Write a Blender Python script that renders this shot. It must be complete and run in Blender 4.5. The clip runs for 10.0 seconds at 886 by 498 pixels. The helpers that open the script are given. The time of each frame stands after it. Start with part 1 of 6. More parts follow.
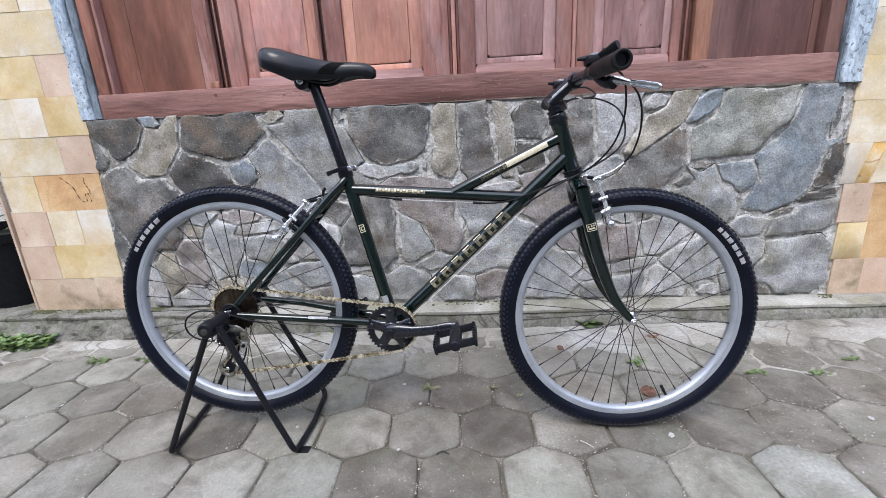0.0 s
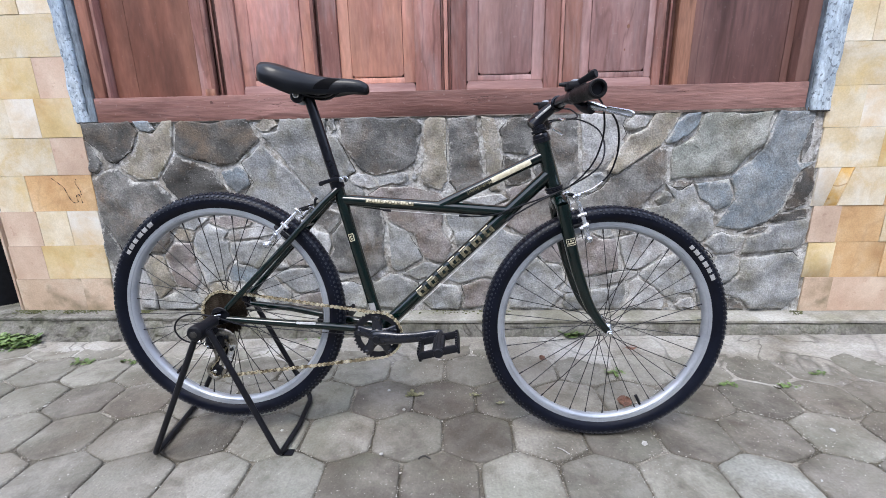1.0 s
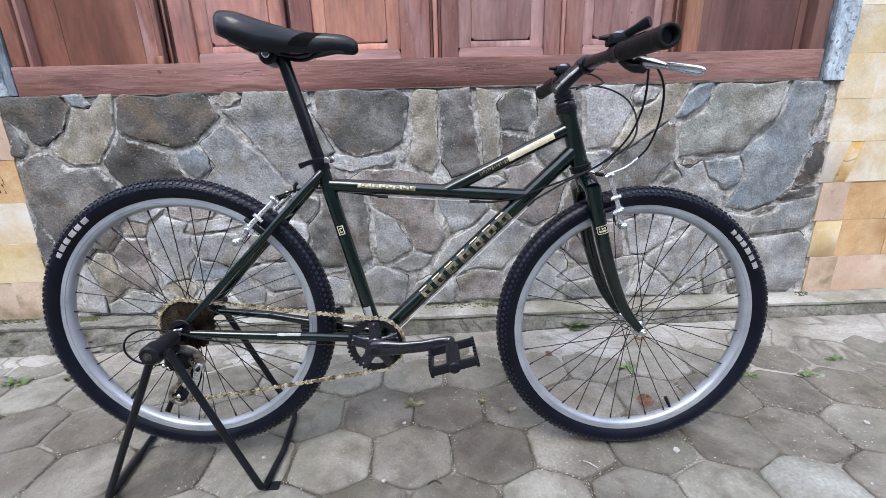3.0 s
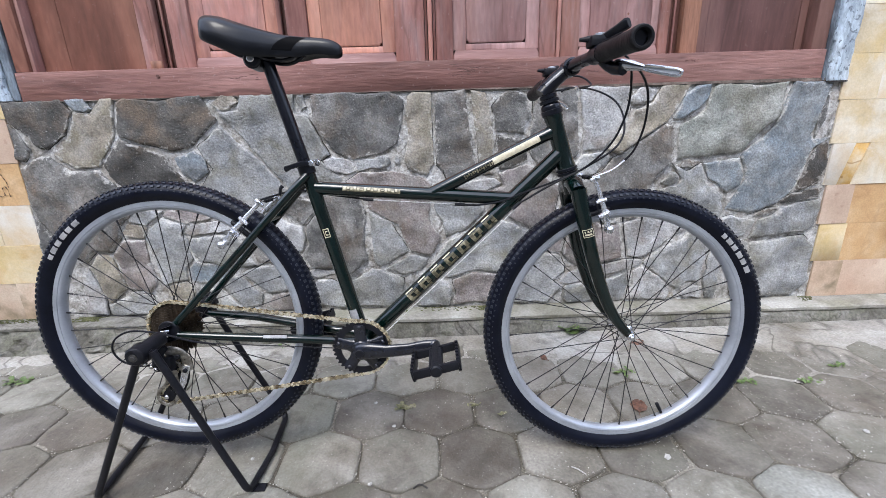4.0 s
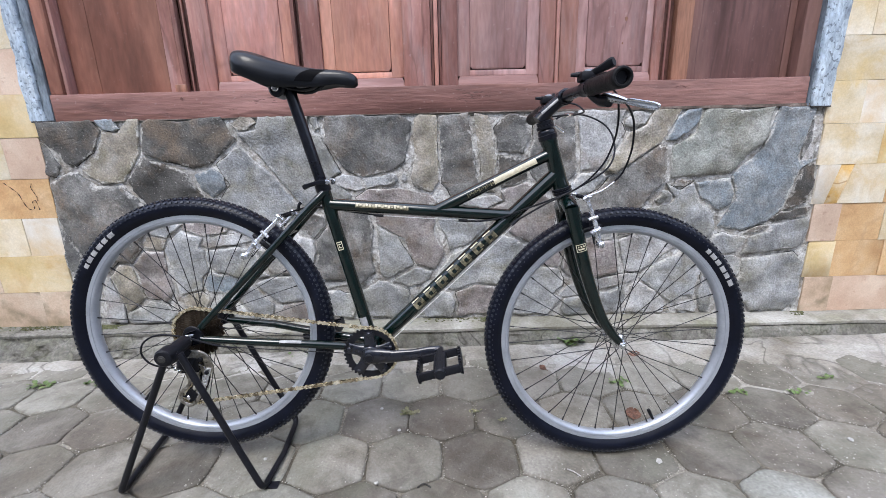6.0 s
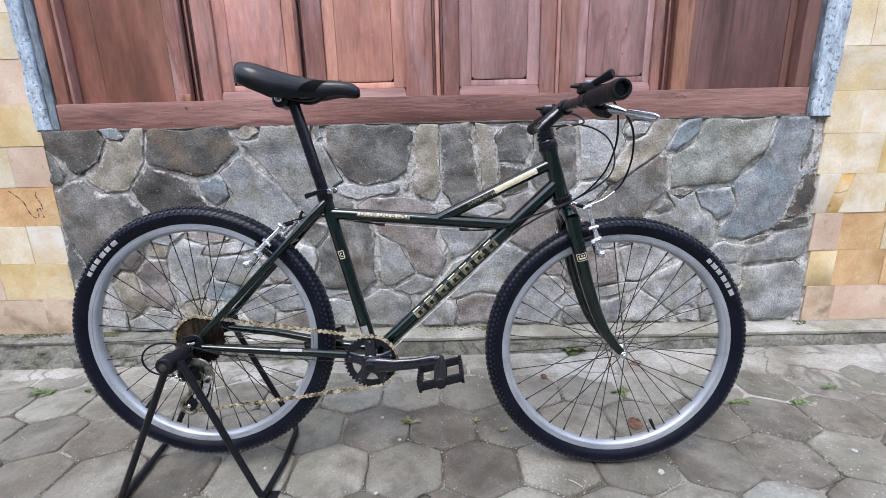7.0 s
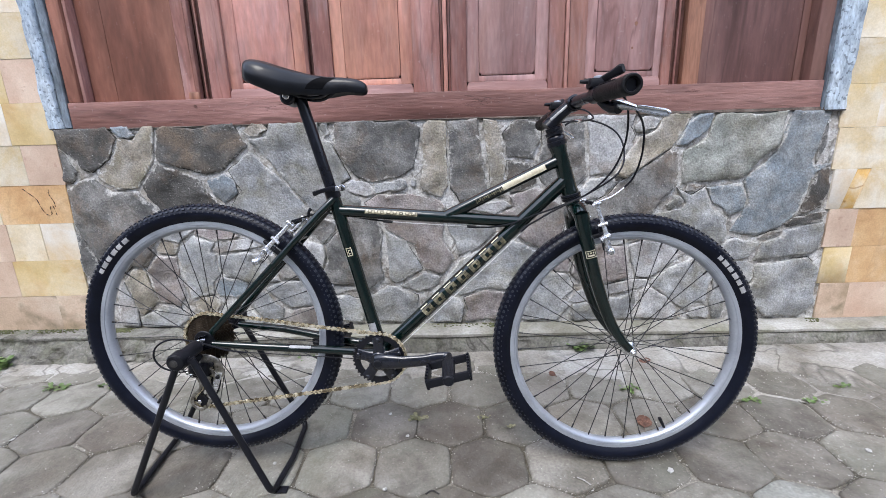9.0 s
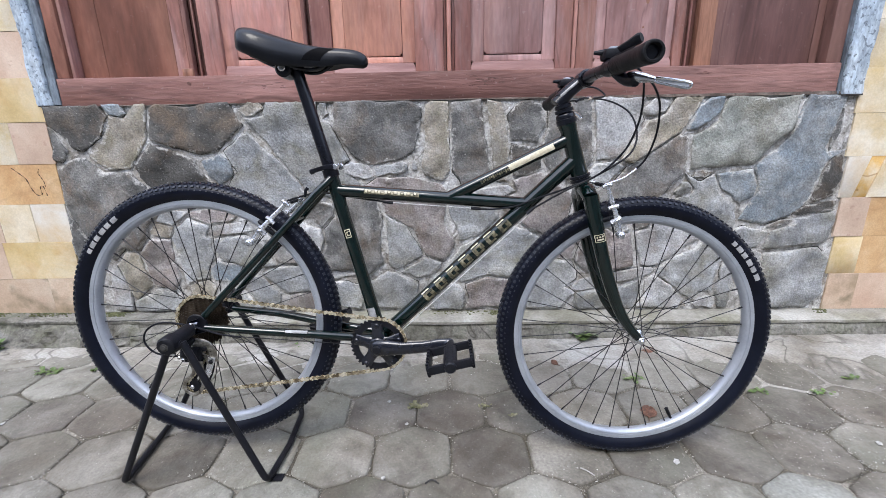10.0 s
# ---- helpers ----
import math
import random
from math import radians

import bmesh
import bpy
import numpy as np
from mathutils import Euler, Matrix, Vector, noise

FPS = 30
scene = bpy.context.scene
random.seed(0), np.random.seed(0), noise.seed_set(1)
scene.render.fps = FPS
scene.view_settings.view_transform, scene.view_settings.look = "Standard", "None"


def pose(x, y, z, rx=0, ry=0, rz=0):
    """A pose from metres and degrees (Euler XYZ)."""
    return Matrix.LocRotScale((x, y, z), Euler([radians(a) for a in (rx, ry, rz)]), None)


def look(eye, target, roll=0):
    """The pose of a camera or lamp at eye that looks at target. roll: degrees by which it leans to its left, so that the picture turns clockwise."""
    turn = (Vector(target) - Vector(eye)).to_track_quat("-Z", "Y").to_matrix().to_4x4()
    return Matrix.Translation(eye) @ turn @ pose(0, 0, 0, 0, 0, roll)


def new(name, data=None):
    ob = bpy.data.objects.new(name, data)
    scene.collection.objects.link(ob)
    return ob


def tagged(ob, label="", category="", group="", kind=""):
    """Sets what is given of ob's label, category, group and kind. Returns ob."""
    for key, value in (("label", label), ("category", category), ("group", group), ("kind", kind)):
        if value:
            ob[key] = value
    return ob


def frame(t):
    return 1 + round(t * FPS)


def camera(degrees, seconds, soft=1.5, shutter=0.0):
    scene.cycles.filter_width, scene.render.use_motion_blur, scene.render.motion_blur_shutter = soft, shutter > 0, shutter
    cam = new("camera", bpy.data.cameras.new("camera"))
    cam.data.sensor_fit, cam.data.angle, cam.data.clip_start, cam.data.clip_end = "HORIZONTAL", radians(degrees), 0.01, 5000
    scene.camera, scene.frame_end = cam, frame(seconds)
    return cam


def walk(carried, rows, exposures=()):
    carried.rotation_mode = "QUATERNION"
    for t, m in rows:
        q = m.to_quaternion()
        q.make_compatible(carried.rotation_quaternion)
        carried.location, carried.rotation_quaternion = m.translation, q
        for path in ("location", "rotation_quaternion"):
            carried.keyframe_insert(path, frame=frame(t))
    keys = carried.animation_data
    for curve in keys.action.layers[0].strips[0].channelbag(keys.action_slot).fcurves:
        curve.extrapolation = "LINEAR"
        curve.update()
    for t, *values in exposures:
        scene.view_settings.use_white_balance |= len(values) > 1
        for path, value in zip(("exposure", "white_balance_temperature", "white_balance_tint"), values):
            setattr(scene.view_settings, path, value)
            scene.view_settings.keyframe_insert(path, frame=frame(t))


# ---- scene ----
cam = camera(92.5, 10.0, soft=0.55)
PATH = [
    (0, (0.092, -1.038, 0.82), (-0.018, 0.881, 0.267), -3.0),
    (0.5, (0.112, -1.062, 0.825), (-0.01, 0.861, 0.291), -2.2),
    (1, (0.104, -1.077, 0.836), (0.042, 0.855, 0.32), -1.2),
    (1.5, (0.051, -1.045, 0.813), (0.102, 0.879, 0.267), -1.0),
    (2, (-0.035, -1.012, 0.824), (0.059, 0.902, 0.25), -1.2),
    (2.5, (-0.032, -0.963, 0.833), (0.059, 0.946, 0.243), -1.5),
    (3, (0.016, -0.904, 0.813), (0.089, 1.004, 0.218), -1.6),
    (3.2, (0.038, -0.889, 0.802), (0.102, 1.019, 0.205), -1.6),
    (4.5, (0.071, -0.926, 0.822), (0.088, 0.991, 0.252), -1.8),
    (5, (0.067, -0.956, 0.826), (0.081, 0.966, 0.271), -1.6),
    (5.5, (0.065, -0.972, 0.828), (0.082, 0.954, 0.292), -1.5),
    (7, (0.067, -0.981, 0.834), (0.077, 0.96, 0.352), -1.4),
    (7.5, (0.064, -0.983, 0.835), (0.065, 0.96, 0.363), -1.5),
    (8, (0.062, -0.976, 0.832), (0.052, 0.967, 0.36), -1.7),
    (8.5, (0.062, -0.974, 0.831), (0.042, 0.967, 0.351), -1.8),
    (9, (0.066, -0.978, 0.836), (0.041, 0.959, 0.337), -1.7),
    (9.5, (0.063, -0.961, 0.825), (0.038, 0.969, 0.298), -1.4),
    (10, (0.058, -0.942, 0.81), (0.035, 0.982, 0.264), -1.1),
]
walk(cam, [(t, look(eye, target, roll)) for t, eye, target, roll in PATH], exposures=[(0.0, 1.18), (10.0, 1.18)])

# world and light: a bright overcast sky with a soft sun behind the camera
world = bpy.data.worlds.new("overcast_sky")
scene.world = world
world.use_nodes = True
wt = world.node_tree
sky = wt.nodes.new("ShaderNodeTexSky")
sky.sky_type = "NISHITA"
sky.sun_disc = False
sky.sun_elevation, sky.sun_rotation = radians(58), radians(200)
sky.air_density, sky.dust_density = 1.0, 6.0
cloud = wt.nodes.new("ShaderNodeMix")
cloud.data_type = "RGBA"
cloud.inputs[0].default_value = 0.75
cloud.inputs[7].default_value = (9.6, 11.2, 15.3, 1)
wt.links.new(sky.outputs[0], cloud.inputs[6])
bg = wt.nodes["Background"]
bg.inputs[1].default_value = 0.105
wt.links.new(cloud.outputs[2], bg.inputs[0])

sun_data = bpy.data.lights.new("sun", "SUN")
sun_data.energy, sun_data.angle, sun_data.color = 1.1, radians(25), (1.0, 0.97, 0.92)
sun = new("sun", sun_data)
sun.matrix_world = look((-1.5, -4.0, 7.0), (0, 0, 0))


# ---- materials ----
def links(tree, *pairs):
    for a, b in pairs:
        tree.links.new(a, b)


def mat(name, stops, scale=6.0, fine=90.0, rough=0.6, metal=0.0, bump=0.3, stretch=(1, 1, 1), coat=0.0, rand=0.0,
        grain=0.35, spread=0.25, spec=0.5, streak=None, stain=None, speck=None, patch=(), smear=None):
    """A surface of two noises, coarse for colour and fine for grain; streak, stain, speck and patch add (colour, scale, amount); smear is mortar spread over a stone's edge."""
    m = bpy.data.materials.new(name)
    m.use_nodes = True
    t = m.node_tree
    n = t.nodes
    p = n["Principled BSDF"]
    geo = n.new("ShaderNodeNewGeometry")
    info = n.new("ShaderNodeObjectInfo")
    mp = n.new("ShaderNodeMapping")
    mp.inputs["Scale"].default_value = stretch
    shift = n.new("ShaderNodeVectorMath")
    shift.operation = "MULTIPLY_ADD"
    shift.inputs[1].default_value = (7.0, 7.0, 7.0) if rand else (0, 0, 0)
    links(t, (info.outputs["Random"], shift.inputs[0]), (geo.outputs["Position"], shift.inputs[2]), (shift.outputs[0], mp.inputs[0]))
    big = n.new("ShaderNodeTexNoise")
    big.inputs["Scale"].default_value, big.inputs["Detail"].default_value, big.inputs["Roughness"].default_value = scale, 6, 0.6
    small = n.new("ShaderNodeTexNoise")
    small.inputs["Scale"].default_value, small.inputs["Detail"].default_value = fine, 4
    links(t, (mp.outputs[0], big.inputs["Vector"]), (mp.outputs[0], small.inputs["Vector"]))
    ramp = n.new("ShaderNodeValToRGB")
    e = ramp.color_ramp.elements
    while len(e) < len(stops):
        e.new(0.5)
    for i, c in enumerate(stops):
        e[i].position = 0.5 + spread * (2 * i / max(1, len(stops) - 1) - 1) * 0.7
        e[i].color = (*c, 1)
    links(t, (big.outputs["Fac"], ramp.inputs[0]))
    col = ramp.outputs[0]

    def over(colour, fac):
        nonlocal col
        mx = n.new("ShaderNodeMix")
        mx.data_type = "RGBA"
        links(t, (fac, mx.inputs[0]), (col, mx.inputs[6]))
        mx.inputs[7].default_value = (*colour, 1)
        col = mx.outputs[2]

    def band(source, lo, hi, top):
        r = n.new("ShaderNodeMapRange")
        r.inputs[1].default_value, r.inputs[2].default_value, r.inputs[4].default_value = lo, hi, top
        links(t, (source, r.inputs[0]))
        return r.outputs[0]

    if stain:
        s = n.new("ShaderNodeTexNoise")
        s.inputs["Scale"].default_value, s.inputs["Detail"].default_value = stain[1], 8
        links(t, (mp.outputs[0], s.inputs["Vector"]))
        over(stain[0], band(s.outputs["Fac"], 0.5, 0.72, stain[2]))
    if streak:
        s = n.new("ShaderNodeTexNoise")
        s.inputs["Scale"].default_value, s.inputs["Detail"].default_value, s.inputs["Distortion"].default_value = streak[1], 3, 0.8
        links(t, (mp.outputs[0], s.inputs["Vector"]))
        d = n.new("ShaderNodeMath")
        d.operation = "SUBTRACT"
        d.inputs[1].default_value = 0.5
        a = n.new("ShaderNodeMath")
        a.operation = "ABSOLUTE"
        links(t, (s.outputs["Fac"], d.inputs[0]), (d.outputs[0], a.inputs[0]))
        r = n.new("ShaderNodeMapRange")
        r.inputs[1].default_value, r.inputs[2].default_value, r.inputs[3].default_value, r.inputs[4].default_value = 0.0, 0.02, streak[2], 0.0
        links(t, (a.outputs[0], r.inputs[0]))
        over(streak[0], r.outputs[0])
    if speck:
        s = n.new("ShaderNodeTexNoise")
        s.inputs["Scale"].default_value, s.inputs["Detail"].default_value = speck[1], 2
        links(t, (geo.outputs["Position"], s.inputs["Vector"]))
        low = speck[3] if len(speck) > 3 else 0.66
        over(speck[0], band(s.outputs["Fac"], low, low + 0.06, speck[2]))
    for colour, size, amount in patch:
        s = n.new("ShaderNodeTexNoise")
        s.inputs["Scale"].default_value, s.inputs["Detail"].default_value, s.inputs["Roughness"].default_value, s.inputs["Distortion"].default_value = size, 7, 0.62, 0.4
        along_grain = n.new("ShaderNodeMapping")
        along_grain.inputs["Scale"].default_value = stretch
        along_grain.inputs["Location"].default_value = (size, amount * 9, colour[0] * 40)
        links(t, (geo.outputs["Position"], along_grain.inputs[0]), (along_grain.outputs[0], s.inputs["Vector"]))
        over(colour, band(s.outputs["Fac"], 0.47, 0.68, amount))
    if smear:
        s = n.new("ShaderNodeTexNoise")
        s.inputs["Scale"].default_value, s.inputs["Detail"].default_value, s.inputs["Roughness"].default_value, s.inputs["Distortion"].default_value = smear[1], 8, 0.68, 0.7
        at = n.new("ShaderNodeAttribute")
        at.attribute_name = "edge_distance"
        reach = n.new("ShaderNodeMath")
        reach.operation = "MULTIPLY_ADD"
        reach.inputs[1].default_value, reach.inputs[2].default_value = 0.100, -0.047
        gap = n.new("ShaderNodeMath")
        gap.operation = "SUBTRACT"
        links(t, (geo.outputs["Position"], s.inputs["Vector"]), (s.outputs["Fac"], reach.inputs[0]), (reach.outputs[0], gap.inputs[0]), (at.outputs["Fac"], gap.inputs[1]))
        over(smear[0], band(gap.outputs[0], -0.003, 0.006, smear[2]))
    hsv = n.new("ShaderNodeHueSaturation")
    val = n.new("ShaderNodeMapRange")
    val.inputs[3].default_value, val.inputs[4].default_value = 1 - grain, 1 + grain
    val.inputs[1].default_value, val.inputs[2].default_value = 0.25, 0.75
    links(t, (small.outputs["Fac"], val.inputs[0]), (col, hsv.inputs["Color"]))
    value = val.outputs[0]
    if rand:
        rr = n.new("ShaderNodeMapRange")
        rr.inputs[3].default_value, rr.inputs[4].default_value = 1 - rand, 1 + rand
        mul = n.new("ShaderNodeMath")
        mul.operation = "MULTIPLY"
        links(t, (info.outputs["Random"], rr.inputs[0]), (rr.outputs[0], mul.inputs[0]), (value, mul.inputs[1]))
        value = mul.outputs[0]
    links(t, (value, hsv.inputs["Value"]), (hsv.outputs[0], p.inputs["Base Color"]))
    rg = n.new("ShaderNodeMapRange")
    rg.inputs[3].default_value, rg.inputs[4].default_value = max(0.03, rough - 0.12), min(1, rough + 0.12)
    links(t, (big.outputs["Fac"], rg.inputs[0]), (rg.outputs[0], p.inputs["Roughness"]))
    p.inputs["Metallic"].default_value = metal
    p.inputs["Coat Weight"].default_value = coat
    p.inputs["Coat Roughness"].default_value = 0.06
    p.inputs["Specular IOR Level"].default_value = spec
    if bump:
        both = n.new("ShaderNodeMath")
        both.operation = "MULTIPLY_ADD"
        both.inputs[1].default_value = 3.0
        links(t, (big.outputs["Fac"], both.inputs[0]), (small.outputs["Fac"], both.inputs[2]))
        b = n.new("ShaderNodeBump")
        b.inputs["Strength"].default_value, b.inputs["Distance"].default_value = bump, 0.004
        links(t, (both.outputs[0], b.inputs["Height"]), (b.outputs[0], p.inputs["Normal"]))
    return m


SMEAR = ((.50, .485, .45), 32, 0.62)
WISP = ((.36, .355, .335), 10, 0.55)
RUST = ((.17, .120, .078), 8, 0.7)
OLIVE = ((.175, .160, .100), 8.0, 0.7)


def stone(name, stops, tints, rand=0.18, pale=0.3):
    return mat(name, stops, 9, 150, 0.76, bump=1.0, grain=0.38, spread=0.30, rand=rand, patch=tints + (((.34, .325, .285), 15, pale), ((.050, .046, .039), 11, 0.45)), smear=SMEAR, speck=((.50, .48, .44), 150, 0.5), stain=(tuple(0.45 * v for v in stops[0]), 16, 0.45))


STONE = {
    "d": stone("stone_dark", [(0.0490, 0.0500, 0.0483), (0.1058, 0.1050, 0.1019), (0.1862, 0.1840, 0.1764)], (RUST, WISP), 0.18, 0.15),
    "D": stone("stone_dark_brown", [(0.0333, 0.0320, 0.0294), (0.0686, 0.0660, 0.0609), (0.1225, 0.1180, 0.1103)], (RUST,), 0.18, 0.10),
    "g": stone("stone_grey", [(0.1666, 0.1750, 0.1806), (0.2940, 0.3050, 0.3129), (0.4410, 0.4500, 0.4515)], (OLIVE, WISP)),
    "l": stone("stone_pale", [(0.2940, 0.3000, 0.3024), (0.4312, 0.4350, 0.4389), (0.5684, 0.5700, 0.5670)], (RUST, WISP), 0.12),
    "t": stone("stone_tan", [(0.1519, 0.1340, 0.1081), (0.2793, 0.2450, 0.1943), (0.4214, 0.3700, 0.2992)], (OLIVE, WISP), 0.12),
    "r": stone("stone_reddish", [(0.1372, 0.1200, 0.1155), (0.2597, 0.2280, 0.2205), (0.3773, 0.3400, 0.3276)], (RUST, WISP), 0.12),
    "b": stone("stone_bluish", [(0.1352, 0.1650, 0.1890), (0.2205, 0.2620, 0.2940), (0.3381, 0.3820, 0.4148)], (((0.1274, 0.1250, 0.1208), 6, 0.55), WISP), 0.1),
    "G": stone("stone_greenish", [(0.1176, 0.1260, 0.1113), (0.2303, 0.2450, 0.2205), (0.3528, 0.3680, 0.3360)], (((0.1666, 0.1450, 0.0998), 6.0, 0.7), WISP), 0.1),
}
M_BED = mat("bed_mortar", [(.06, .045, .036), (.11, .082, .066), (.20, .16, .135)], 12, 140, 0.9, bump=0.6, grain=0.3)
M_MORTAR = mat("mortar", [(0.1960, 0.1850, 0.1612), (0.4312, 0.4200, 0.3952), (0.6468, 0.6450, 0.6344)], 28, 140, 0.9, bump=1.0, grain=0.35, spread=0.26, stain=((0.1078, 0.0980, 0.0811), 20, 0.75), patch=(((0.2058, 0.1650, 0.1196), 13, 0.6), ((0.5880, 0.5900, 0.5928), 17, 0.5)), streak=((0.0686, 0.0620, 0.0520), 9, 0.6))
TILE = {
    "c": mat("sandstone_cream", [(0.4950, 0.3832, 0.2259), (0.6138, 0.5145, 0.3492), (0.6930, 0.6154, 0.4824)], 5, 160, 0.7, bump=0.12, rand=0.07, grain=0.08, stain=((0.5148, 0.3528, 0.1638), 9, 0.6), patch=(((0.6138, 0.4439, 0.1845), 6.0, 0.7), ((0.7326, 0.6968, 0.6156), 7.5, 0.75), ((0.3267, 0.3126, 0.2565), 14.0, 0.18))),
    "p": mat("sandstone_pink", [(0.4600, 0.3300, 0.2425), (0.5600, 0.4200, 0.3201), (0.6400, 0.5200, 0.4074)], 6, 160, 0.7, bump=0.12, rand=0.07, grain=0.09, stain=((0.4400, 0.2700, 0.1843), 10, 0.45), speck=((.30, .15, .11), 40, 0.3)),
    "w": mat("sandstone_white", [(0.5800, 0.4995, 0.3827), (0.6700, 0.6092, 0.5194), (0.7200, 0.6897, 0.6278)], 5, 160, 0.65, bump=0.10, rand=0.05, grain=0.06, stain=((0.6000, 0.4394, 0.2159), 7, 0.5), patch=(((0.6000, 0.3996, 0.1565), 6.0, 0.55), ((0.7400, 0.7197, 0.6665), 8.0, 0.6))),
    "y": mat("sandstone_yellow", [(0.5000, 0.3599, 0.1565), (0.6100, 0.4695, 0.2451), (0.6700, 0.5500, 0.3526)], 6, 160, 0.7, bump=0.12, rand=0.06, grain=0.08, stain=((0.5000, 0.2794, 0.0886), 10, 0.6), patch=(((0.7000, 0.5995, 0.4214), 6.5, 0.8), ((0.3300, 0.3094, 0.2451), 14.0, 0.15))),
    "o": mat("sandstone_orange", [(0.4700, 0.2700, 0.1200), (0.5800, 0.3750, 0.1900), (0.6500, 0.4900, 0.3100)], 5, 160, 0.7, bump=0.14, rand=0.08, grain=0.10, stain=((0.3800, 0.2100, 0.0900), 9, 0.5), streak=((0.3000, 0.1700, 0.0800), 3, 0.22)),
    "v": mat("sandstone_veined", [(.50, .27, .06), (.60, .37, .12), (.66, .55, .38)], 9, 160, 0.65, bump=0.14, rand=0.06, grain=0.08, streak=((.25, .11, .02), 8, 0.7)),
    "m": mat("sandstone_grimy", [(.36, .27, .18), (.50, .37, .27), (.58, .47, .36)], 7, 150, 0.8, bump=0.2, rand=0.06, grain=0.12, stain=((.10, .10, .05), 10, 0.9)),
}
M_WOOD_V = mat("wood_upright_grain", [(0.1792, 0.0760, 0.0630), (0.4419, 0.2090, 0.1750), (0.6973, 0.3770, 0.3280)], 3.2, 45, 0.42, bump=0.3, stretch=(2.0, 2.0, 0.40), rand=0.10, grain=0.15, spread=0.30, spec=0.28, stain=((0.6726, 0.3830, 0.3070), 1.7, 0.6), streak=((0.1493, 0.0630, 0.0530), 2.2, 0.4), patch=(((0.3832, 0.3100, 0.3090), 10, 0.35), ((0.7220, 0.3700, 0.2410), 1.5, 0.6), ((0.1864, 0.0900, 0.0760), 2.1, 0.5)), speck=((.55, .44, .42), 75, 0.14))
M_WOOD_STILE = mat("wood_stile", [(0.094, 0.041, 0.034), (0.269, 0.128, 0.108), (0.461, 0.244, 0.214)], 3.4, 48, 0.42, bump=0.35, stretch=(2.2, 2.2, 0.38), rand=0.18, grain=0.17, spread=0.30, spec=0.28, stain=((0.472, 0.258, 0.217), 2.0, 0.55), streak=((0.072, 0.032, 0.028), 2.4, 0.45), patch=(((0.372, 0.310, 0.309), 10, 0.35), ((0.472, 0.246, 0.178), 1.8, 0.5), ((0.099, 0.050, 0.046), 2.3, 0.55)), speck=((.52, .44, .42), 70, 0.22))
# greyer and darker than M_WOOD_V, for the fields of doors 3 and 4
M_WOOD_GREY = mat("wood_greyer_field", [(0.155, 0.079, 0.072), (0.350, 0.201, 0.186), (0.534, 0.346, 0.327)], 3.0, 46, 0.44, bump=0.3, stretch=(2.0, 2.0, 0.40), rand=0.10, grain=0.16, spread=0.30, spec=0.28, stain=((0.510, 0.348, 0.320), 1.8, 0.55), streak=((0.111, 0.057, 0.053), 2.3, 0.4), patch=(((0.376, 0.310, 0.309), 10, 0.35), ((0.466, 0.260, 0.195), 1.6, 0.5), ((0.149, 0.085, 0.080), 2.2, 0.5)), speck=((.55, .47, .46), 70, 0.2))
# darker, less red wood for the planks and jamb east of the doors
M_WOOD_DARK = mat("wood_darker_east", [(0.0874, 0.0442, 0.0387), (0.1520, 0.0791, 0.0714), (0.2071, 0.1196, 0.1058)], 4.5, 45, 0.40, bump=0.25, stretch=(2.0, 2.0, 0.30), rand=0.10, grain=0.18, spread=0.30, stain=((0.2489, 0.1196, 0.0903), 2.2, 0.7), streak=((0.0466, 0.0221, 0.0181), 2.2, 0.5), patch=(((0.2764, 0.1592, 0.1213), 1.6, 0.6), ((0.0646, 0.0350, 0.0327), 2.3, 0.7)), speck=((0.407, 0.356, 0.352), 75, 0.10))
M_WOOD_H = mat("wood_level_grain", [(0.0889, 0.0400, 0.0323), (0.2270, 0.1122, 0.0944), (0.3925, 0.2210, 0.1946)], 4, 60, 0.46, bump=0.5, stretch=(0.30, 2.4, 2.4), grain=0.17, spread=0.30, spec=0.28, stain=((0.0845, 0.0400, 0.0331), 3, 0.55), streak=((0.0519, 0.0235, 0.0195), 2.4, 0.55), patch=(((0.4083, 0.2453, 0.2117), 1.6, 0.55), ((0.0810, 0.0418, 0.0374), 2.4, 0.5), ((0.3133, 0.1244, 0.0723), 1.1, 0.5)), speck=((.55, .46, .45), 75, 0.16))
M_WOOD_MID = mat("wood_plain_plank", [(0.0991, 0.0395, 0.0275), (0.2265, 0.0963, 0.0670), (0.3538, 0.1637, 0.1184)], 3.0, 45, 0.42, bump=0.25, stretch=(1.6, 1.6, 0.35), rand=0.08, grain=0.15, spread=0.30, spec=0.28, stain=((0.3489, 0.1493, 0.0946), 1.6, 0.7), streak=((0.0758, 0.0318, 0.0229), 2.0, 0.35), patch=(((0.3771, 0.2022, 0.1469), 1.4, 0.5), ((0.0943, 0.0481, 0.0376), 2.0, 0.6)), speck=((.477, .364, .348), 75, 0.12))
M_WOOD_LIGHT = mat("wood_worn_strip", [(.16, .072, .044), (.30, .145, .092), (.42, .22, .15)], 4, 60, 0.5, bump=0.4, stretch=(2.4, 2.4, 0.3), grain=0.25, spread=0.3, streak=((.08, .036, .022), 2.5, 0.6), stain=((.10, .050, .034), 3, 0.6))
# paler than the leaf: the sloped rail's highlight is put into its colour
M_WOOD_RAIL = mat("wood_rail_highlight", [(0.240, 0.127, 0.111), (0.356, 0.209, 0.188), (0.445, 0.298, 0.277)], 5, 50, 0.42, bump=0.3, stretch=(0.3, 2.4, 2.4), grain=0.13)
M_CRACK = mat("dark_crack", [(.025, .024, .022), (.05, .048, .044)], 20, 100, 0.95, bump=0.0)
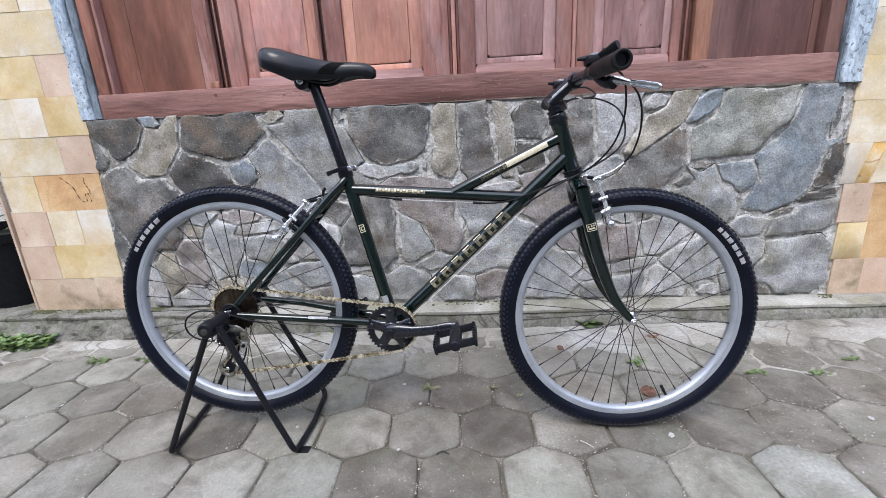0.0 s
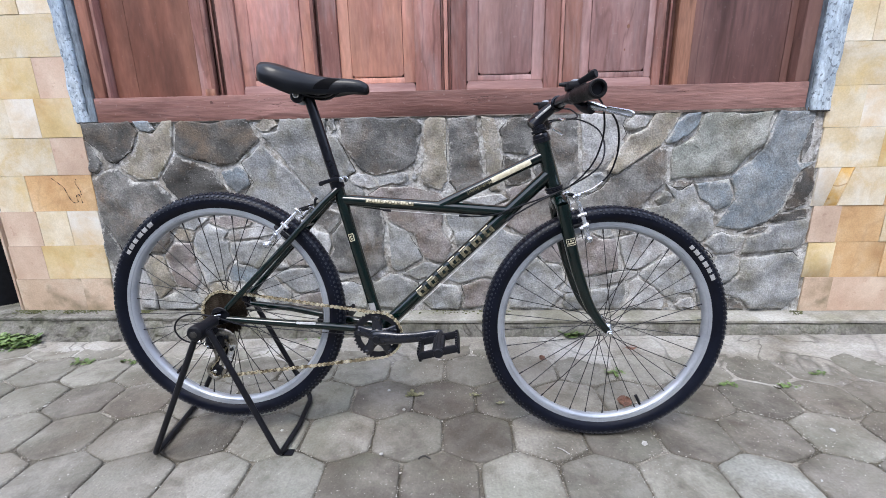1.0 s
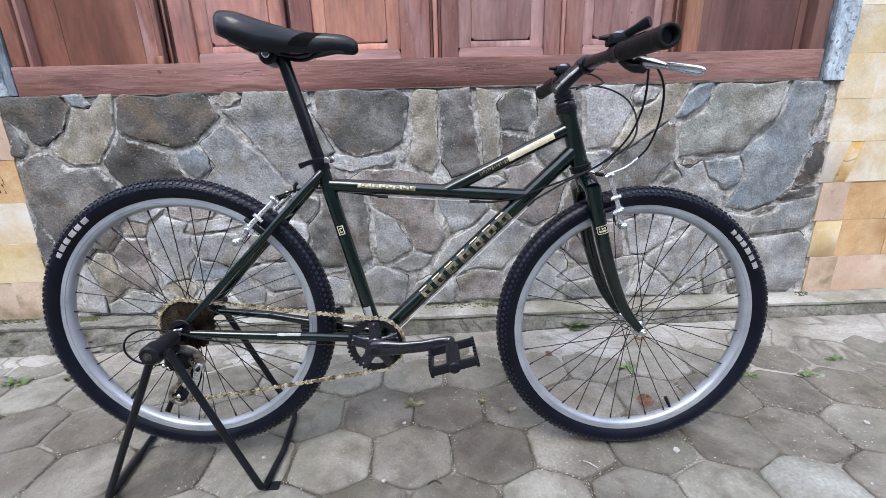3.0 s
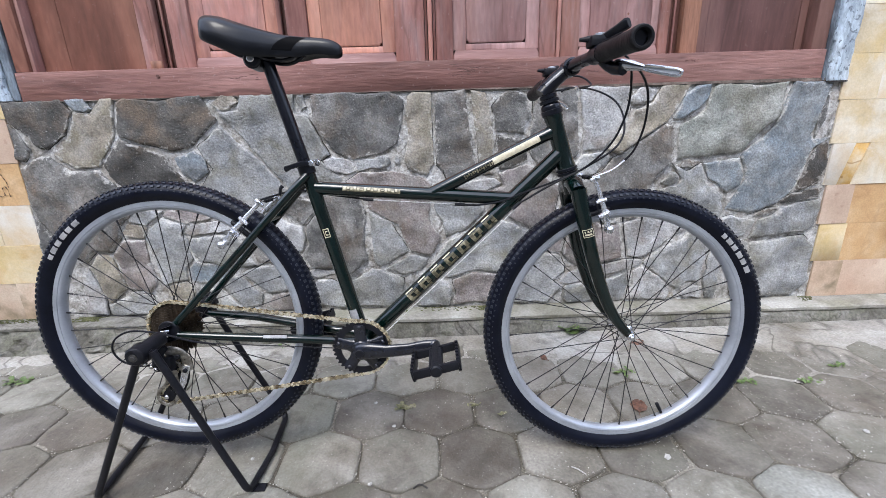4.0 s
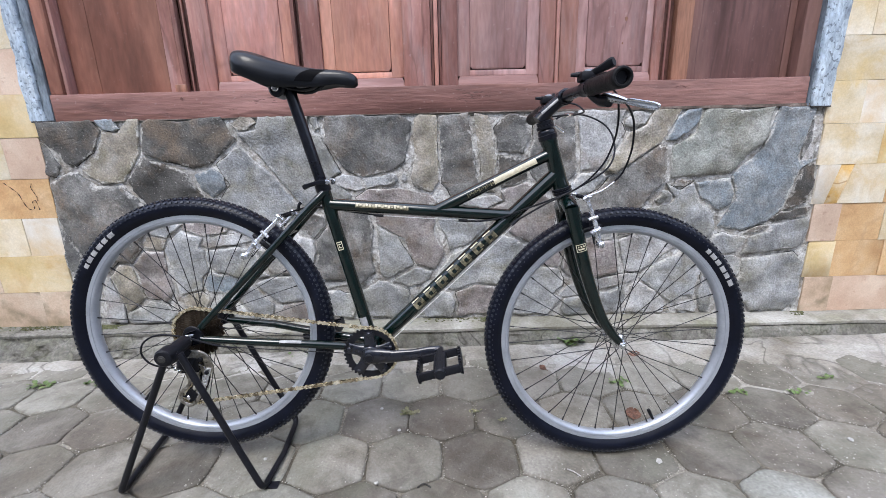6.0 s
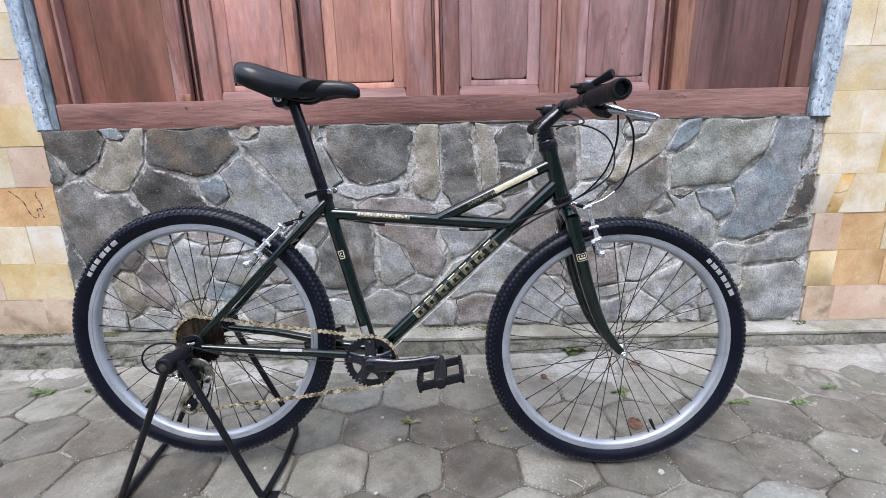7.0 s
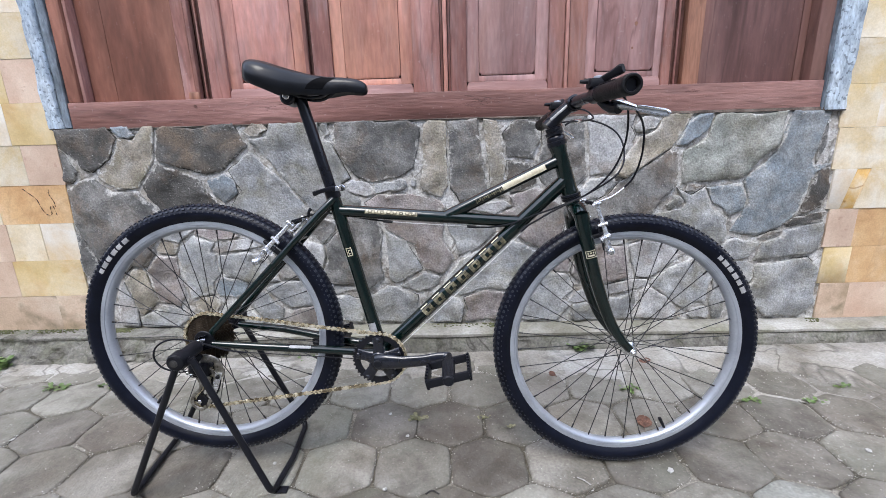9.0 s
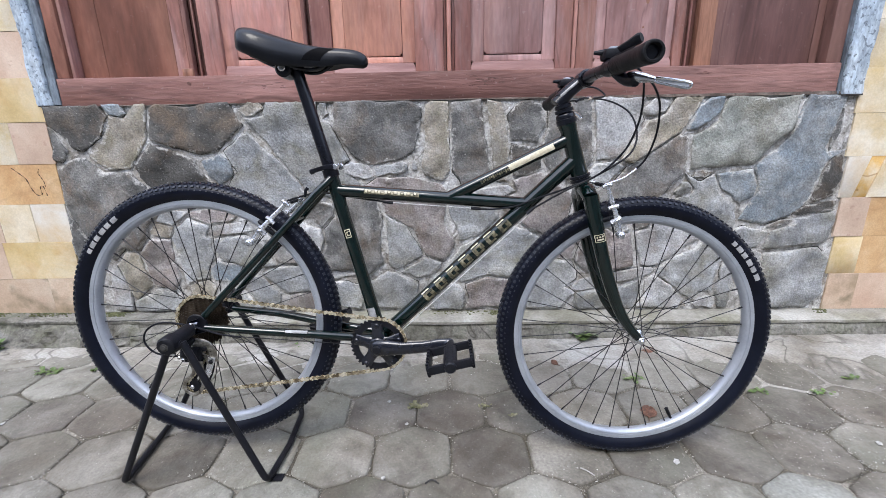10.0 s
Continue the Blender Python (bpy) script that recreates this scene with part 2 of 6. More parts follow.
# dark knot and cracks; in rebates and panel gaps it paints their shade
M_GAP = mat("gap_shade_and_knot_wood", [(0.063, 0.027, 0.021), (0.119, 0.050, 0.039)], 7, 60, 0.6, bump=0.1)
M_POST = mat("worn_blue_paint", [(0.2924, 0.3612, 0.4300), (0.4730, 0.5504, 0.6106), (0.6020, 0.6536, 0.6880)], 8, 90, 0.55, bump=0.6, spread=0.30, stretch=(1.6, 1.6, 0.6), stain=((0.1118, 0.1376, 0.1720), 13, 0.7), patch=(((0.0774, 0.0946, 0.1204), 9, 0.55), ((0.2838, 0.3612, 0.4472), 4, 0.5)), speck=((.075, .09, .11), 75, 0.7, 0.585))
M_POST_INNER = mat("darker_blue_grey_paint", [(0.0595, 0.0723, 0.0850), (0.1615, 0.1955, 0.2295), (0.3060, 0.3570, 0.3995)], 11, 90, 0.6, bump=0.6, spread=0.30, stretch=(1.6, 1.6, 0.5), stain=((0.0170, 0.0170, 0.0187), 9, 0.85), patch=(((0.0153, 0.0153, 0.0170), 5, 0.7),))
M_POST_DARK = mat("dark_post_foot", [(.012, .010, .010), (.032, .026, .024), (.075, .070, .072)], 10, 90, 0.7, bump=0.5, stretch=(1.6, 1.6, 0.5), spread=0.3)
M_PAVER = mat("paver_concrete", [(0.117, 0.110, 0.089), (0.212, 0.200, 0.168), (0.305, 0.293, 0.256)], 5.5, 150, 0.78, bump=0.55, rand=0.13, grain=0.15, spread=0.28, stain=((0.099, 0.088, 0.068), 22, 0.55), patch=(((0.312, 0.300, 0.266), 3.3, 0.65), ((0.148, 0.160, 0.120), 1.7, 0.6), ((0.117, 0.094, 0.068), 2.1, 0.65), ((0.074, 0.062, 0.047), 13.0, 0.6)), speck=((.48, .46, .42), 120, 0.5), smear=((.105, .093, .072), 40, 0.38))
# one darker colour for dirt and for the bicycle's shadow on the middle pavers
M_PAVER_DARK = mat("paver_dirt_and_shadow", [(.070, .061, .047), (.132, .119, .098), (.205, .190, .163)], 5.5, 150, 0.74, bump=0.55, rand=0.13, grain=0.15, spread=0.28, stain=((.060, .051, .039), 20, 0.6), patch=(((.27, .255, .225), 3.3, 0.55), ((.11, .115, .080), 5.0, 0.4), ((.085, .064, .046), 2.6, 0.75), ((.055, .046, .035), 13.0, 0.6)), speck=((.48, .46, .42), 110, 0.5), smear=((.105, .093, .072), 40, 0.38))
M_PAVER_PALE = mat("paver_concrete_pale", [(0.112, 0.102, 0.082), (0.180, 0.166, 0.140), (0.255, 0.240, 0.208)], 5, 130, 0.8, bump=0.6, grain=0.25, stain=((0.103, 0.092, 0.070), 7, 0.7), patch=(((0.129, 0.104, 0.075), 4.5, 0.6),), speck=((.46, .44, .40), 100, 0.4), smear=((.105, .093, .072), 40, 0.38))
M_SMEAR = mat("pale_cement_smear", [(.150, .150, .128), (.232, .232, .205), (.315, .316, .288)], 6, 130, 0.75, bump=0.45, grain=0.24, stain=((.13, .12, .095), 9, 0.8), patch=(((.15, .135, .105), 6, 0.6),), speck=((.46, .44, .40), 100, 0.4), smear=((.105, .093, .072), 40, 0.38))
M_PAVER_FAR = mat("paver_concrete_far", [(0.117, 0.110, 0.089), (0.212, 0.200, 0.168), (0.305, 0.293, 0.256)], 5.5, 150, 0.78, bump=0.8, rand=0.13, grain=0.15, spread=0.28, stain=((0.099, 0.088, 0.068), 22, 0.55), patch=(((0.312, 0.300, 0.266), 3.3, 0.5), ((0.148, 0.160, 0.120), 1.7, 0.6), ((0.117, 0.094, 0.068), 2.1, 0.65), ((0.074, 0.062, 0.047), 13.0, 0.45)), speck=((.48, .46, .42), 120, 0.5))
M_JOINT = mat("joint_grit", [(.034, .030, .022), (.115, .102, .078), (.38, .35, .30)], 4.5, 220, 0.95, bump=1.0, spread=0.30, grain=0.6, stain=((.035, .034, .018), 5, 0.6))
M_CEMENT = mat("cement_apron", [(.150, .135, .108), (.285, .265, .228), (.42, .41, .385)], 3.5, 130, 0.74, bump=0.7, grain=0.26, spread=0.32, stain=((.11, .095, .07), 6, 0.7), streak=((.045, .040, .030), 3, 0.7), patch=(((.46, .46, .45), 3.0, 0.5), ((.110, .088, .062), 4.0, 0.55)))
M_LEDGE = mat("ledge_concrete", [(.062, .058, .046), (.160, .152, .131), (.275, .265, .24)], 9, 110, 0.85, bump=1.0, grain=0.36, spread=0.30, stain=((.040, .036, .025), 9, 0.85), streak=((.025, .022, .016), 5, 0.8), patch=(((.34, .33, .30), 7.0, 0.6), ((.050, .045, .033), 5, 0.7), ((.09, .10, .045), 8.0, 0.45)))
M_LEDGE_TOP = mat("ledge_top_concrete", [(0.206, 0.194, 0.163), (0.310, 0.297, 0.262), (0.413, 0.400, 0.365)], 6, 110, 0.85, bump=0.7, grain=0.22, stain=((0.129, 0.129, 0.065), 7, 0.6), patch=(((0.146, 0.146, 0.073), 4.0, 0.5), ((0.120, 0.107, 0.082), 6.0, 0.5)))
M_SKY_BLOCK = mat("sky_block_wall", [(.13, .13, .12), (.20, .195, .18), (.26, .25, .23)], 2, 60, 0.9, bump=0.3)
M_PLASTER = mat("yard_plaster", [(.45, .43, .39), (.55, .53, .49)], 2, 60, 0.9, bump=0.3)

M_FRAME = mat("dark_green_enamel", [(0.001, 0.005, 0.004), (0.001, 0.007, 0.006), (0.002, 0.009, 0.008)], 30, 300, 0.20, bump=0.0, coat=1.0, grain=0.05, spec=0.1)
M_BLACK = mat("black_paint", [(.0050, .0056, .0085), (.0085, .0095, .014)], 30, 250, 0.30, bump=0.03, coat=0.35, grain=0.1, spec=0.1)
M_CRANK = mat("black_anodised_crank", [(.0055, .0066, .0110), (.0095, .0110, .0180)], 24, 200, 0.28, bump=0.05, grain=0.12, spec=0.3, coat=0.65)
M_SATIN = mat("satin_black_steel", [(.0062, .0066, .0092), (.0125, .0130, .0170)], 24, 200, 0.40, bump=0.1, grain=0.15, spec=0.22)
M_PLASTIC = mat("black_plastic", [(.0060, .0064, .0088), (.0112, .0118, .0150)], 40, 300, 0.44, bump=0.1, grain=0.1, spec=0.18)
M_RUBBER = mat("tyre_rubber", [(.0026, .0034, .0078), (.0058, .0074, .0150)], 18, 160, 0.33, bump=0.06, grain=0.15, spec=0.18)
# paler than the tyre: sky glints on the knobs are put into the colour
M_TREAD = mat("tread_rubber_glint", [(.012, .014, .021), (.024, .028, .038)], 18, 160, 0.5, bump=0.1, grain=0.2, spec=0.35)
M_GRIP = mat("grip_rubber", [(.006, .006, .007), (.011, .011, .012)], 40, 300, 0.5, bump=0.2, grain=0.12, spec=0.16)
M_LEATHER = mat("saddle_vinyl", [(.0022, .0027, .0042), (.0038, .0046, .0068)], 20, 500, 0.34, bump=0.06, grain=0.12, spec=0.22, coat=0.2)
# the glossy insert's dark reflection is put into this dull black
M_INSERT = mat("vinyl_dark_reflection", [(.0015, .0016, .0022), (.0025, .0026, .0032)], 20, 500, 0.5, bump=0.05, grain=0.1, spec=0.04)
M_ALLOY = mat("rim_alloy", [(0.310, 0.334, 0.374), (0.378, 0.405, 0.449), (0.430, 0.458, 0.502)], 12, 200, 0.40, metal=0.45, bump=0.03, grain=0.05)
M_CHROME = mat("polished_alloy", [(.62, .63, .65), (.74, .75, .77)], 20, 200, 0.2, metal=1.0, bump=0.03, grain=0.04)
M_BRAKE = mat("satin_brake_alloy", [(.58, .59, .61), (.78, .79, .81)], 60, 200, 0.26, metal=0.8, bump=0.04, grain=0.08)
M_SPOKE = mat("dark_spoke_steel", [(.018, .018, .02), (.035, .035, .038)], 30, 200, 0.4, metal=0.6, bump=0.0)
M_CHAIN = mat("gold_chain_metal", [(.14, .105, .065), (.60, .52, .36), (.80, .75, .62)], 75, 400, 0.27, metal=0.75, bump=0.05, grain=0.2, spread=0.2)
M_BRONZE = mat("bronze_cage_metal", [(.085, .075, .062), (.20, .185, .155), (.42, .40, .36)], 60, 300, 0.3, metal=0.7, bump=0.05, grain=0.15)
M_COG = mat("brown_cassette_steel", [(0.0217, 0.0161, 0.0112), (0.0465, 0.0341, 0.0236), (0.0868, 0.0682, 0.0496)], 40, 300, 0.42, metal=0.7, bump=0.1)
M_GOLD = mat("gold_decal", [(.022, .022, .016), (.12, .105, .065), (.32, .285, .19)], 85, 300, 0.35, bump=0.0, grain=0.15)
M_CREAM = mat("cream_decal", [(.46, .41, .28), (.62, .57, .43)], 90, 300, 0.4, bump=0.0, grain=0.15)
M_WHITE = mat("white_print_and_highlight", [(.22, .22, .225), (.42, .42, .42)], 60, 300, 0.5, bump=0.0, grain=0.1)
M_CABLE = mat("pale_cable", [(.50, .50, .50), (.62, .62, .61)], 60, 300, 0.4, bump=0.0)
M_LEAF = mat("weed_leaf", [(.050, .090, .022), (.105, .165, .048), (.18, .24, .095)], 30, 200, 0.5, bump=0.1, rand=0.2)
M_MOSS = mat("moss", [(.045, .050, .018), (.080, .086, .032), (.13, .13, .060)], 60, 260, 0.95, bump=0.8)
M_FALLEN = mat("fallen_leaf", [(.060, .028, .018), (.125, .058, .036), (.20, .11, .075)], 60, 220, 0.65, bump=0.4, spread=0.3)
M_DRY = mat("dry_leaf", [(0.0473, 0.0238, 0.0165), (0.0788, 0.0429, 0.0275)], 40, 200, 0.8, bump=0.3)
M_STRAW = mat("dry_grass", [(0.105, 0.112, 0.045), (0.203, 0.195, 0.105), (0.315, 0.292, 0.195)], 60, 200, 0.8, bump=0.1)
M_LITTER = mat("pale_litter", [(0.3200, 0.3120, 0.2880), (0.4640, 0.4560, 0.4320)], 40, 200, 0.8, bump=0.0)
M_GRIT = mat("grit_grains", [(.16, .15, .12), (.36, .34, .30), (.60, .58, .54)], 60, 200, 0.9, bump=0.0)


# ---- mesh helpers ----
def obj(name, bm, material, parent=None, label="", sharp=38):
    bmesh.ops.recalc_face_normals(bm, faces=bm.faces)
    me = bpy.data.meshes.new(name)
    bm.to_mesh(me)
    bm.free()
    me.materials.append(material)
    for f in me.polygons:
        f.use_smooth = True
    me.set_sharp_from_angle(angle=radians(sharp))
    ob = new(name, me)
    if parent:
        ob.parent = parent
    if label:
        tagged(ob, label)
    return ob


def thing(name, label, category, m=None, group="", kind=""):
    ob = new(name)
    ob.empty_display_size = 0.1
    if m is not None:
        ob.matrix_world = m
    return tagged(ob, label, category, group, kind)


def box(bm, lo, hi, bevel=0.0, m=None):
    made = bmesh.ops.create_cube(bm, size=1.0)["verts"]
    lo, hi = Vector(lo), Vector(hi)
    for v in made:
        v.co = Vector(((lo[i] + hi[i]) / 2 + v.co[i] * (hi[i] - lo[i]) for i in range(3)))
        if m is not None:
            v.co = m @ v.co
    if bevel:
        edges = {e for v in made for e in v.link_edges}
        bmesh.ops.bevel(bm, geom=list(edges), offset=bevel, segments=2, affect="EDGES", profile=0.6)
    return bm


def curve_points(points, steps=6, closed=False):
    """A smooth line through the points."""
    ps = [Vector(p) for p in points]
    n = len(ps)
    out = []
    for i in range(n if closed else n - 1):
        a, b, c, d = (ps[(i + k) % n] if closed else ps[min(max(i + k, 0), n - 1)] for k in (-1, 0, 1, 2))
        for s in range(steps):
            u = s / steps
            out.append(0.5 * (2 * b + (c - a) * u + (2 * a - 5 * b + 4 * c - d) * u * u + (3 * b - a - 3 * c + d) * u ** 3))
    if not closed:
        out.append(ps[-1])
    return out


def sweep(bm, points, radius, n=10, closed=False, flat=1.0, up=None):
    """A round bar along the points; radius is one number or one a point; flat squeezes it across."""
    ps = [Vector(p) for p in points]
    k = len(ps)
    rad = radius if isinstance(radius, (list, tuple)) else [radius] * k
    rings, side = [], None
    for i, p in enumerate(ps):
        a, b = (ps[i - 1], ps[(i + 1) % k]) if closed else (ps[max(i - 1, 0)], ps[min(i + 1, k - 1)])
        d = (b - a).normalized()
        if side is None:
            ref = Vector(up) if up else (Vector((0, 1, 0)) if abs(d.y) < 0.9 else Vector((0, 0, 1)))
            side = (ref - d * ref.dot(d)).normalized()
        side = (side - d * side.dot(d)).normalized()
        other = d.cross(side)
        rings.append([bm.verts.new(p + rad[i] * (math.cos(6.28319 * j / n) * side * flat + math.sin(6.28319 * j / n) * other)) for j in range(n)])
    for i in range(k if closed else k - 1):
        r, s = rings[i], rings[(i + 1) % k]
        for j in range(n):
            bm.faces.new((r[j], r[(j + 1) % n], s[(j + 1) % n], s[j]))
    if not closed:
        bm.faces.new(rings[0][::-1])
        bm.faces.new(rings[-1])
    return bm


def lathe(bm, profile, centre, n=64, axis="y", closed=True):
    """Turns a profile of (radius, height) round the axis through centre."""
    c = Vector(centre)
    rings = []
    for j in range(n):
        a = 6.283185 * j / n
        row = []
        for r, h in profile:
            q = (r * math.cos(a), h, r * math.sin(a)) if axis == "y" else (r * math.cos(a), r * math.sin(a), h)
            row.append(bm.verts.new(c + Vector(q)))
        rings.append(row)
    k = len(profile)
    for j in range(n):
        a, b = rings[j], rings[(j + 1) % n]
        for i in range(k if closed else k - 1):
            bm.faces.new((a[i], a[(i + 1) % k], b[(i + 1) % k], b[i]))
    if not closed:
        for i in (0, k - 1):
            if profile[i][0] > 1e-6:
                bm.faces.new([rings[j][i] for j in range(n)])
    return bm


def disc(bm, centre, r, half, n=24, bevel=0.0015, axis="y"):
    b = min(bevel, half * 0.8, r * 0.5)
    return lathe(bm, [(r - b, -half), (r, -half + b), (r, half - b), (r - b, half)], centre, n, axis, closed=False)


def prism(bm, outline, place, depth, bevel):
    """A plate: the outline in two numbers, place(u, v, h) gives its points; the front is at h = depth with bevelled edges."""
    mu = sum(p[0] for p in outline) / len(outline)
    mv = sum(p[1] for p in outline) / len(outline)

    def inset(p):
        d = math.hypot(p[0] - mu, p[1] - mv)
        s = max(0.0, (d - bevel * 1.2)) / max(d, 1e-6)
        return (mu + (p[0] - mu) * s, mv + (p[1] - mv) * s)
    low = [bm.verts.new(place(u, v, 0)) for u, v in outline]
    mid = [bm.verts.new(place(u, v, depth - bevel * 0.7)) for u, v in outline]
    top = [bm.verts.new(place(*inset(p), depth)) for p in outline]
    k = len(outline)
    for i in range(k):
        j = (i + 1) % k
        bm.faces.new((low[i], low[j], mid[j], mid[i]))
        bm.faces.new((mid[i], mid[j], top[j], top[i]))
    bm.faces.new(top)
    return bm


# ---- setting ----
FACE = 0.693


def sag(x):
    """The building's courses fall a little towards larger x."""
    return 0.078 - 0.0095 * x

# ground: one sheet of grit to the horizon, the pavers stand on it
bm = bmesh.new()
NX, NY_, X0, X1, Y0, Y1 = 330, 100, -2.4, 2.4, -0.75, 0.62
rows = []
for i in range(NX + 1):
    row = []
    for j in range(NY_ + 1):
        x, y = X0 + (X1 - X0) * i / NX, Y0 + (Y1 - Y0) * j / NY_
        fill = 0.0045 * noise.noise(Vector((x * 3.5, y * 3.5, 0.3))) + 0.003 * noise.noise(Vector((x * 22, y * 22, 5.3)))
        edge = i in (0, NX) or j in (0, NY_)
        row.append(bm.verts.new((x, y, -0.0065 + (0 if edge else min(-0.0008 + fill, 0.0042)))))
    rows.append(row)
for a, b in zip(rows, rows[1:]):
    for j in range(NY_):
        bm.faces.new((a[j], b[j], b[j + 1], a[j + 1]))
for x0, x1, y0, y1 in ((-60, 60, -60, Y0), (-60, 60, Y1, 1.5), (-60, X0, Y0, Y1), (X1, 60, Y0, Y1)):
    bm.faces.new([bm.verts.new(p) for p in ((x0, y0, -0.0065), (x1, y0, -0.0065), (x1, y1, -0.0065), (x0, y1, -0.0065))])
ground = tagged(obj("ground", bm, M_JOINT), "gritty sand bed under the hexagonal yard paving", "ground", kind="structure")

# added unseen dark walls that close the yard and block low sky light
bm = bmesh.new()
box(bm, (-6.2, -4.8, -0.01), (6.2, -4.6, 3.6))
tagged(obj("wall_south", bm, M_SKY_BLOCK), "added unseen dark wall that blocks low sky light", "wall", kind="structure")

for name, x in (("wall_yard_west", -6.2), ("wall_yard_east", 6.0)):
    bm = bmesh.new()
    box(bm, (x, -4.6, -0.01), (x + 0.2, 1.6, 3.2))
    tagged(obj(name, bm, M_SKY_BLOCK), "added unseen dark side wall that blocks low sky light", "wall", kind="structure")

# house wall above and beside, as plain masonry behind the cladding
bm = bmesh.new()
box(bm, (-1.90, 0.712, -0.01), (-1.44, 1.10, 2.75))
tagged(obj("wall_west", bm, M_MORTAR), "masonry pier behind sandstone tiles", "wall", kind="structure")
wall_west = bpy.data.objects["wall_west"]
bm = bmesh.new()
box(bm, (1.53, 0.712, -0.01), (4.2, 1.10, 2.75))
tagged(obj("wall_east", bm, M_MORTAR), "masonry wall behind sandstone tiles", "wall", kind="structure")
wall_east = bpy.data.objects["wall_east"]
bm = bmesh.new()
box(bm, (-1.44, 0.80, 2.30), (1.53, 1.10, 2.75))
tagged(obj("lintel", bm, M_PLASTER), "plain plastered lintel over the wooden doors", "wall", kind="structure")
bm = bmesh.new()
box(bm, (-4.4, 1.45, -0.01), (4.2, 1.6, 2.75))
tagged(obj("wall_north", bm, M_PLASTER), "plain inner wall behind the doors", "wall", kind="structure")


# ---- rubble stone wall ----
def rough_sheet(bm, x0, x1, z0, z1, y, step, amount, freq):
    nx, nz = int((x1 - x0) / step), int((z1 - z0) / step)
    grid = []
    for i in range(nx + 1):
        col = []
        for j in range(nz + 1):
            x, z = x0 + (x1 - x0) * i / nx, z0 + (z1 - z0) * j / nz
            d = noise.noise(Vector((x * freq, 3.1, z * freq))) + 0.5 * noise.noise(Vector((x * freq * 3, 9.7, z * freq * 3)))
            rim = min(1.0, max(0.0, min(x - x0 - 0.02, x1 - 0.05 - x, 0.895 - z, z - 0.09) / 0.05))
            col.append(bm.verts.new((x, y - amount * d * rim + 0.004 * (1 - rim), z)))
        grid.append(col)
    for i in range(nx):
        for j in range(nz):
            bm.faces.new((grid[i][j], grid[i + 1][j], grid[i + 1][j + 1], grid[i][j + 1]))


bm = bmesh.new()
rough_sheet(bm, -1.475, 1.625, 0.0, 0.912, FACE + 0.0015, 0.007, 0.0038, 22.0)
box(bm, (-1.475, FACE + 0.02, 0.0), (1.625, 1.0, 0.905))
stone_wall = tagged(obj("wall_stone", bm, M_MORTAR), "low rubble stone wall bedded in pale mortar", "stone wall", kind="structure")

# seeds of the stones, course by course: middle, half sizes, turn, tone
COURSE_A = [
    (-1.413, 0.769, 0.049, 0.072, 20, 'd'), (-1.282, 0.837, 0.130, 0.101, -15, 'D'), (-1.173, 0.790, 0.186, 0.090, 48, 't'), (-1.152, 0.893, 0.064, 0.034, -20, 'b'),
    (-0.888, 0.834, 0.199, 0.102, -6, 'D'), (-0.644, 0.891, 0.060, 0.037, 0, 't'), (-0.498, 0.770, 0.240, 0.136, -48, 'g'), (-0.393, 0.877, 0.025, 0.035, 0, 'g'),
    (-0.205, 0.803, 0.166, 0.106, 0, 'd'), (0.030, 0.767, 0.061, 0.122, -4, 't')]
COURSE_B = [
    (0.149, 0.769, 0.083, 0.146, 6, 'd'), (0.248, 0.763, 0.033, 0.151, 9, 't'), (0.367, 0.822, 0.066, 0.066, 0, 'd'), (0.524, 0.766, 0.096, 0.144, 10, 'd'),
    (0.684, 0.790, 0.103, 0.121, -12, 'l'), (0.835, 0.867, 0.061, 0.032, 10, 'l'), (0.850, 0.782, 0.230, 0.068, 46, 't'), (0.999, 0.836, 0.081, 0.060, 35, 'b'),
    (1.153, 0.767, 0.229, 0.117, 14, 'G'), (1.493, 0.776, 0.032, 0.114, -8, 'd')]
COURSE_C = [
    (-1.271, 0.556, 0.214, 0.158, -38, 'd'), (-0.996, 0.662, 0.145, 0.104, -35, 'D'), (-0.802, 0.682, 0.080, 0.056, -10, 'b'), (-0.645, 0.665, 0.186, 0.120, -45, 'g'),
    (-0.291, 0.666, 0.062, 0.030, -12, 'l'), (-0.159, 0.670, 0.070, 0.023, 8, 'g'), (-0.109, 0.590, 0.128, 0.037, -4, 'r'), (-0.062, 0.687, 0.018, 0.025, 0, 'l'),
    (0.242, 0.570, 0.097, 0.025, 4, 'l'), (0.352, 0.691, 0.060, 0.060, 0, 'D'), (0.668, 0.637, 0.096, 0.051, 15, 'g'), (0.802, 0.628, 0.246, 0.092, 38, 'd'),
    (0.968, 0.568, 0.049, 0.041, 20, 'g'), (1.029, 0.624, 0.044, 0.027, 20, 'd'), (1.172, 0.573, 0.118, 0.077, -10, 'b'), (1.373, 0.661, 0.316, 0.126, 59, 'b'),
    (1.499, 0.586, 0.039, 0.125, -12, 'D')]
COURSE_D = [
    (-1.420, 0.426, 0.037, 0.104, 15, 'd'), (-1.084, 0.444, 0.055, 0.037, 0, 't'), (-1.035, 0.493, 0.071, 0.033, 15, 'g'), (-0.963, 0.361, 0.077, 0.115, -6, 'g'),
    (-0.872, 0.495, 0.080, 0.028, 0, 'r'), (-0.775, 0.449, 0.139, 0.020, 10, 'l'), (-0.498, 0.415, 0.077, 0.053, -40, 'l'), (-0.446, 0.499, 0.076, 0.056, 20, 'd'),
    (-0.303, 0.393, 0.120, 0.157, 8, 'd'), (-0.127, 0.385, 0.090, 0.115, -6, 'g'), (-0.032, 0.458, 0.166, 0.097, -42, 'r')]
